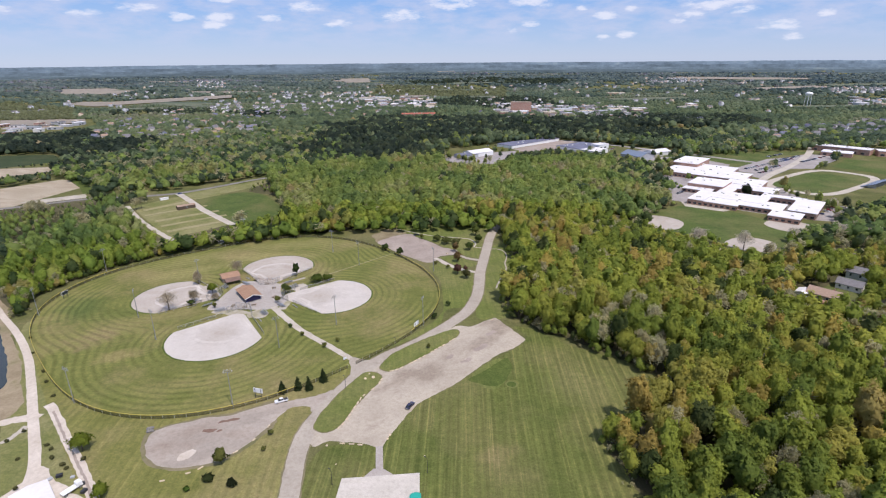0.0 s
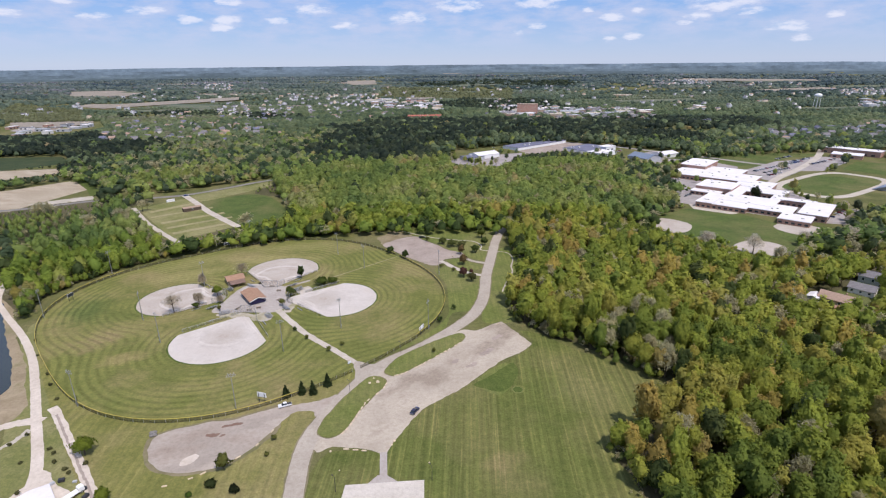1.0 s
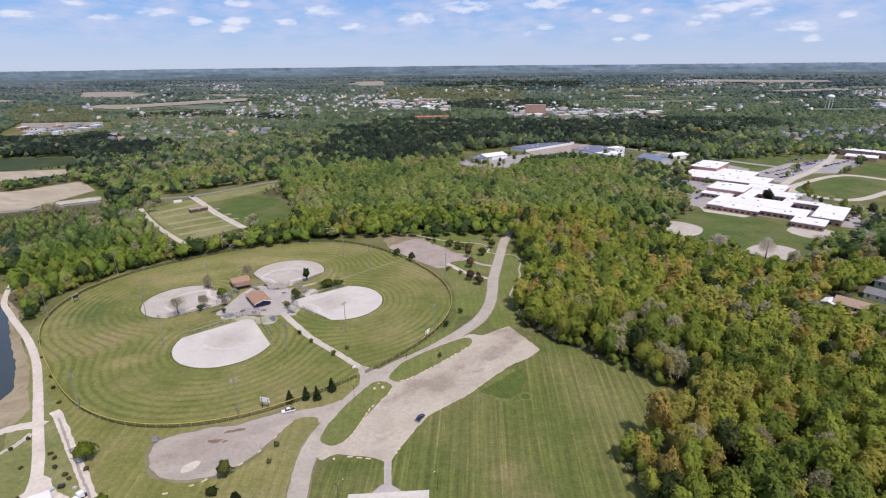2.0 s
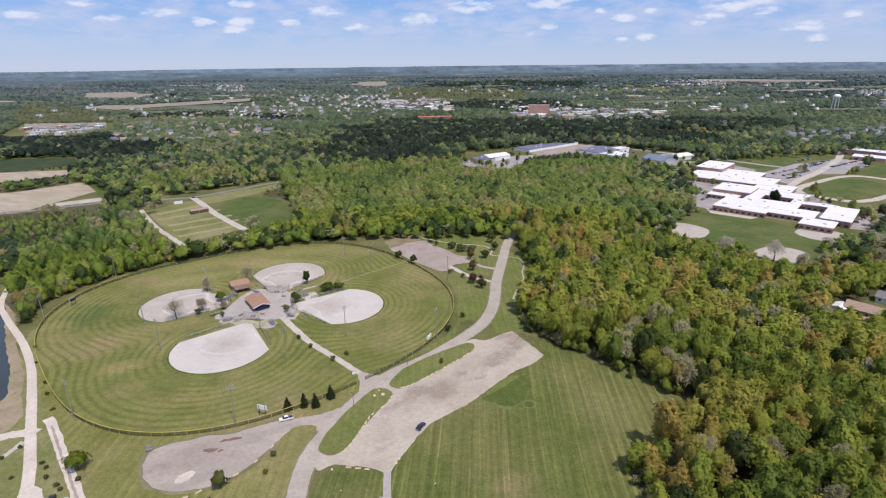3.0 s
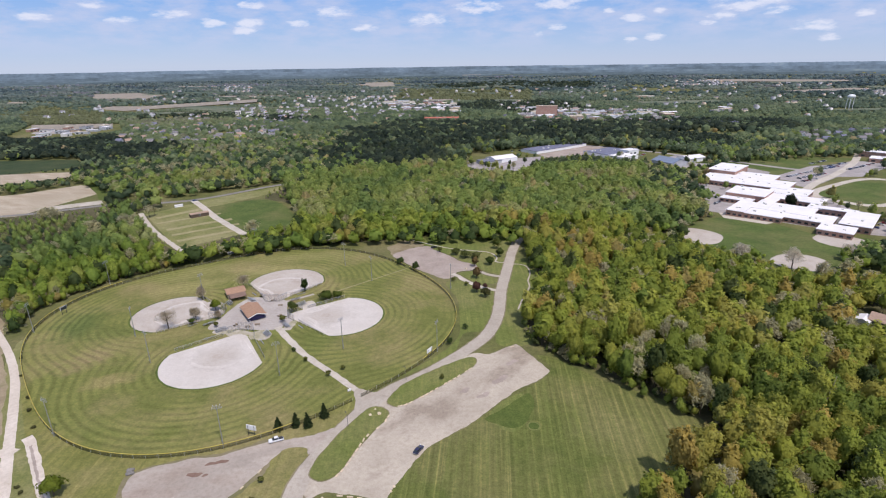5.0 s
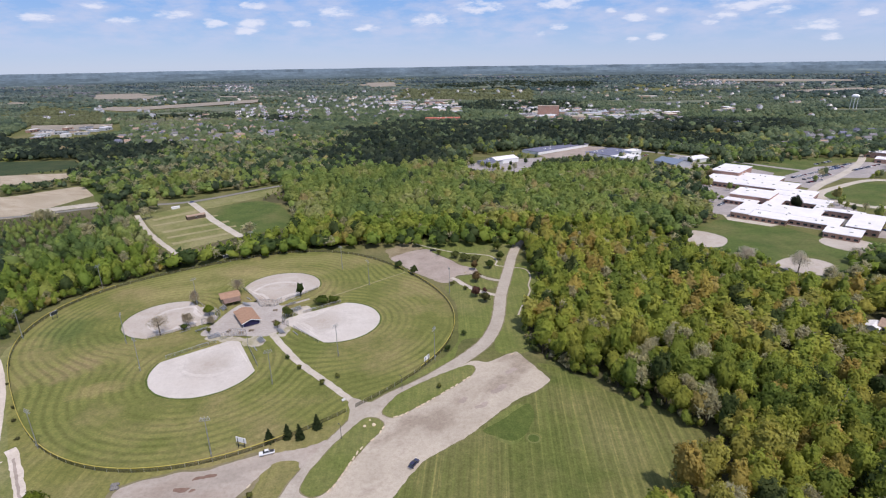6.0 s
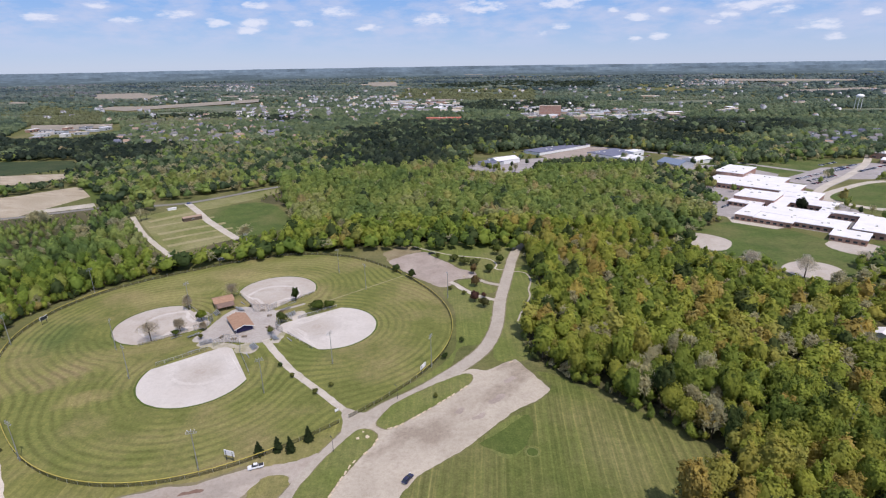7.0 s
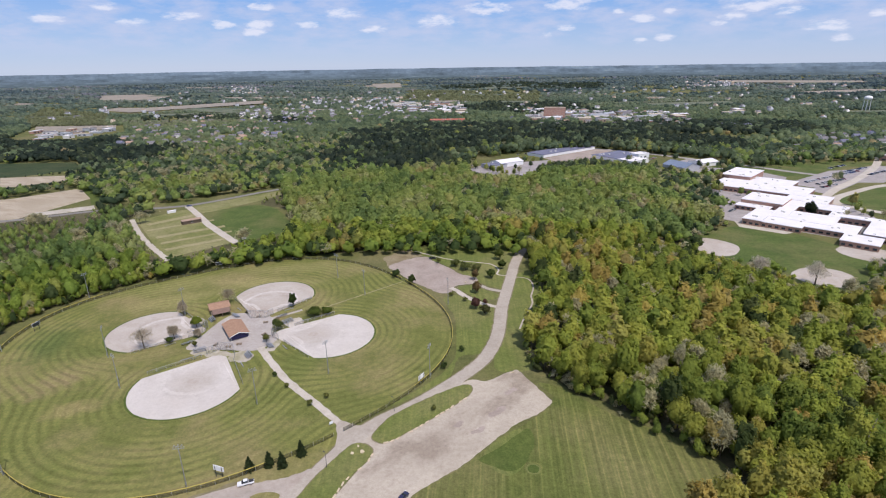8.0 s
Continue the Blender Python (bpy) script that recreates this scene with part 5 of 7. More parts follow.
# open land kept in the camera's view; trees before it are cut low
OPEN_LAND = [
    [(-720, 735), (-568, 752), (-518, 700), (-562, 648), (-700, 610)], [(-640, 628), (-559, 645), (-504, 657), (-482, 627), (-520, 592), (-620, 548)],
    [(-600, 470), (-471, 536), (-437, 581), (-363, 524), (-366, 506), (-348, 484), (-379, 465), (-412, 452), (-500, 415)],
    [(-300, 495), (-278, 501), (-258, 517), (-238, 540), (-208, 572), (-200, 560), (-143, 432), (-172, 400), (-208, 358), (-302, 462), (-284, 486)],
    [(-8, 690), (7, 660), (58, 652), (99, 735), (150, 768), (212, 722), (240, 700), (262, 668), (300, 692), (330, 735), (272, 790), (180, 850), (45, 805), (0, 775)],
    [(190, 256), (193, 266), (206, 266), (212, 256), (204, 248)],
    [(209, 474), (214, 500), (240, 521), (237, 579), (262, 629), (330, 700), (440, 735), (640, 740), (600, 560), (450, 500), (350, 440), (303, 390), (281, 389), (254, 370), (232, 340), (218, 329), (203, 329), (192, 340), (194, 366), (167, 382), (158, 394), (167, 419), (198, 446)],
]


def sight_height(x, y, tall, land=OPEN_LAND, least=0.1):
    """Share of a tree's full height at which it doesn't hide open land behind it from the camera."""
    x, y = np.asarray(x, float), np.asarray(y, float)
    d = np.hypot(x, y - 15)
    free = np.full(x.shape, 120.0)
    for s in range(120, -1, -6):
        px, py = x * (1 + s / d), 15 + (y - 15) * (1 + s / d)
        hit = np.zeros(x.shape, bool)
        for o in land:
            hit |= inside(o, px, py)
        free[hit] = s
    return np.clip(124 * (free + 3) / (d + free) / tall, least, 1.0)


# tree heights cut towards the school field and the house to keep them in view
low = np.min([np.hypot(near_x - a, near_y - b) - r for a, b, r in ((169, 399, 16), (211, 347, 18), (262, 390, 18), (245, 350, 20), (190, 372, 16))], 0)
low = np.clip((low - 2) / 40, 0.3, 1.0)
near_house = np.hypot(near_x - 205, near_y - 248)
low = np.where(near_y < 262, np.minimum(low, np.clip((near_house - 4) / 24, 0.5, 1.0)), low)
low = np.minimum(low, sight_height(near_x, near_y, 17, least=0.15))
wood("woodland", near_x[N_NEAR:], near_y[N_NEAR:], rough_full, rough_bare, 0.14, 0.06, 0.14, 0.72, 1.1, heights=low[N_NEAR:], label="dense deciduous wood in mixed spring colours east of the road", fresh=0.35)

mid_full = [crown_arrays(16, 5.2, 1.0, 7, 170, 0.9, 0.9) for _ in range(6)]
mid_bare = [crown_arrays(13, 4.2, 3.0, 6, 110, 1.3, 0, True) for _ in range(3)]
low_full = [crown_arrays(16, 5.4, 0.5, 8, 260, 0.72, 0.9) for _ in range(5)]
# younger trees that fill the gaps of the east wood
x, y = scatter(WOOD_E, 9.6, 77)
keep = ~inside(HOUSE_GAP, x, y)
wood("woodland", x[keep], y[keep], mid_full, mid_bare, 0.12, 0.08, 0.3, 0.45, 0.82, "young trees and saplings under the east wood", heights=sight_height(x[keep], y[keep], 13, least=0.15), fresh=0.2)
x, y = scatter(WOOD_N, 7.9, 6)
wood("woodland", x, y, mid_full, mid_bare, 0.02, 0.03, 0.05, 0.8, 1.2, "bright green deciduous wood behind the ball fields", heights=sight_height(x, y, 16, least=0.22), fresh=0.5, red=0.92, spread=(1.0, 1.35))
x, y = scatter(WOOD_W, 6.6, 7)
# heights cut before the allotment to keep it in view
w_low = sight_height(x, y, 14, least=0.13) * np.where(x < -300, 0.6, 1.0)
wood("woodland", x, y, low_full, mid_bare, 0.03, 0.08, 0.12, 0.5, 0.95, "low green wood along the outfield fence", fresh=0.1, heights=w_low, red=0.88)
ux, uy = [], []
for o, a, b in ((WOOD_E, 1, 23), (WOOD_W, 0, 6)):
    for p, q in zip(o[a:b], o[a + 1:b + 1]):
        n = int(math.dist(p, q) / 1.7)
        for i in range(n):
            t = (i + rng.uniform()) / n
            ux.append(p[0] + (q[0] - p[0]) * t + rng.normal(0, 1.6))
            uy.append(p[1] + (q[1] - p[1]) * t + rng.normal(0, 1.6))
wood("undergrowth", ux, uy, mid_full, mid_bare, 0.03, 0.25, 0.4, 0.12, 0.4, "low bushes and saplings along the edges of the woods", trunks=False, spread=(0.9, 1.5))
# the front row of the woods behind the outfield, leafy down to the ground
hx, hy = [], []
for line in ([(-229, 240), (-238, 263), (-227, 297), (-204, 327), (-185, 351), (-152, 374), (-128, 377), (-106, 379), (-60, 390), (-45, 400), (-10, 398), (10, 405), (34, 402)], [(-234, 246), (-244, 268), (-232, 303), (-209, 333), (-190, 357), (-160, 379), (-128, 383), (-104, 385)]):
    for p in spline(line, 3.4):
        inward = unit(np.array([-110.0 - p.x, 262.0 - p.y])) * (3.2 if p.x < -100 else 0.0)
        hx.append(p.x + inward[0] + rng.normal(0, 0.8))
        hy.append(p.y + inward[1] + rng.normal(0, 0.8))
hh = np.where(np.asarray(hx) > -125, 1.0, 0.62) * sight_height(hx, hy, 13.5, least=0.3)
front_full = [crown_arrays(13.5, 4.4, 0.2, 11, 150, 0.95, 0.9) for _ in range(5)]
wood("woodland", hx, hy, front_full, mid_bare, 0.02, 0.25, 0.05, 0.65, 1.0, "leafy front row of trees behind the outfield fence", heights=hh, red=0.9)
POPLARS = [[(-345, 545), (-318, 556), (-285, 580), (-262, 600)], [(-352, 556), (-322, 570), (-290, 594), (-268, 612)], [(-350, 575), (-315, 590), (-290, 610)]]
BARE_SPOTS = [(-271, 409, 5, 5), (-279, 380, 4, 3), (-362, 430, 6, 5), (-281, 449, 3, 2), (-300, 395, 6, 3), (-168, 397, 3, 3)]
BARE_EAST = [(208, 311, 5, 3), (154, 265, 5, 4), (174, 258, 3, 3), (59, 247, 4, 4), (69, 213, 4, 6), (90, 188, 2, 3), (97, 238, 2, 2), (49, 263, 4, 3)]
dx, dy = zip(*((-331 + rng.normal(0, 6), 485 + rng.normal(0, 2.5)) for _ in range(9)))
wood("woodland", dx, dy, mid_full, mid_bare, 0.0, 1.0, 0.0, 0.5, 0.75, "dark hedge clump beside the valley road")
# tall fresh poplars beyond the valley road, and big bare crowns over the west scrub
px, py = [], []
for line in POPLARS:
    for p in spline(line, 5.0):
        px.append(p.x + rng.normal(0, 1.5))
        py.append(p.y + rng.normal(0, 1.5))
wood("woodland", px, py, front_full, mid_bare, 0.0, 0.04, 0.06, 0.95, 1.35, "tall bright green poplars beyond the valley road", fresh=1.3, red=0.92)
bx, by = zip(*((cx + rng.normal(0, s), cy + rng.normal(0, s)) for cx, cy, s, n in BARE_SPOTS for _ in range(n)))
wood("woodland", bx, by, mid_full, mid_bare, 0.0, 0.0, 1.0, 0.8, 1.15, "big bare tan-grey trees standing in the west scrub", spread=(1.2, 1.6))
bx, by = zip(*((cx + rng.normal(0, s), cy + rng.normal(0, s)) for cx, cy, s, n in BARE_EAST for _ in range(n)))
wood("woodland", bx, by, rough_full, rough_bare, 0.0, 0.0, 1.0, 0.85, 1.15, "bare grey-tan trees in the east wood", spread=(1.0, 1.15))
# forest floor under the woods
for o, lab in ((WOOD_E, "shaded leaf litter under the east wood"), (WOOD_N, "leaf litter under the north wood"), (WOOD_W, "scrub ground under the west wood")):
    sheet("forest_floor", o, 0.028, M["forest_floor"], lab, "ground", 2.5, 4.0)

# country beyond: clear places
CLEAR = OPEN_LAND + [
    WOOD_E, WOOD_N, WOOD_W, [(-290, 452), (-272, 520), (-216, 584), (-188, 590), (-200, 560), (-138, 424), (-176, 402), (-214, 368)],
    [(-420, 472), (-280, 527), (-210, 588), (-130, 655), (-136, 636), (-206, 564), (-268, 503), (-400, 450)],
    [(-130, 1215), (-10, 1220), (-10, 1275), (-130, 1275)], [(140, 1290), (230, 1290), (230, 1390), (140, 1390)], [(890, 1330), (960, 1330), (960, 1440), (890, 1440)],
    [(-1020, 1212), (-820, 1242), (-740, 1130), (-765, 1010), (-900, 1010)],
]
FAR_LAND = [[(-1150, 1620), (-1034, 1697), (-832, 1909), (-770, 1956), (-727, 1842), (-926, 1644), (-1007, 1540)], [(-1520, 2163), (-1384, 2234), (-1210, 2128), (-1195, 1971), (-1382, 1960)], [(-565, 2906), (-407, 2947), (-363, 2623), (-479, 2591)], [(1150, 2760), (1609, 2490), (1581, 2388), (1338, 2477), (1041, 2617)], [(-1020, 1212), (-820, 1242), (-740, 1130), (-765, 1010), (-900, 1010)]]
CLEAR += FAR_LAND

# building sites of the town: quarter, how many, and whether shops or houses
QUARTERS = [
    ([(-762, 1200), (-385, 1174), (-272, 870), (-610, 888)], 85, "house"), ([(-743, 1718), (-490, 1620), (-335, 1170), (-528, 1219)], 60, "house"), ([(-659, 2055), (-275, 2039), (-122, 1277), (-385, 1174)], 100, "house"),
    ([(145, 1575), (511, 1369), (408, 1117), (108, 1172)], 70, "house"), ([(958, 2687), (1198, 2613), (1071, 2330), (831, 2323)], 60, "house"), ([(-1235, 2736), (-1040, 2600), (-907, 2255), (-1022, 2252)], 45, "house"),
    ([(1347, 1934), (1502, 1885), (1379, 1726), (1234, 1766)], 40, "house"), ([(520, 970), (881, 1084), (725, 883), (435, 804)], 46, "house"), ([(-1050, 1250), (1150, 1250), (1500, 2400), (-1500, 2400)], 200, "house"),
    ([(-282, 1804), (-55, 1725), (-17, 1416), (-223, 1519)], 34, "shop"), ([(110, 1560), (500, 1400), (430, 1200), (120, 1230)], 40, "shop"), ([(-930, 1106), (-800, 1195), (-740, 1124), (-765, 1007), (-820, 980)], 13, "shop"), ([(1024, 1374), (1180, 1591), (1224, 1526), (1049, 1300)], 8, "shop"), ([(593, 1377), (636, 1482), (674, 1429), (648, 1372)], 3, "shop"), ([(529, 1802), (561, 1913), (591, 1884), (564, 1797)], 2, "shop"),
]
sites = np.random.default_rng(404)
SITES = []
for q, count, kind in QUARTERS:
    xs, ys = [p[0] for p in q], [p[1] for p in q]
    made = tries = 0
    while made < count and tries < 4000:
        tries += 1
        x, y = sites.uniform(min(xs), max(xs)), sites.uniform(min(ys), max(ys))
        x, y = x + 0.35 * (round(x / 46) * 46 - x), y + 0.5 * (round(y / 38) * 38 - y)
        if not inside(q, [x], [y])[0] or any(inside(c, [x], [y])[0] for c in CLEAR[:-2] + FARMS) and kind == "house":
            continue
        if any(abs(x - a) + abs(y - b) < (17 if kind == "house" else 34) for a, b, _ in SITES[-260:]):
            continue
        SITES.append((x, y, kind))
        made += 1
SITE_XY = np.array([(a, b) for a, b, _ in SITES])


def off_sites(x, y, seed):
    """Clears trees off the sites and thins those between each site and the camera."""
    r = np.random.default_rng(seed)
    keep = np.ones(len(x), bool)
    for (a, b), (_, _, kind) in zip(SITE_XY, SITES):
        d = math.hypot(a, b)
        ux, uy = a / d, b / d
        near = (np.abs(x - a) < 90) & (np.abs(y - b) < 90)
        i = np.nonzero(near)[0]
        along_d = (a - x[i]) * ux + (b - y[i]) * uy
        across = np.abs((x[i] - a) * uy - (y[i] - b) * ux)
        wide, deep = (7, 30) if kind == "house" else (16, 60)
        hit = (along_d > -wide) & (along_d < deep) & (across < wide)
        keep[i[hit & (r.uniform(size=len(i)) < np.where(along_d < wide, 1.0, 0.3))]] = False
    return keep


def open_country(spacing, y0, y1, cover, seed, patch):
    """Jittered places over the country, thinned where the land is open."""
    r = np.random.default_rng(seed)
    half = 0.92 * (y1 + 20) + 30
    gx, gy = np.meshgrid(np.arange(-half, half, spacing), np.arange(y0 * 0.6, y1, spacing))
    x = (gx + r.uniform(-0.45, 0.45, gx.shape) * spacing).ravel()
    y = (gy + r.uniform(-0.45, 0.45, gy.shape) * spacing).ravel()
    d = np.hypot(x, y)
    keep = in_view(x, y) & (d > y0) & (d <= y1) & (y > 300)
    for c in CLEAR + (FARMS if y1 > 1500 else []):
        keep &= ~inside(c, x, y)
    x, y = x[keep], y[keep]
    dens = np.array([noise.noise((a * patch, b * patch, seed * 1.7)) for a, b in zip(x, y)])
    k2 = (r.uniform(size=len(x)) < np.clip(cover + 1.3 * dens, 0.04, 1.0)) & off_sites(x, y, seed)
    return x[k2], y[k2]


far_full = [crown_arrays(13, 5.4, 1.0, 7, 36, 1.35, 0.95) for _ in range(6)]
far_bare = [crown_arrays(12, 4.7, 2.0, 4, 30, 1.8, 0, True) for _ in range(2)]
x, y = open_country(7.3, 380, 660, 1.35, 21, 0.006)
wood("woodland", x, y, far_full, far_bare, 0.02, 0.44, 0.2, 0.6, 1.05, "yellow-green woods and hedgerows along the valley road", heights=sight_height(x, y, 12, least=0.14), trunks=False, red=0.9, spread=(1.1, 1.5))
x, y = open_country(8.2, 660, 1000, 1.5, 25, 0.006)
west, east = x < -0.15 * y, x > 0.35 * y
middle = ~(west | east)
tall = sight_height(x, y, 13, least=0.16)
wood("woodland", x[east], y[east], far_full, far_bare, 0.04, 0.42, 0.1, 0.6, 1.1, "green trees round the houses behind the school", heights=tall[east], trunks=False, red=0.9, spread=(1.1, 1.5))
# the high dark share puts cloud shade into the leaf colour
wood("woodland", x[middle], y[middle], far_full, far_bare, 0.02, 0.75, 0.05, 0.6, 1.25, "mixed woods before the town, leaves darkened for cloud shade", heights=tall[middle], trunks=False, spread=(1.1, 1.5))
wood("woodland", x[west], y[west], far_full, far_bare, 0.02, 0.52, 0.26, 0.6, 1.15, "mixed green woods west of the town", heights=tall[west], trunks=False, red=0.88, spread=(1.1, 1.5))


def clump(r, h, boughs=0):
    v = ICO_V * (1 + rng.normal(0, 0.2, (12, 1))) * np.array([r, r, h]) + np.array([0, 0, h * 0.6])
    crown = (v, ICO_F, unit(ICO_V + np.array([0, 0, 0.2]) + rng.normal(0, 0.15, (12, 3))))
    if not boughs:
        return crown
    d = unit(rng.normal(size=(boughs, 3)) + np.array([0, 0, 0.5]))
    return join([crown, cards(d * np.array([r, r, h]) * rng.uniform(0.9, 1.15, (boughs, 1)) + np.array([0, 0, h * 0.6]), d + rng.normal(0, 0.5, (boughs, 3)), r * 0.36, 0.9, d + np.array([0, 0, 0.3]))])


town_full = [clump(4.6, 5.6 + 0.5 * (i % 3), 11) for i in range(8)]
x, y = open_country(10.6, 1000, 2000, 0.95, 22, 0.0045)
low = sight_height(x, y, 11, FAR_LAND, 0.0)
x, y, low = x[low > 0.25], y[low > 0.25], low[low > 0.25]
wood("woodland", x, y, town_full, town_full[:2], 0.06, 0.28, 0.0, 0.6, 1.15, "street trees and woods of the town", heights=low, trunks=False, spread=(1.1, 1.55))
hill_full = [clump(11.5, 7.6, 8) for _ in range(6)]
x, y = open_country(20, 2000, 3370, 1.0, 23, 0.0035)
low = sight_height(x, y, 8, FAR_LAND, 0.0)
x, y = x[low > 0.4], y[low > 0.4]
wood("woodland", x, y, hill_full, hill_full[:2], 0.05, 0.3, 0.0, 0.4, 0.9, "distant woods in belts, leaf colour blued for haze", trunks=False)


def discard(root):
    for o in (*root.children_recursive, root):
        bpy.data.objects.remove(o)


for root in full_tree + bare_tree:
    discard(root)


# ---- park trees ----
def park_tree(x, y, h, rad, colour, label, per=60, lobes=9, size=0.4, base=0.22, bare=False):
    low = h < 3.2
    root = thing("bush" if low else "tree", pose(x, y, 0, 0, 0, rng.uniform(0, 360)), label, "bush" if low else "tree", "bushes in the park" if low else "trees in the park")
    part("trunk", trunk_mesh(h, 0.045 * rad + 0.06, 6 if bare else 4, rad * 0.8), M["bark"], root)
    v, f, n = crown_arrays(h, rad * 1.1, h * base, lobes + 4, lobes * per, size, 0 if bare else 0.78, bare, sub=2)
    c = share("crown", tri_mesh("crown", v, f, [M["leaf"]], normals=n), root)
    c.color = (*colour, 1)
    return root


def conifer(x, y, h, rad, colour, label):
    root = thing("conifer", pose(x, y, 0, 0, 0, rng.uniform(0, 360)), label, "conifer", "conifers in the park")
    part("trunk", rod(bmesh.new(), (0, 0, -0.1), (0, 0, h * 0.6), 0.12, 0.05), M["bark"], root)
    v, f, n = conifer_arrays(h, rad, 14, 26)
    c = share("crown", tri_mesh("crown", v, f, [M["leaf"]], normals=n), root)
    c.color = (*colour, 1)
    return root


FRESH, OLIVE, DEEP, RUSSET, MAROON = (0.17, 0.215, 0.03), (0.15, 0.16, 0.045), (0.06, 0.09, 0.026), (0.18, 0.125, 0.055), (0.11, 0.055, 0.045)
PLAZA_TREES = [
    (-77, 133, 6.0, 2.3, OLIVE, "young leafy tree beside the gravel lot"), (-127, 139.5, 7.2, 3.9, FRESH, "round bright green tree beside the rubble strip"),
    (-108, 119, 5.0, 2.4, FRESH, "small bright green tree by the yard"), (-136, 268, 6.5, 3.2, FRESH, "bright green shade tree by the plaza"),
    (-94, 267, 7.0, 2.9, (0.085, 0.11, 0.03), "shade tree at the plaza edge"), (-95, 255, 4.5, 2.0, OLIVE, "young tree beside the walk"),
    (-95, 293, 8.5, 2.4, (0.05, 0.08, 0.02), "narrow dark green tree by the upper diamond"), (-80, 283, 5.0, 4.6, (0.09, 0.125, 0.025), "low spreading green tree by the diamond"),
    (-74, 286, 4.0, 3.4, (0.1, 0.135, 0.025), "low spreading tree by the diamond"),
]
UPPER_TREES = [
    (-45, 338, 5.2, 3.0, (0.06, 0.09, 0.025), "round green tree beside the upper lot"), (-34, 327, 6.0, 2.6, (0.06, 0.085, 0.025), "green tree at the fence corner"),
    (-21, 362, 4.5, 1.8, OLIVE, "small tree by the footpath"), (-10, 357, 5.0, 3.6, (0.1, 0.12, 0.035), "round shrub-like tree by the footpath"), (-3, 351, 5.5, 4.2, (0.115, 0.135, 0.04), "broad pale green tree by the footpath"),
    (4, 350, 5.0, 3.6, (0.13, 0.14, 0.05), "broad pale tree by the footpath"), (13, 338, 6.0, 3.4, (0.07, 0.1, 0.025), "green tree beside the road"), (20, 353, 6.5, 3.0, (0.085, 0.115, 0.03), "green tree beside the road"),
    (19, 370, 8.5, 3.4, (0.11, 0.14, 0.03), "leafy tree before the wood"), (3, 335, 7.0, 2.6, RUSSET, "russet tree at the lot island"), (4, 315, 7.5, 3.0, RUSSET, "russet tree on the lot island"),
    (4, 295, 6.5, 2.8, MAROON, "dark red-leaved tree beside the road"), (9, 288, 6.0, 3.1, (0.095, 0.095, 0.035), "olive tree beside the road"), (9, 300, 3.4, 1.6, MAROON, "small dark red bush beside the road"),
    (-10, 310, 3.0, 1.6, OLIVE, "small bush beside the lot"), (-2, 304, 2.8, 1.5, OLIVE, "small bush beside the lot"),
]
SMALL_TREES = [
    (-9, 235, 3.6, 1.6, DEEP, "small round tree beside the road"), (-2, 250, 3.0, 1.4, DEEP, "small round tree beside the road"), (-11, 206, 2.6, 1.0, OLIVE, "young bush on the lot island"),
    (-72, 218, 2.6, 1.1, OLIVE, "young bush beside the walk"), (-59, 207, 3.0, 1.2, OLIVE, "young bush beside the walk"), (-54, 212, 2.4, 1.1, OLIVE, "young bush beside the walk"), (-80, 226, 2.6, 1.1, DEEP, "young bush beside the walk"),
    (-65, 147, 2.4, 1.1, OLIVE, "young bush beside the gravel lot"), (-65, 139, 1.9, 0.9, OLIVE, "small young bush on the verge"), (-83, 121.5, 1.6, 1.1, (0.08, 0.14, 0.025), "low bright bush on the verge"),
    (-127, 249, 3.6, 1.4, OLIVE, "young tree beside the plaza"), (-141, 252, 3.4, 2.2, (0.07, 0.1, 0.02), "low green bush beside the diamond"),
]
for x, y, h, r, c, lab in PLAZA_TREES + UPPER_TREES + SMALL_TREES:
    big = r > 2.2
    park_tree(x, y, h, r, c, lab, 70 if big else 36, 9 if big else 6, 0.42 if big else 0.28, 0.2)
for x, y, h, r, c in [(-78, 125.5, 2.4, 2.0, (0.045, 0.06, 0.02)), (-70, 123.5, 2.3, 1.9, (0.022, 0.03, 0.012))]:
    park_tree(x, y, h, r, c, "low dark evergreen bush on the verge", 60, 8, 0.3, 0.05)
for x, y, h, r in [(-132.2, 296, 10.5, 4.6), (-150.2, 246.5, 12, 6.0), (-141, 256, 8, 3.6), (-150, 281, 9, 3.6), (-130, 258, 5, 2.2)]:
    park_tree(x, y, h, r, (0.46, 0.4, 0.31), "bare grey-brown tree with fine twigs", 210, 9, 0.36, 0.12, True)
for x, y, h in [(-68.3, 172.3, 5.8), (-62.6, 174.5, 6.2), (-58.2, 174.2, 6.6), (-53.6, 180, 6.4)]:
    conifer(x, y, h, 1.9, (0.03, 0.045, 0.016), "dark green young pine in a row by the fence")
for x, y in [(-201, 216.7), (-191, 203), (-175, 187.5), (-168, 179.5), (-159, 170), (-154, 148), (-141, 142), (-137.5, 139.4), (-135, 135), (-129, 132.4), (-126, 130), (-137, 121.6), (-155.5, 143), (-145, 135.4), (-118.5, 120.6), (-123, 134.5)]:
    park_tree(x + rng.normal(0, 0.6), y + rng.normal(0, 0.6), rng.uniform(0.8, 1.7), rng.uniform(0.6, 1.1), (0.115, 0.115, 0.05), "low scrubby bush beside the track", 24, 5, 0.25, 0.05)

# ---- fence round the outfields ----
SEG = 160
fence = thing("outfield_fence", pose(CX, CY, 0), "chain-link outfield fence with a yellow top cap", "fence")
pb = rod(bmesh.new(), (0, 0, 0), (0, 0, 1.85), 0.045, 0.045, 6)
post_me = bpy.data.meshes.new("post")
pb.to_mesh(post_me)
pb.free()
post_me.materials.append(M["steel"])
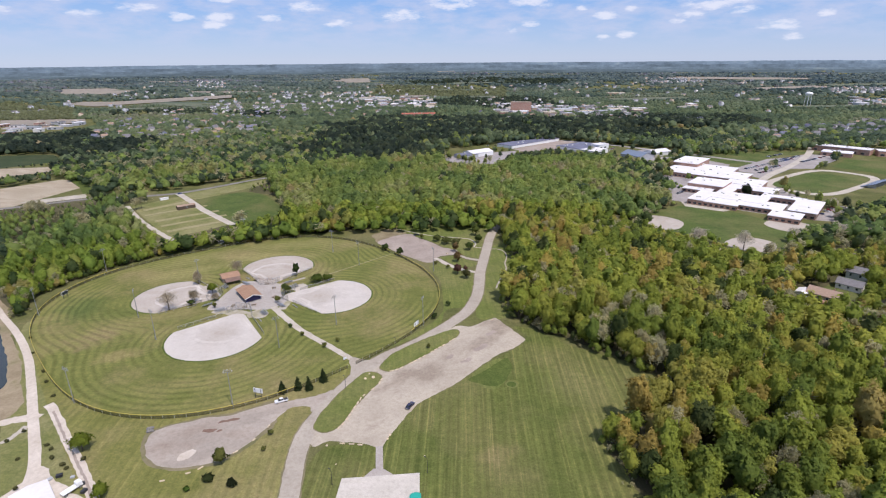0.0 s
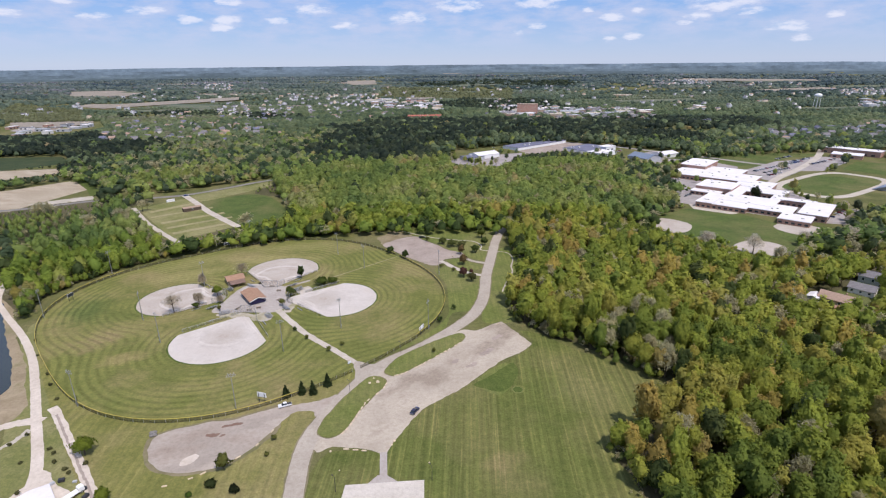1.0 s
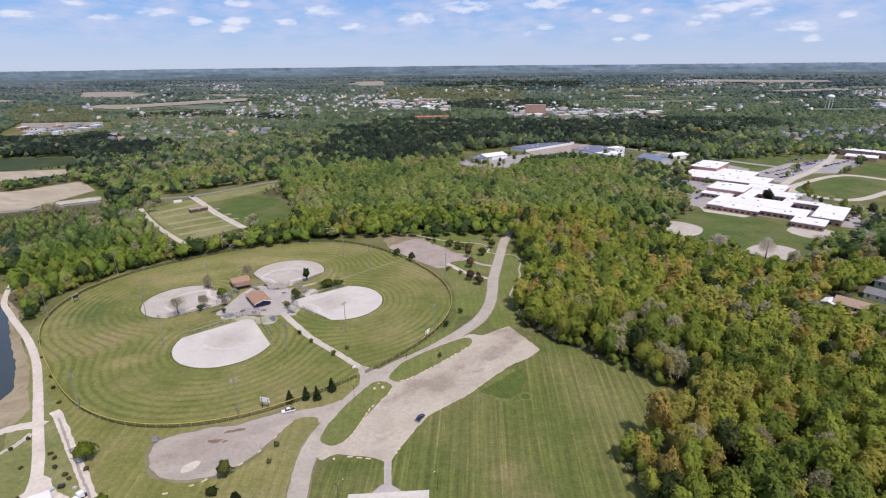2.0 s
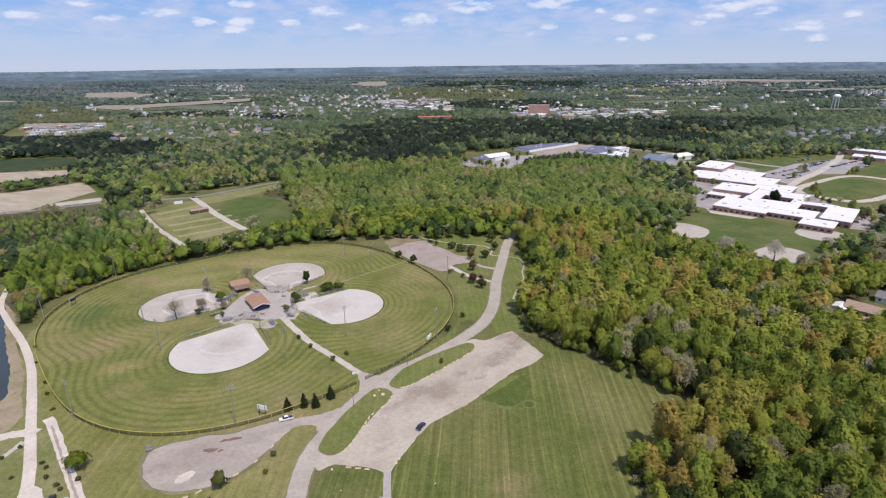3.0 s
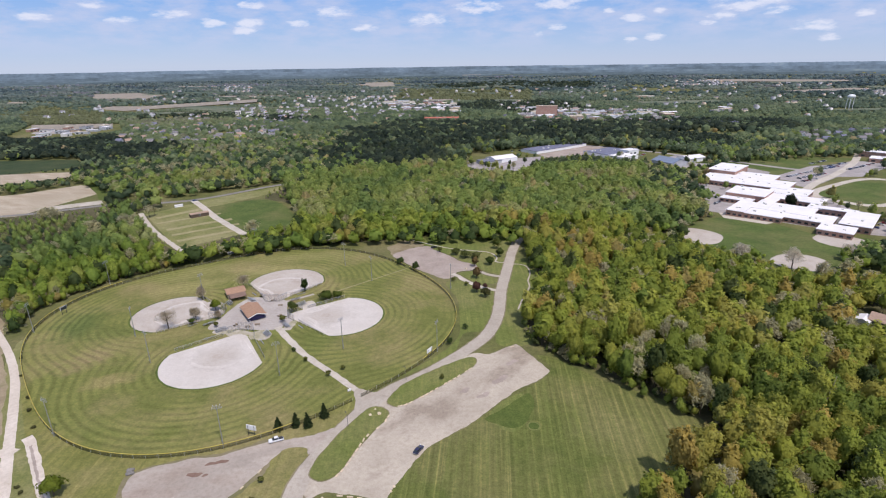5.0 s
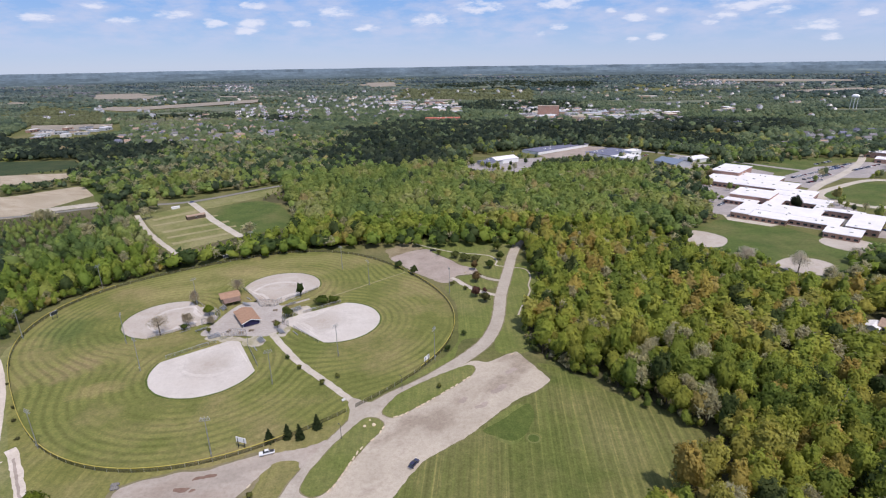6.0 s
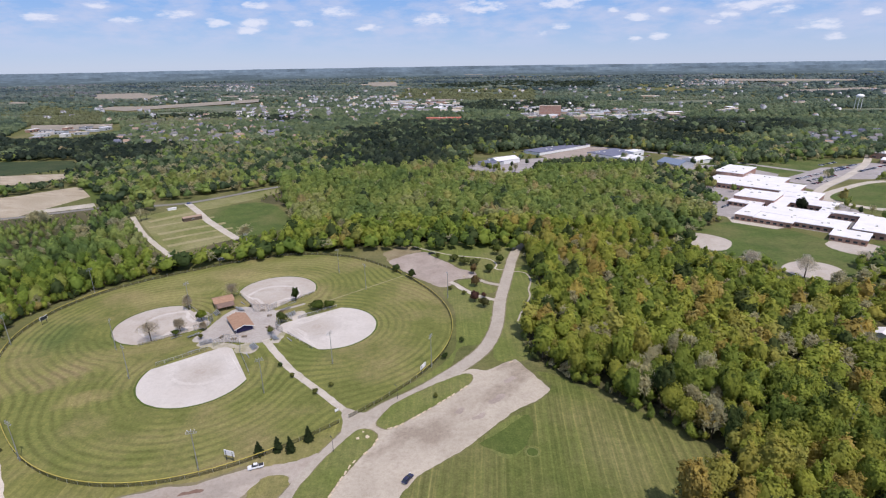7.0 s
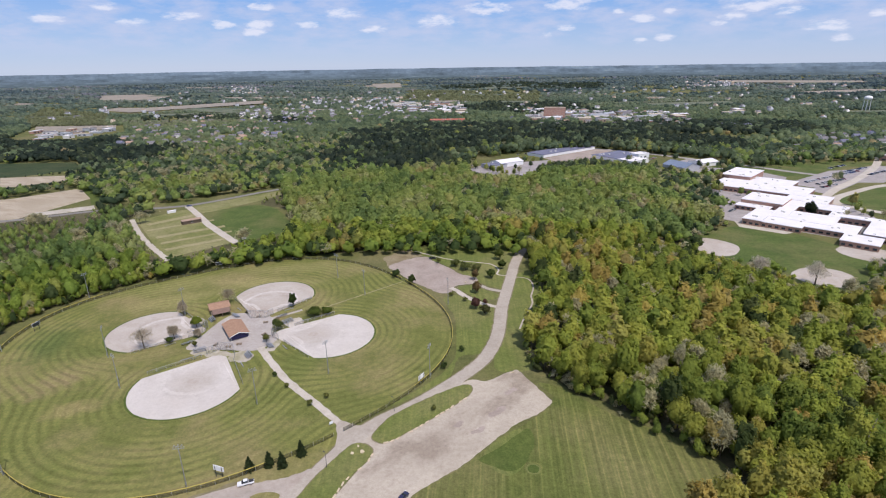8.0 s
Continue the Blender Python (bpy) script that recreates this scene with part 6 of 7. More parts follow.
pb = box(bmesh.new(), 0, 0, 0.03, 1, 0.02, 1.7)
panel_me = bpy.data.meshes.new("wire_panel")
pb.to_mesh(panel_me)
pb.free()
panel_me.materials.append(M["mesh"])
pb = rod(bmesh.new(), (-0.5, 0, 1.8), (0.5, 0, 1.8), 0.13, 0.13, 6)
cap_me = bpy.data.meshes.new("cap")
pb.to_mesh(cap_me)
pb.free()
cap_me.materials.append(M["yellow"])
GATE = (math.atan2(193.5 - CY, -45 - CX), math.atan2(331 - CY, -40 - CX))
for i in range(SEG):
    t0, t1 = 2 * math.pi * i / SEG, 2 * math.pi * (i + 1) / SEG
    a, b = Vector(fence_at(t0)) - Vector((CX, CY)), Vector(fence_at(t1)) - Vector((CX, CY))
    share("post", post_me, fence, pose(a.x, a.y, 0))
    tm = ((t0 + t1) / 2 + math.pi) % (2 * math.pi) - math.pi
    if any(abs(tm - g) < 0.028 for g in GATE):
        continue
    m = pose((a.x + b.x) / 2, (a.y + b.y) / 2, 0, 0, 0, math.degrees(math.atan2(b.y - a.y, b.x - a.x)))
    L = (b - a).length
    share("wire_panel", panel_me, fence, m @ Matrix.Diagonal((L, 1, 1, 1)))
    if not (0.9 < tm < 2.75 or -1.06 < tm < -0.42):
        share("cap", cap_me, fence, m @ Matrix.Diagonal((L * 1.01, 1, 1, 1)))


# ---- floodlights ----
def floodlight(h=15.5):
    root = thing("floodlight_mast", pose(0, 0, 0), "tall grey steel floodlight mast with small lamp heads", "floodlight", "floodlights of the ball fields")
    part("mast", rod(bmesh.new(), (0, 0, 0), (0, 0, h), 0.2, 0.1, 8), M["steel"], root)
    part("crossarm", box(bmesh.new(), 0, 0, h - 0.9, 3.4, 0.12, 0.12), M["steel"], root)
    part("crossarm", box(bmesh.new(), 0, 0, h - 0.05, 2.6, 0.12, 0.12), M["steel"], root)
    for z, xs in ((h - 0.78, (-1.5, -0.75, 0.75, 1.5)), (h + 0.05, (-1.1, 0, 1.1))):
        for x in xs:
            bm = bmesh.new()
            bmesh.ops.create_cone(bm, cap_ends=True, segments=10, radius1=0.17, radius2=0.09, depth=0.26, matrix=pose(x, 0.2, z + 0.25, 115))
            part("lamp_head", bm, M["steel"], root)
    part("service_box", box(bmesh.new(), 0, -0.25, 1.2, 0.4, 0.25, 0.7), M["steel"], root)
    return root


MASTS = [(-85, 164), (-147.5, 166), (-80, 207), (-58, 229.5), (-14.5, 228), (-141, 215), (-162, 238), (-149, 281), (-216, 300), (-216, 241), (-81, 335), (-59, 310), (-152, 366), (-11, 299)]
first = floodlight()
first.matrix_basis = pose(*MASTS[0], 0, 0, 0, math.degrees(math.atan2(CY - MASTS[0][1], CX - MASTS[0][0])) - 90)
for x, y in MASTS[1:]:
    copy_thing(first, pose(x, y, 0, 0, 0, math.degrees(math.atan2(CY - y, CX - x)) - 90))


# ---- scoreboards ----
def scoreboard(x, y, rz):
    root = thing("scoreboard", pose(x, y, 0, 0, 0, rz), "white-backed scoreboard on two posts at the fence", "scoreboard", "scoreboards")
    for s in (-1.3, 1.3):
        part("post", box(bmesh.new(), s, 0, 0, 0.16, 0.16, 4.4), M["dark_metal"], root)
    part("board", box(bmesh.new(), 0, 0.12, 2.5, 4.0, 0.2, 2.0, bevel=0.03), M["white"], root)
    part("face", box(bmesh.new(), 0, 0.24, 2.6, 3.8, 0.03, 1.8), M["dark_metal"], root, "dark score face")
    for q in (-1.0, 0, 1.0):
        part("panel", box(bmesh.new(), q, 0.27, 3.0, 0.7, 0.02, 0.8), M["glass"], root)


scoreboard(-76.5, 168.5, -15)
scoreboard(-17.5, 223.5, 62)
scoreboard(-163, 349, 215)
scoreboard(-216, 262, 260)


# ---- backstops, dugouts, bleachers ----
def bleacher(m):
    root = thing("bleacher", m, "small aluminium bleacher on bare ground", "bleacher", "bleachers of the ball fields")
    for i in range(4):
        part("seat_plank", box(bmesh.new(), 0, i * 0.65, 0.42 + i * 0.35, 5.5, 0.3, 0.05), M["steel"], root)
        part("foot_plank", box(bmesh.new(), 0, i * 0.65 + 0.32, 0.1 + i * 0.35, 5.5, 0.28, 0.05), M["steel"], root)
    for s in (-2.4, 0, 2.4):
        bm = rod(bmesh.new(), (s, 0, 0), (s, 2.1, 1.45), 0.04, 0.04, 6)
        rod(bm, (s, 2.1, 0), (s, 2.1, 1.45), 0.04, 0.04, 6)
        part("frame", bm, M["steel"], root)
    return root


def wire_run(name, a, b, h, label, cat, mat, posts=4):
    a, b = Vector(a), Vector(b)
    root = thing(name, pose(*a, 0, 0, 0, math.degrees(math.atan2((b - a).y, (b - a).x))), label, cat, cat + "s of the ball fields")
    L = (b - a).length
    for i in range(posts):
        part("post", rod(bmesh.new(), (L * i / (posts - 1), 0, 0), (L * i / (posts - 1), 0, h), 0.06, 0.06, 6), M["steel"], root)
    part("wire", box(bmesh.new(), L / 2, 0, 0.05, L, 0.02, h - 0.1), mat, root)
    part("rail", box(bmesh.new(), L / 2, 0, h - 0.06, L, 0.1, 0.1), M["steel"], root)
    return root


def bench(x, y, rz):
    root = thing("bench", pose(x, y, 0, 0, 0, rz), "plain player bench in the dugout", "bench", "player benches")
    part("seat", box(bmesh.new(), 0, 0, 0.42, 5.0, 0.4, 0.06), M["steel"], root)
    for s in (-2.2, 0, 2.2):
        part("leg", box(bmesh.new(), s, 0, 0, 0.08, 0.35, 0.42), M["steel"], root)


for (hx, hy), a, L in DIAMONDS:
    ar = radians(a)
    d, n = Vector((math.cos(ar), math.sin(ar))), Vector((-math.sin(ar), math.cos(ar)))
    H = Vector((hx, hy))
    wire_run("backstop", H - d * 5 - n * 4, H - d * 5 + n * 4, 4.5, "tall wire backstop behind home plate", "backstop", M["mesh_pale"])
    for s in (-1, 1):
        wire_run("backstop_wing", H - d * 5 + n * 4 * s, H - d * 0.5 + n * 7 * s, 3.6, "wire wing of the backstop", "backstop", M["mesh_pale"], 3)
        f = (d + n * s).normalized()
        side = (n * s - d).normalized()
        wire_run("foul_fence", H + f * 7 + side * 4.2, H + f * 29 + side * 2.5, 1.6, "low wire fence along the foul line", "fence", M["mesh_pale"], 7)
        q = H + f * 13 + side * 6.2
        bench(q.x, q.y, math.degrees(math.atan2(f.y, f.x)))
        q = H - d * 2.0 + n * s * 11.5
        bleacher(pose(q.x, q.y, 0, 0, 0, math.degrees(math.atan2(d.y, d.x)) + 90 - s * 42))


# ---- buildings ----
def gable_house(name, m, L, W, h, pitch, wall, roof, label, category, group="", over=0.5, windows=0, fascia=None, posts=False, chimney=False):
    """Long axis along local x."""
    root = thing(name, m, label, category, group)
    ht = W / 2 * math.tan(radians(pitch))
    if posts:
        for sx in (-1, -0.33, 0.33, 1):
            for sy in (-1, 1):
                part("post", box(bmesh.new(), sx * (L / 2 - 0.3), sy * (W / 2 - 0.3), 0, 0.25, 0.25, h + 0.1), wall, root)
        for s in (-1, 1):
            bm = bmesh.new()
            v = [bm.verts.new(q) for q in ((s * (L / 2 - 0.1), -W / 2, h), (s * (L / 2 - 0.1), W / 2, h), (s * (L / 2 - 0.1), 0, h + ht))]
            w = [bm.verts.new((q.co.x - s * 0.15, q.co.y, q.co.z)) for q in v]
            bm.faces.new(v)
            bm.faces.new(w[::-1])
            for i in range(3):
                bm.faces.new((v[i], w[i], w[(i + 1) % 3], v[(i + 1) % 3]))
            part("gable", bm, fascia or wall, root, "dark gable end")
            # dark panels close the ends and the long sides below the eaves
            part("screen", box(bmesh.new(), s * (L / 2 - 0.22), 0, 0.5, 0.1, W - 0.8, h - 0.5), fascia or wall, root, "dark end panel")
        for s in (-1, 1):
            part("beam", box(bmesh.new(), 0, s * (W / 2 - 0.2), h - 1.9, L, 0.2, 2.0), fascia or wall, root)
    else:
        bm = bmesh.new()
        pts = [(-L / 2, -W / 2), (L / 2, -W / 2), (L / 2, W / 2), (-L / 2, W / 2)]
        low = [bm.verts.new((*q, 0)) for q in pts]
        top = [bm.verts.new((*q, h)) for q in pts]
        r0, r1 = bm.verts.new((-L / 2, 0, h + ht)), bm.verts.new((L / 2, 0, h + ht))
        for i in range(4):
            bm.faces.new((low[i], low[(i + 1) % 4], top[(i + 1) % 4], top[i]))
        bm.faces.new((top[0], top[3], r0))
        bm.faces.new((top[2], top[1], r1))
        part("wall", bm, wall, root)
    bm = bmesh.new()
    k = math.tan(radians(pitch))
    for s in (-1, 1):
        e = [(-L / 2 - over, s * (W / 2 + over), h - over * k), (L / 2 + over, s * (W / 2 + over), h - over * k), (L / 2 + over, 0, h + ht), (-L / 2 - over, 0, h + ht)]
        lo = [bm.verts.new((x, y, z + 0.03)) for x, y, z in e]
        hi = [bm.verts.new((x, y, z + 0.22)) for x, y, z in e]
        bm.faces.new(hi)
        bm.faces.new(lo[::-1])
        for i in range(4):
            bm.faces.new((lo[i], lo[(i + 1) % 4], hi[(i + 1) % 4], hi[i]))
    bmesh.ops.recalc_face_normals(bm, faces=bm.faces)
    part("roof", bm, roof, root)
    if fascia:
        for s in (-1, 1):
            for q in (-1, 1):
                bm = bmesh.new()
                box(bm, 0, 0, 0, 0.12, math.hypot(W / 2 + over, ht + over * k), 0.3)
                p = part("fascia_board", bm, M["white"], root, "white fascia board")
                p.matrix_basis = pose(s * (L / 2 + over + 0.04), q * (W / 4 + over / 2), h + ht / 2 - over * k / 2 - 0.1, -q * pitch)
    for i in range(windows):
        x = -L / 2 + L * (i + 0.5) / windows
        for s in (-1, 1):
            w = part("window", box(bmesh.new(), x, s * (W / 2 + 0.02), h * 0.38, 1.1, 0.08, h * 0.4), M["glass"], root)
            part("frame", box(bmesh.new(), x, s * (W / 2 + 0.01), h * 0.36, 1.3, 0.06, h * 0.45), M["white"], w)
    if windows:
        part("door", box(bmesh.new(), L / 2 + 0.02, 0, 0, 0.08, 1.0, 2.1), M["wood"], root)
    if chimney:
        part("chimney", box(bmesh.new(), L * 0.2, W * 0.1, h, 0.7, 0.7, ht + 0.9), M["brick"], root)
    return root


gable_house("pavilion", pose(-113.6, 263.4, 0, 0, 0, -53), 16.0, 8.4, 2.6, 18, M["white"], M["tan_roof"], "open picnic pavilion with a tan shingle roof and dark gables", "pavilion", "", 0.6, 0, M["navy"], True)
concession = gable_house("concession_building", pose(-133.7, 287.9, 0, 0, 0, 34), 9.4, 8.4, 3.1, 17, M["tan_brick"], M["tan_roof"], "concession building with a tan shingle roof and a dark lean-to", "building", "", 0.6, 2)
bm = bmesh.new()
for z in (0.0, 0.16):
    [bm.verts.new((x, y, h + z)) for x, y, h in ((-4.2, -9.4, 2.15), (4.4, -9.4, 2.15), (4.4, -4.3, 3.0), (-4.2, -4.3, 3.0))]
bm.verts.ensure_lookup_table()
for q in ((3, 2, 1, 0), (4, 5, 6, 7), (0, 1, 5, 4), (1, 2, 6, 5), (2, 3, 7, 6), (3, 0, 4, 7)):
    bm.faces.new([bm.verts[i] for i in q])
part("lean_to_roof", bm, M["dark_wall"], concession, "dark brown lean-to roof")
for x in (-3.9, 0.1, 4.1):
    part("post", box(bmesh.new(), x, -9.1, 0, 0.18, 0.18, 2.2), M["dark_wall"], concession)
part("counter", box(bmesh.new(), -0.8, -4.45, 0.9, 4.6, 0.4, 0.12), M["white"], concession)
part_t = thing("picnic_table", pose(-103, 274.5, 0, 0, 0, 8), "weathered wooden picnic table on the plaza", "picnic table", "picnic tables")
part("tabletop", box(bmesh.new(), 0, 0, 0.7, 2.4, 0.75, 0.06), M["wood"], part_t)
for s in (-1, 1):
    part("seat", box(bmesh.new(), 0, s * 0.75, 0.42, 2.4, 0.28, 0.05), M["wood"], part_t)
    part("leg", box(bmesh.new(), s * 0.9, 0, 0, 0.1, 1.5, 0.7), M["wood"], part_t)
for x, y, a in ((-118, 251, 80), (-107, 252, 10), (-111, 249.5, 5), (-99, 262, 60), (-109, 280.5, 4), (-98.5, 279.5, 4)):
    copy_thing(part_t, pose(x, y, 0, 0, 0, a))

# ---- school ----
school = thing("school_building", pose(SCH_O[0], SCH_O[1], 0, 0, 0, -40.5), "sprawling single-storey brick school with white flat roofs", "school")
BLOCKS = [(-66, 156, -38, 204, 8.5), (-62, 112, 20, 152, 5.2), (-58, 152, 0, 182, 4.8), (8, 92, 40, 124, 5.0), (-18, 58, 14, 92, 7.0), (-19, 46, 7, 58, 3.8), (0, 0, 13, 40, 5.1), (13, 1, 40, 22, 4.4), (13, 22, 24, 92, 4.7),
          (24, 70, 56, 92, 4.9), (24, 22, 56, 52, 4.55), (48, 52, 58, 72, 4.65), (40, 8, 72, 34, 4.3), (56, 52, 82, 62, 5.3), (76, 10, 96, 58, 5.5), (66, -13, 88, 8, 4.5)]
win_bm = box(bmesh.new(), 0, 0, 0, 2.4, 0.12, 1.5)
win_me = bpy.data.meshes.new("window")
win_bm.to_mesh(win_me)
win_bm.free()
win_me.materials.append(M["glass"])
for i, (u0, v0, u1, v1, h) in enumerate(BLOCKS):
    w = part("wall", box(bmesh.new(), (u0 + u1) / 2, (v0 + v1) / 2, 0, u1 - u0 - 0.02 * i, v1 - v0 - 0.02 * i, h - 0.35), M["brick"], school)
    bm = box(bmesh.new(), (u0 + u1) / 2, (v0 + v1) / 2, h - 0.4, u1 - u0 + 0.9, v1 - v0 + 0.9, 0.5, bevel=0.06)
    r = part("roof", bm, M["white_roof"], school)
    for s in range(max(2, int((u1 - u0) * (v1 - v0) / 330))):
        x, y = rng.uniform(u0 + 2, u1 - 2), rng.uniform(v0 + 2, v1 - 2)
        part("roof_unit", box(bmesh.new(), x, y, h + 0.1, rng.uniform(1.2, 2.6), rng.uniform(1.2, 2.2), rng.uniform(0.6, 1.2), bevel=0.05), M["siding"], r)
    for s, n in ((v0, int((u1 - u0) / 4.2)), (v1, int((u1 - u0) / 4.2))):
        for q in range(n):
            share("window", win_me, w, pose(u0 + (u1 - u0) * (q + 0.5) / n, s, 1.0))
    for s, n in ((u0, int((v1 - v0) / 4.2)), (u1, int((v1 - v0) / 4.2))):
        for q in range(n):
            share("window", win_me, w, pose(s, v0 + (v1 - v0) * (q + 0.5) / n, 1.0, 0, 0, 90))
x, y = sch(34, 60)
park_tree(x, y, 13, 5.5, (0.02, 0.03, 0.013), "dark tree standing in the school courtyard", 50, 9, 0.8, 0.1)


def shed(name, x, y, L, W, h, rz, wall, roof, label, category="building", units=3, parapet=0.5):
    """Flat-roofed commercial building."""
    root = thing(name, pose(x, y, float(rise(x, y)), 0, 0, rz), label, category)
    part("wall", box(bmesh.new(), 0, 0, 0, L, W, h), wall, root)
    r = part("roof", box(bmesh.new(), 0, 0, h - 0.3, L + 0.5, W + 0.5, parapet, bevel=0.06), roof, root)
    for i in range(units):
        part("roof_unit", box(bmesh.new(), rng.uniform(-L * 0.4, L * 0.4), rng.uniform(-W * 0.35, W * 0.35), h + parapet - 0.3, 2.5, 2.0, 1.2, bevel=0.08), M["siding"], r)
    for i in range(int(L / 9) if h > 4.5 else 0):
        part("window", box(bmesh.new(), -L / 2 + 9 * (i + 0.5), -W / 2 - 0.02, 1.0, 4.0, 0.1, min(2.2, h * 0.5)), M["glass"], root)
    return root


shed("long_store", 126, 824, 114, 30, 4.0, 42, M["white"], M["slate_roof"], "long white-fronted store with a blue-grey roof", "store", 5)
shed("warehouse", 195, 774, 58, 44, 4.2, 38, M["white"], M["slate_roof"], "broad white-walled store with a blue-grey roof", "store", 5)
shed("store_wing", 203, 734, 32, 24, 5.0, 38, M["white"], M["white_roof"], "white annex of the broad store", "store", 3)
shed("store_wing", 222, 773, 22, 15, 6.4, 38, M["white"], M["white_roof"], "white loading hall of the broad store", "store", 1)
gable_house("white_shed", pose(41, 722, 0, 0, 0, 35), 36, 22, 5, 14, M["white"], M["white_roof"], "white metal shed with a pale gable roof", "shed", "", 0.4)
shed("dark_shed", 24, 704, 26, 20, 4.5, 35, M["siding_grey"], M["slate_roof"], "low shed with a dark blue roof", "shed", 1)
shed("brick_shop", 298, 833, 36, 28, 5, 30, M["tan_brick"], M["brown_roof"], "low tan brick shop with a brown roof", "store", 2)
shed("store", 122, 872, 10, 9, 4, 30, M["white"], M["white_roof"], "small white kiosk behind the long store", "store", 0)
gable_house("blue_hall", pose(248, 690, 0, 0, 0, 120), 32, 26, 5, 18, M["siding_grey"], M["blue_roof"], "hall with a steel-blue gable roof", "hall", "", 0.6)
gable_house("blue_hall", pose(284, 716, 0, 0, 0, 30), 30, 20, 5, 14, M["white"], M["white_roof"], "white hall with a pale roof", "hall", "", 0.6)
shed("store", 157, 940, 34, 22, 5, -20, M["siding_grey"], M["white_roof"], "low store with a white roof edge", "store", 1)
shed("store", 215, 880, 30, 13, 5, -35, M["siding_grey"], M["white_roof"], "low store with a white roof", "store", 1)
shed("store", 490, 1140, 90, 30, 6, -20, M["siding_grey"], M["slate_roof"], "long low store with a blue-grey roof", "store", 3)
shed("market_hall", -66, 1245, 78, 30, 8, 3, M["brick"], M["red_roof"], "large rust-red roofed hall in the town", "hall", 3)
shed("brick_block", 183, 1345, 50, 26, 24, -8, M["brick"], M["tan_brick"], "four-storey red brick block over the town", "apartment block", 2)
shed("second_school", 540, 724, 66, 20, 7.5, -50, M["brick"], M["white_roof"], "long brick school with a white flat roof", "school", 5)
shed("second_school_wing", 598, 682, 70, 20, 7, -26, M["brick"], M["white_roof"], "brick school wing with a white roof", "school", 4)
shed("second_school_wing", 516, 699, 34, 24, 5, -40, M["brick"], M["white_roof"], "low brick school wing with a white roof", "school", 2)

# grandstand beside the running track
stand = thing("grandstand", pose(436, 526, 0, 0, 0, 215), "small grandstand with blue bench rows", "grandstand")
for i in range(8):
    part("seat_row", box(bmesh.new(), 0, i * 1.4 - 5, 0.5 + i * 0.55, 46, 1.3, 0.3), M["blue_roof"], stand)
for s in (-20, -10, 0, 10, 20):
    part("support", box(bmesh.new(), s, 2.5, 0, 0.3, 8, 3.2), M["steel"], stand)

# water tower
tower = thing("water_tower", pose(932, 1412, 0), "white water tower on slim legs over the town", "water tower")
tower.scale = (0.83, 0.83, 0.85)
bm = bmesh.new()
prof = [(0.3, 45.5), (5.5, 44.6), (9.4, 42.4), (10.6, 39.4), (9.6, 36.4), (6.5, 34.4), (2.0, 33.4)]
rows = [[bm.verts.new((r * math.cos(a * math.pi / 12), r * math.sin(a * math.pi / 12), z)) for a in range(24)] for r, z in prof]
for a, b in zip(rows, rows[1:]):
    for i in range(24):
        bm.faces.new((a[i], b[i], b[(i + 1) % 24], a[(i + 1) % 24]))
bm.faces.new(rows[0])
bm.faces.new(rows[-1][::-1])
for f in bm.faces:
    f.smooth = True
bmesh.ops.recalc_face_normals(bm, faces=bm.faces)
part("tank", bm, M["white"], tower)
for i in range(6):
    a = i * math.pi / 3
    part("leg", rod(bmesh.new(), (9.5 * math.cos(a), 9.5 * math.sin(a), 0), (8.6 * math.cos(a), 8.6 * math.sin(a), 37.5), 0.5, 0.45, 6), M["white"], tower)
part("riser", rod(bmesh.new(), (0, 0, 0), (0, 0, 34), 1.1, 1.1, 10), M["white"], tower)

# ---- houses ----
ROOFS = ["grey_roof", "brown_roof", "grey_roof", "grey_roof", "slate_roof"]
WALLS = ["siding", "siding_tan", "siding_grey", "siding", "white"]
proto = []
for i in range(10):
    proto.append(gable_house("house", pose(0, 0, 0), rng.uniform(9, 12), rng.uniform(7, 8.5), rng.uniform(4.0, 6.2), rng.uniform(28, 38), M[WALLS[(i * 3) % 5]], M[ROOFS[i % 5]],
                             "small %s house with a %s roof among trees" % (("pale", "white", "tan", "white", "pale")[(i * 3) % 5], ("grey", "brown", "grey", "grey", "blue-grey")[i % 5]), "house", "houses of the town", 0.5, 0, None, False, i % 2 == 0))
hr = np.random.default_rng(31)
HOUSES = sorted((math.hypot(a, b), a, b) for a, b, kind in SITES if kind == "house")
for _, x, y in HOUSES[:240]:
    copy_thing(proto[hr.integers(10)], pose(x, y, float(rise(x, y)), 0, 0, hr.choice([0, 90, 20, 110])))
for p in proto:
    discard(p)


# ---- vehicles ----
def wheel(parent, x, y, r=0.34):
    bm = bmesh.new()
    bmesh.ops.create_cone(bm, cap_ends=True, segments=14, radius1=r, radius2=r, depth=0.24, matrix=pose(0, 0, 0, 90))
    w = part("wheel", bm, M["tyre"], parent)
    w.matrix_basis = pose(x, y, r)
    bm = bmesh.new()
    bmesh.ops.create_cone(bm, cap_ends=True, segments=10, radius1=r * 0.6, radius2=r * 0.6, depth=0.26, matrix=pose(0, 0, 0, 90))
    part("rim", bm, M["steel"], w)


def profile(bm, pts, w, inset=0.0):
    """Side outline swept across the car's width; the upper points may lean in."""
    top = max(p[1] for p in pts)
    a = [bm.verts.new((x, -w / 2 + inset * z / top, z)) for x, z in pts]
    b = [bm.verts.new((x, w / 2 - inset * z / top, z)) for x, z in pts]
    n = len(pts)
    bm.faces.new(a)
    bm.faces.new(b[::-1])
    for i in range(n):
        bm.faces.new((a[i], b[i], b[(i + 1) % n], a[(i + 1) % n]))
    bmesh.ops.recalc_face_normals(bm, faces=bm.faces)
    return bm


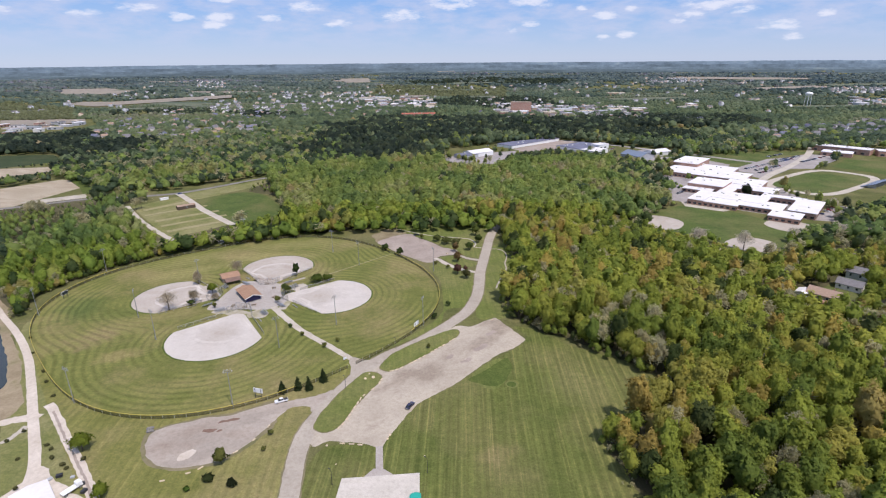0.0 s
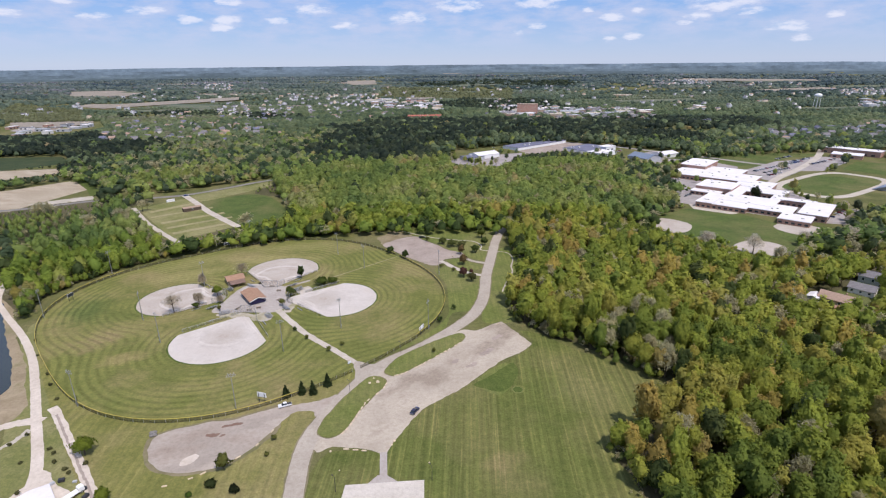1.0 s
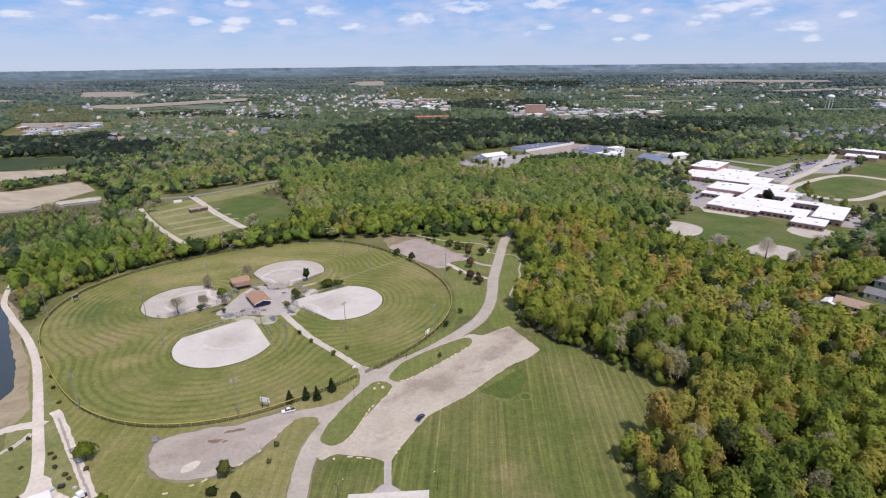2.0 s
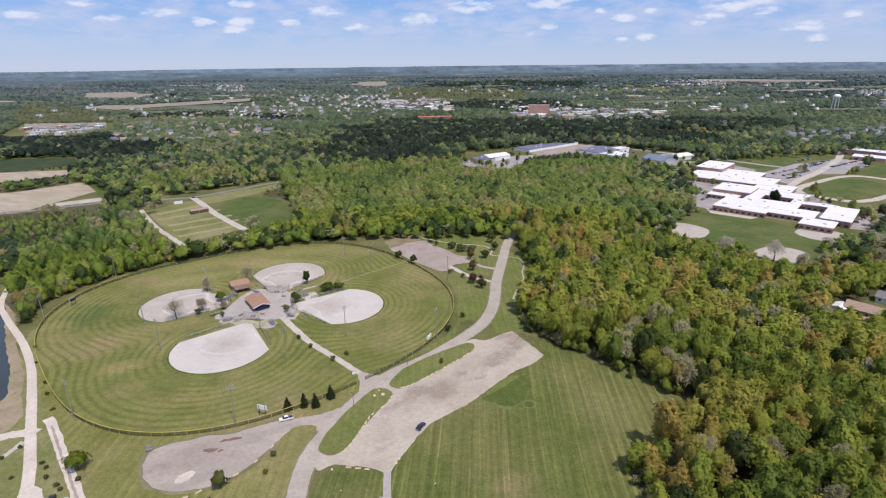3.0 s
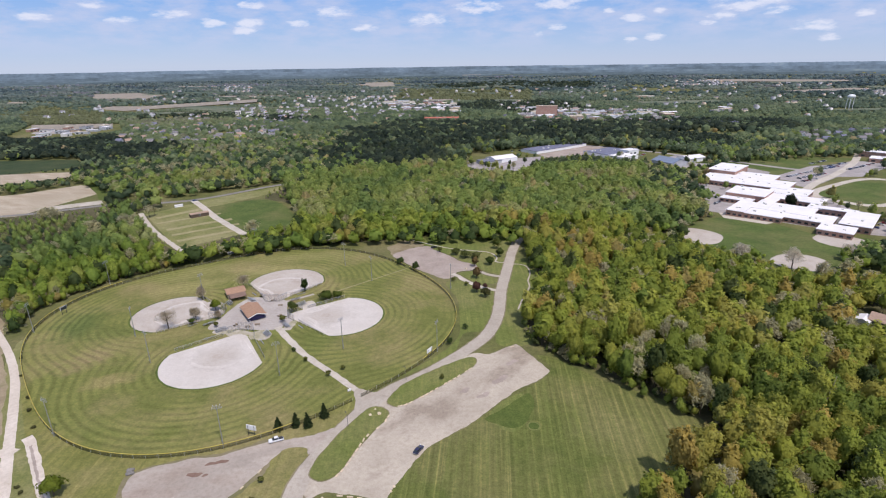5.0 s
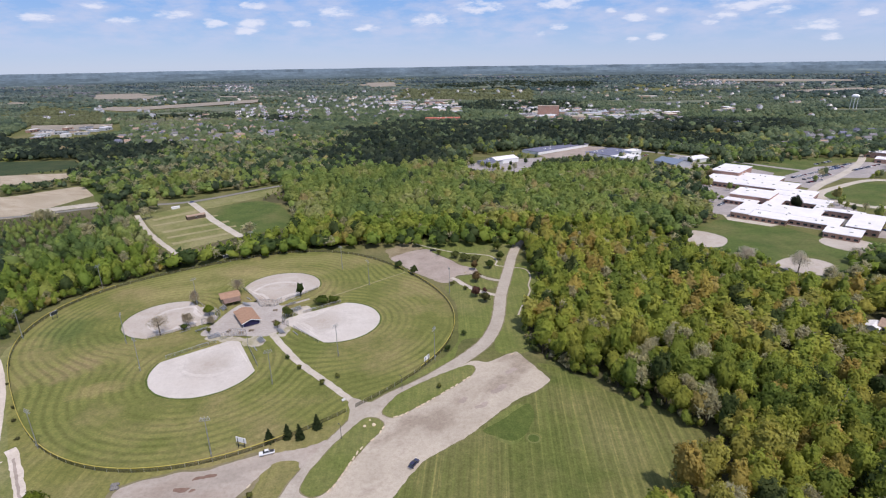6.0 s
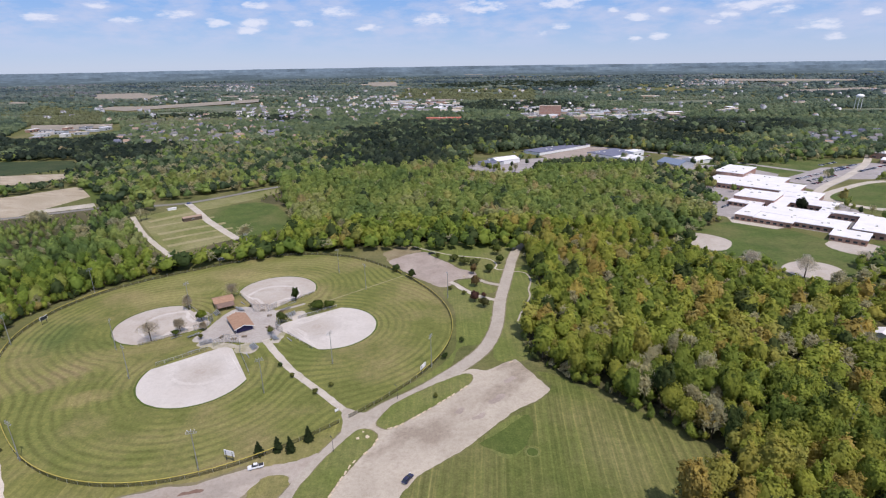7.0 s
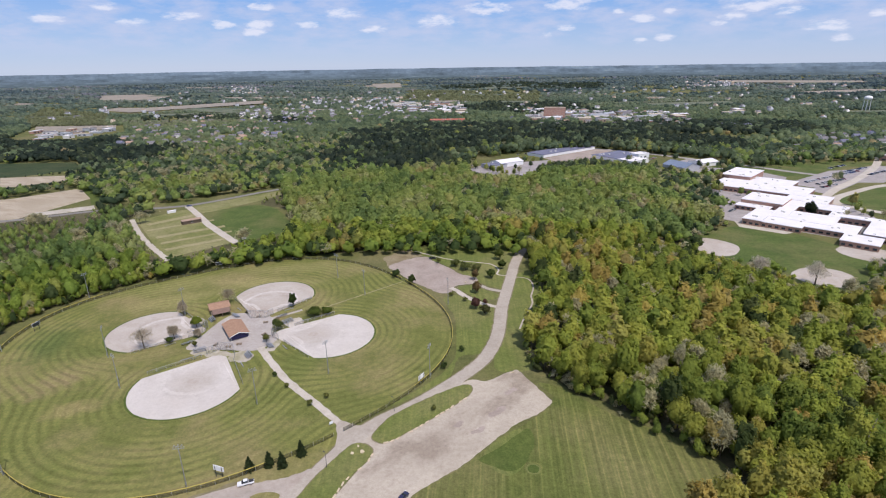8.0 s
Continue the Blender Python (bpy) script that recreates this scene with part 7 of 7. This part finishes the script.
def car(m, colour, label, kind="car", rims=True):
    root = thing(kind, m, label, "pickup truck" if kind == "pickup_truck" else "car", "parked vehicles")
    if kind == "pickup_truck":
        body = profile(bmesh.new(), [(-2.85, 0.5), (-2.85, 1.05), (-0.75, 1.08), (2.7, 1.05), (2.9, 0.85), (2.9, 0.45)], 1.95, 0.08)
        cabin = profile(bmesh.new(), [(-0.85, 1.05), (-0.75, 1.78), (0.75, 1.8), (1.45, 1.05)], 1.8, 0.22)
        axle = (-1.85, 1.9)
        bed = True
    else:
        body = profile(bmesh.new(), [(-2.3, 0.4), (-2.32, 0.85), (-1.9, 0.98), (1.0, 0.95), (2.15, 0.78), (2.3, 0.6), (2.28, 0.38)], 1.8, 0.1)
        cabin = profile(bmesh.new(), [(-2.05, 0.95), (-1.5, 1.42), (-0.1, 1.48), (1.05, 0.94)], 1.68, 0.26)
        axle = (-1.4, 1.4)
        bed = False
    bmesh.ops.bevel(body, geom=list(body.edges), offset=0.06, segments=2, affect="EDGES")
    part("body", body, colour, root)
    cab = part("cabin", cabin, M["glass"], root, "dark glazed cabin")
    x0, x1, z = (-0.72, 0.72, 1.8) if bed else (-1.45, -0.1, 1.46)
    part("roof_panel", box(bmesh.new(), (x0 + x1) / 2, 0, z - 0.03, x1 - x0, 1.3, 0.06, bevel=0.02), colour, cab)
    if bed:
        part("load_bed", box(bmesh.new(), -1.85, 0, 1.0, 1.8, 1.55, 0.1), M["dark_metal"], root, "dark open load bed")
    for s in (-1, 1):
        for x in axle:
            wheel(root, x, s * 0.8)
        part("headlight", box(bmesh.new(), axle[1] + 0.85, s * 0.65, 0.68, 0.12, 0.35, 0.16), M["white"], root)
    part("bumper", box(bmesh.new(), -axle[1] - 0.95, 0, 0.45, 0.12, 1.6, 0.22, bevel=0.03), M["steel"], root)
    return root


PAINTS = {n: paint(n + "_paint", c) for n, c in (("white", (0.75, 0.75, 0.76)), ("navy", (0.02, 0.02, 0.06)), ("silver", (0.4, 0.41, 0.43)), ("black", (0.02, 0.02, 0.022)), ("red", (0.3, 0.02, 0.02)), ("blue", (0.03, 0.06, 0.2)))}
car(pose(-66.9, 166.1, 0.05, 0, 0, 204), PAINTS["white"], "white pickup truck parked at the gravel lot", "pickup_truck").scale = (0.88, 0.9, 0.92)
car(pose(-16.9, 162.9, 0.05, 0, 0, 62), PAINTS["navy"], "dark navy car parked on the worn lot")
car(pose(-25.5, 370.5, 0.05, 0, 0, 15), PAINTS["black"], "black car at the edge of the upper lot")
car(pose(-268.5, 507, 0.05, 0, 0, 40), PAINTS["blue"], "dark blue car on the dirt track")
protos = [(car(pose(0, 0, 0), PAINTS[n], n + " car in a school parking row"), n) for n in ("white", "silver", "black", "red", "blue", "navy")]
cr = np.random.default_rng(44)
ROWS_OF_CARS = [((236, 560), (246, 572), 4, 50), ((221, 494), (231, 503), 4, 50), ((350, 612), (384, 636), 9, 125), ((356, 602), (398, 628), 11, 125), ((352, 588), (372, 600), 5, 125), ((392, 640), (440, 672), 13, 125), ((404, 655), (466, 696), 15, 125), ((440, 652), (490, 686), 12, 125),
                ((300, 412), (334, 440), 8, 125), ((420, 690), (452, 712), 8, 125), ((60, 800), (90, 815), 6, 120), ((105, 838), (150, 858), 8, 120), ((90, 706), (130, 712), 6, 100), ((222, 738), (242, 770), 6, 20)]
for a, b, n, turn in ROWS_OF_CARS:
    for i in range(n):
        if cr.uniform() < 0.2:
            continue
        t = i / max(1, n - 1)
        x, y = a[0] + (b[0] - a[0]) * t, a[1] + (b[1] - a[1]) * t
        copy_thing(protos[cr.choice(6, p=[0.28, 0.24, 0.18, 0.08, 0.12, 0.1])][0], pose(x, y, 0.06, 0, 0, turn + cr.choice([0, 180])))
for p, n in protos:
    discard(p)


# ---- stones and wheel stops along the lots ----
def wheel_stop(x, y, rz):
    root = thing("wheel_stop", pose(x, y, 0.04, 0, 0, rz + rng.normal(0, 5)), "pale concrete wheel stop at the lot edge", "wheel stop", "wheel stops along the lots")
    bm = box(bmesh.new(), 0, 0, 0, rng.uniform(1.4, 2.0), 0.55, 0.34, bevel=0.09)
    for v in bm.verts:
        v.co += Vector((noise.noise(v.co * 2 + Vector((x, y, 0))), noise.noise(v.co * 2 + Vector((y, x, 3))), 0)) * 0.08
    part("block", bm, M["rock"], root)


def along(pts, gap, skip=0.15):
    line = spline(pts, 0.5)
    run = 0.0
    for a, b in zip(line, line[1:]):
        run += (b - a).length
        if run > gap:
            run = 0.0
            if rng.uniform() > skip:
                wheel_stop(b.x, b.y, math.degrees(math.atan2((b - a).y, (b - a).x)))


along([(-29.3, 183.5), (-31, 176.7), (-33.5, 173), (-36, 169), (-37.5, 164), (-38.6, 159.6), (-40.2, 154), (-42, 150)], 2.2)
along([(2.2, 216), (-5.4, 207.3), (-13, 199), (-20, 191.8), (-24.5, 188), (-28, 186.8)], 2.2)
along([(-45, 142.6), (-42.3, 142.6), (-36.3, 142), (-31, 141.4)], 2.8)
along([(-99.5, 128), (-96, 125.2), (-93, 125.2), (-88, 127.5), (-85, 129.2), (-82, 131.6), (-78, 134.5), (-72, 141), (-69, 147), (-67, 152), (-65, 158), (-61, 161)], 3.6, 0.3)
along([(5, 225), (14, 229.5), (22, 235)], 3.0, 0.4)
for x, y, r in ((-36.6, 181.4, 0.6), (-33.4, 182.2, 0.75), (-35.4, 185, 0.4), (-44.1, 141.2, 0.4), (-39.2, 132.4, 0.25), (-10.4, 136.1, 0.25), (-22.9, 146.5, 0.5), (-23.6, 144.5, 0.4), (-2.5, 330.5, 0.6), (4.6, 303, 0.8)):
    root = thing("boulder", pose(x, y, 0.1, 0, 0, rng.uniform(0, 360)), "pale rounded boulder set in the grass", "boulder", "boulders by the lots")
    bm = bmesh.new()
    bmesh.ops.create_icosphere(bm, subdivisions=2, radius=r)
    for v in bm.verts:
        v.co *= 1 + 0.3 * noise.noise(v.co * 1.3 + Vector((x, y, 0)))
        v.co.z = max(-0.2, v.co.z * 0.75 + r * 0.3)
    part("stone", bm, M["rock"], root)


# ---- lamps, signs, yard ----
def lamp_post(x, y, h=6.0):
    root = thing("lamp_post", pose(x, y, 0, 0, 0, 135), "slim dark lamp post beside the lot", "lamp post", "lamp posts")
    part("post", rod(bmesh.new(), (0, 0, 0), (0, 0, h), 0.09, 0.06, 8), M["dark_metal"], root)
    part("arm", box(bmesh.new(), 0.5, 0, h - 0.1, 1.1, 0.07, 0.07), M["dark_metal"], root)
    part("lamp_head", box(bmesh.new(), 1.0, 0, h - 0.18, 0.7, 0.35, 0.14, bevel=0.03), M["dark_metal"], root)


for x, y in ((-38.6, 123.5), (-9.2, 128.5), (-43.5, 174.5), (-26, 205)):
    lamp_post(x, y)
sign = thing("notice_board", pose(-47.6, 195.6, 0, 0, 0, 40), "small white notice board at the end of the walk", "notice board")
part("panel", box(bmesh.new(), 0, 0, 0.7, 1.5, 0.12, 1.1, bevel=0.02), M["white"], sign)
for sx in (-0.6, 0.6):
    part("post", box(bmesh.new(), sx, 0.1, 0, 0.12, 0.12, 1.9), M["wood"], sign)
tarp = thing("canvas_cover", pose(-12.5, 118.3, 0.06, 0, 0, 10), "teal canvas cover lying over a frame on the slab", "cover")
bm = bmesh.new()
prism(bm, [(-1.8, -1.6), (1.6, -1.8), (1.9, 1.2), (0.4, 1.9), (-1.6, 1.4)], 0.0, 0.7)
bmesh.ops.bevel(bm, geom=list(bm.edges), offset=0.25, segments=2, affect="EDGES")
part("canvas", bm, M["teal"], tarp)
heap = thing("debris_pile", pose(-108.9, 149.7, 0), "grey pile of dumped rubble and brush", "debris pile")
for i in range(7):
    bm = bmesh.new()
    bmesh.ops.create_icosphere(bm, subdivisions=1, radius=rng.uniform(0.5, 1.0))
    for v in bm.verts:
        v.co += Vector((0.25 * noise.noise(v.co * 3 + Vector((i, 0, 0))), 0, 0))
        v.co.z = max(-0.1, v.co.z * 0.8)
    q = part("lump", bm, M["dark_asphalt"], heap)
    q.matrix_basis = pose(rng.normal(0, 0.9), rng.normal(0, 0.9), 0.25)
gable_house("white_shed", pose(-124.8, 114.6, 0, 0, 0, -44), 13, 9, 3.2, 8, M["white"], M["white_roof"], "white metal shed in the gravel yard", "shed", "", 0.4)
truck = thing("box_truck", pose(-118.6, 121.2, 0.04, 0, 0, 62), "white flat truck in the gravel yard", "truck")
part("bed", box(bmesh.new(), -0.6, 0, 0.8, 4.2, 2.1, 0.35, bevel=0.04), M["white"], truck)
part("cab", box(bmesh.new(), 2.4, 0, 0.5, 1.6, 2.0, 1.7, bevel=0.15), M["white"], truck)
part("windscreen", box(bmesh.new(), 3.15, 0, 1.35, 0.14, 1.7, 0.6), M["glass"], truck)
for sx in (-1.9, 2.2):
    for sy in (-0.95, 0.95):
        wheel(truck, sx, sy, 0.45)
for x, y, r in ((-126.5, 127.4, 0.9), (-128.6, 126, 0.7), (-122, 127, 0.6), (-117, 124, 0.8), (-114.5, 121, 0.9)):
    crate = thing("crate", pose(x, y, 0.03, 0, 0, rng.uniform(0, 90)), "dark crate standing in the gravel yard", "crate", "crates in the yard")
    part("box", box(bmesh.new(), 0, 0, 0, r * 2, r * 1.4, r, bevel=0.05), M["dark_metal" if r > 0.7 else "siding_grey"], crate)

# allotment shed and cold boxes
gable_house("garden_shed", pose(-237, 452.5, 0, 0, 0, 42), 15, 5.0, 3.0, 18, M["bark"], M["brown_roof"], "long brown wooden shed in the allotment", "shed", "", 0.3, 1)
gable_house("garden_shed", pose(-273, 485, 0, 0, 0, 42), 7, 2.6, 1.8, 14, M["white"], M["white_roof"], "low white cold frame in the allotment", "cold frame", "", 0.2)

# ---- houses at the east side of the wood ----
gable_house("house", pose(203, 256.5, 0, 0, 0, -48), 15.5, 10, 3.4, 24, M["tan_brick"], M["brown_roof"], "single-storey house with a brown shingle roof beside the wood", "house", "houses east of the wood", 0.6, 4, None, False, True)
gable_house("garage", pose(193.5, 261, 0, 0, 0, 42), 8, 5.5, 2.6, 20, M["siding_grey"], M["white_roof"], "grey garage with a pale tarpaulined roof", "garage", "", 0.4, 1)
gable_house("porch_roof", pose(197, 246, 0, 0, 0, -48), 12, 4, 2.3, 12, M["siding_tan"], M["tan_roof"], "low tan lean-to beside the house", "lean-to", "", 0.3, 1)
gable_house("house", pose(226, 270, 0, 0, 0, -48), 12, 9, 3.2, 26, M["siding"], M["grey_roof"], "white house with a grey roof", "house", "houses east of the wood", 0.5, 3)
gable_house("house", pose(243, 284, 0, 0, 0, -48), 14, 9, 4.2, 28, M["siding_grey"], M["grey_roof"], "dark grey house with a grey roof", "house", "houses east of the wood", 0.5, 3)
sheet("house_yard", HOUSE_GAP, 0.034, M["school_lawn"], "green yard round the houses", "lawn", 1.0, 3.0)
sheet("gravel_drive", [(222, 246), (232, 256), (242, 262), (250, 250), (236, 234), (222, 234)], 0.04, M["lot"], "grey gravel drive behind the houses", "drive", 0.8)

# fallen bare trunk leaning in the wood
snag = thing("dead_tree", pose(126.7, 184.9, 0, 0, 0, -20), "bleached dead trunk leaning out of the wood", "dead tree")
part("trunk", rod(bmesh.new(), (0, 0, 0), (1.5, -2, 19), 0.32, 0.12, 7), M["pale_bark"], snag)
for z, dx, dy in ((12, 1.8, 0.6), (14.5, -1.4, 1.2), (17, 1.2, -1.4)):
    part("limb", rod(bmesh.new(), (1.5 * z / 19, -2 * z / 19, z), (1.5 * z / 19 + dx, -2 * z / 19 + dy, z + 1.8), 0.1, 0.03, 5), M["pale_bark"], snag)

# ---- trees of school and town lots ----
tr = np.random.default_rng(52)
SCHOOL_TREES = [sch(u, v) for u, v in ((-30, 100), (-24, 104), (-72, 190), (60, 112), (54, 122), (58, 64), (97, 64), (102, 60), (108, 30), (112, 16), (60, 100), (66, 92), (72, 84), (80, 78), (90, 70), (-50, 105), (-80, 160), (110, 70), (118, 78))]
SCHOOL_TREES += [(262, 660), (268, 650), (290, 672), (256, 640), (300, 700), (320, 715), (340, 735), (352, 720), (380, 715), (400, 735), (430, 735), (330, 755), (300, 765), (350, 770), (360, 395), (368, 418), (345, 398), (380, 440), (330, 380), (318, 368), (308, 390), (340, 420), (395, 455), (412, 470), (430, 482), (100, 690), (92, 700), (70, 706), (118, 712), (140, 715), (50, 690), (60, 745), (262, 750), (255, 770)]
SCHOOL_TREES += [(330 + 9 * i + tr.normal(0, 3), 742 - 9 * i + tr.normal(0, 3)) for i in range(5)]
sr = np.random.default_rng(19)
for a, b, n in (((-4, 700), (44, 650), 9), ((44, 650), (120, 690), 12), ((120, 690), (205, 700), 12), ((205, 700), (240, 650), 8), ((60, 740), (90, 745), 4), ((150, 722), (230, 735), 7), ((270, 690), (330, 720), 8), ((330, 690), (470, 732), 12), ((425, 600), (505, 680), 9), ((236, 560), (262, 625), 7), ((335, 560), (400, 640), 5), ((20, 780), (150, 870), 16), ((200, 850), (275, 790), 10)):
    for i in range(n):
        t = sr.uniform()
        SCHOOL_TREES.append((a[0] + (b[0] - a[0]) * t + sr.normal(0, 3), a[1] + (b[1] - a[1]) * t + sr.normal(0, 3)))
wood("shade_trees", [p[0] for p in SCHOOL_TREES], [p[1] for p in SCHOOL_TREES], front_full, mid_bare, 0.12, 0.35, 0.1, 0.5, 0.95, "shade trees among the school and store lots")
for x, y, h, r in ((175, 348, 13, 7.0), (199, 333, 15, 7.5), (243, 349, 12, 6.0), (285, 362, 11, 4.8), (300, 352, 11, 5), (312, 364, 10, 4.6), (310, 401, 9, 4.5), (321, 401, 10, 5.0), (346, 422, 9, 4.5), (290, 373, 9, 4.5), (334, 441, 9, 4.2), (300, 380, 8, 4.0)):
    park_tree(x, y, h, r, (0.62, 0.57, 0.49), "bare grey tree before the school field", 320, 9, 0.45, 0.15, True)

# ---- town centre blocks ----
tb = np.random.default_rng(61)
for x, y, kind in SITES:
    if kind == "house":
        continue
    far = y > 1240 and x > -700
    w = ("brick", "white" if far else "siding_grey", "siding", "siding_grey", "tan_brick")[tb.integers(5)]
    r = ("white_roof", "grey_roof", "siding_grey", "siding_tan")[tb.integers(4)]
    size = (tb.uniform(20, 42), tb.uniform(14, 24), tb.uniform(5, 9)) if far else (tb.uniform(14, 28), tb.uniform(9, 16), tb.uniform(4, 6))
    shed("town_block", x, y, *size, tb.choice([0, 12, 90]), M[w], M[r], "low %s commercial block in the town" % ("brick" if "brick" in w else "pale"), "commercial block", 1)
for x, y, a, b in ((250, 1330, 190, 60), (-140, 1600, 120, 110), (-850, 1080, 50, 24), (490, 1135, 60, 32), (-470, 960, 60, 25), (1120, 1440, 70, 90)):
    sheet("town_yard", [(x + a * math.cos(t * 0.7), y + b * math.sin(t * 0.7)) for t in range(9)], 0.08, M["town_paving"], "pale paved yards of the town", "pavement", 6.0, 12.0)

# ---- the many small houses of the outer town ----
fr = np.random.default_rng(88)
hv, hf, hs, hk = [], [], [], 0
for _, x, y in HOUSES[240:]:
    L, W, h, t = fr.uniform(9, 15), fr.uniform(7, 10), fr.uniform(5, 8), fr.choice([0.1, 1.67]) + fr.normal(0, 0.1)
    base = np.array([(sx * L / 2, sy * W / 2, z) for z in (0, h) for sx, sy in ((-1, -1), (1, -1), (1, 1), (-1, 1))] + [(-L / 2, 0, h + W * 0.36), (L / 2, 0, h + W * 0.36)])
    v = np.stack([base[:, 0] * math.cos(t) - base[:, 1] * math.sin(t) + x, base[:, 0] * math.sin(t) + base[:, 1] * math.cos(t) + y, base[:, 2] + float(rise(x, y))], 1)
    f = [(0, 1, 5), (0, 5, 4), (1, 2, 6), (1, 6, 5), (2, 3, 7), (2, 7, 6), (3, 0, 4), (3, 4, 7), (4, 8, 7), (5, 6, 9), (4, 5, 9), (4, 9, 8), (6, 7, 8), (6, 8, 9)]
    hv.append(v)
    hf.append(np.array(f) + hk)
    hs += [int(fr.choice([4, 4, 1, 4, 0, 4]))] * 10 + [int(fr.choice([2, 2, 2, 3]))] * 4
    hk += 10
tagged(new("outer_town_houses", tri_mesh("outer_town_houses", np.vstack(hv), np.vstack(hf), [M["siding"], M["siding_tan"], M["grey_roof"], M["brown_roof"], M["siding_grey"]], hs)), "countless small pale houses of the outer town among trees", "houses", "", "stuff")

# ---- last hills on the horizon: a backdrop that glows in place of haze ----
def ridge(r0, top, r1, seed, glow):
    k = Nodes("hazed_hills", 1.0, 0, 0.0)
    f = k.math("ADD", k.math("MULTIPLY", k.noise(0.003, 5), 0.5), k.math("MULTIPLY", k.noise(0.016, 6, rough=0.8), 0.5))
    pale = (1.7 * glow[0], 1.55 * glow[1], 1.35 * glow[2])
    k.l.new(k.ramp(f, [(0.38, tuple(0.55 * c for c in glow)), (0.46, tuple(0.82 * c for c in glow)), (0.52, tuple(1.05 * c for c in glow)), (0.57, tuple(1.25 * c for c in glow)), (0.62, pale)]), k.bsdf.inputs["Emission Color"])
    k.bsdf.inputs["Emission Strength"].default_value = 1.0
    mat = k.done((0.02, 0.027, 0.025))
    foot = float(rise(r0, 0)) - 4
    bm, prev = bmesh.new(), None
    for i in range(-360, 361):
        a = radians(90 + i * 0.15)
        z = top + 5.0 * noise.noise((i * 0.012, seed, 0)) + 2.2 * noise.noise((i * 0.11, seed + 3.1, 0)) + 2.4 * noise.noise((i * 0.7, seed + 7.7, 0))
        row = [bm.verts.new((r * math.cos(a), r * math.sin(a), q)) for r, q in ((r0, foot), (r0 + 12, foot + 0.75 * (z - foot)), (r0 + 30, z), (r0 + 70, z - 3), (r1 + 20, float(rise(r1, 0)) + 3))]
        if prev:
            for p, q, u, v in zip(prev, prev[1:], row, row[1:]):
                bm.faces.new((p, q, v, u))
        prev = row
    bmesh.ops.recalc_face_normals(bm, faces=bm.faces)
    tagged(part("backdrop", bm, mat), "wooded hills towards the horizon, haze put in as glow", "hills", "", "structure")


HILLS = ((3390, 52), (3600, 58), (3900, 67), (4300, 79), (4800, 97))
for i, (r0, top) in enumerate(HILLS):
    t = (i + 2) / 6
    # each ridge emits a paler, bluer tone to stand in for haze
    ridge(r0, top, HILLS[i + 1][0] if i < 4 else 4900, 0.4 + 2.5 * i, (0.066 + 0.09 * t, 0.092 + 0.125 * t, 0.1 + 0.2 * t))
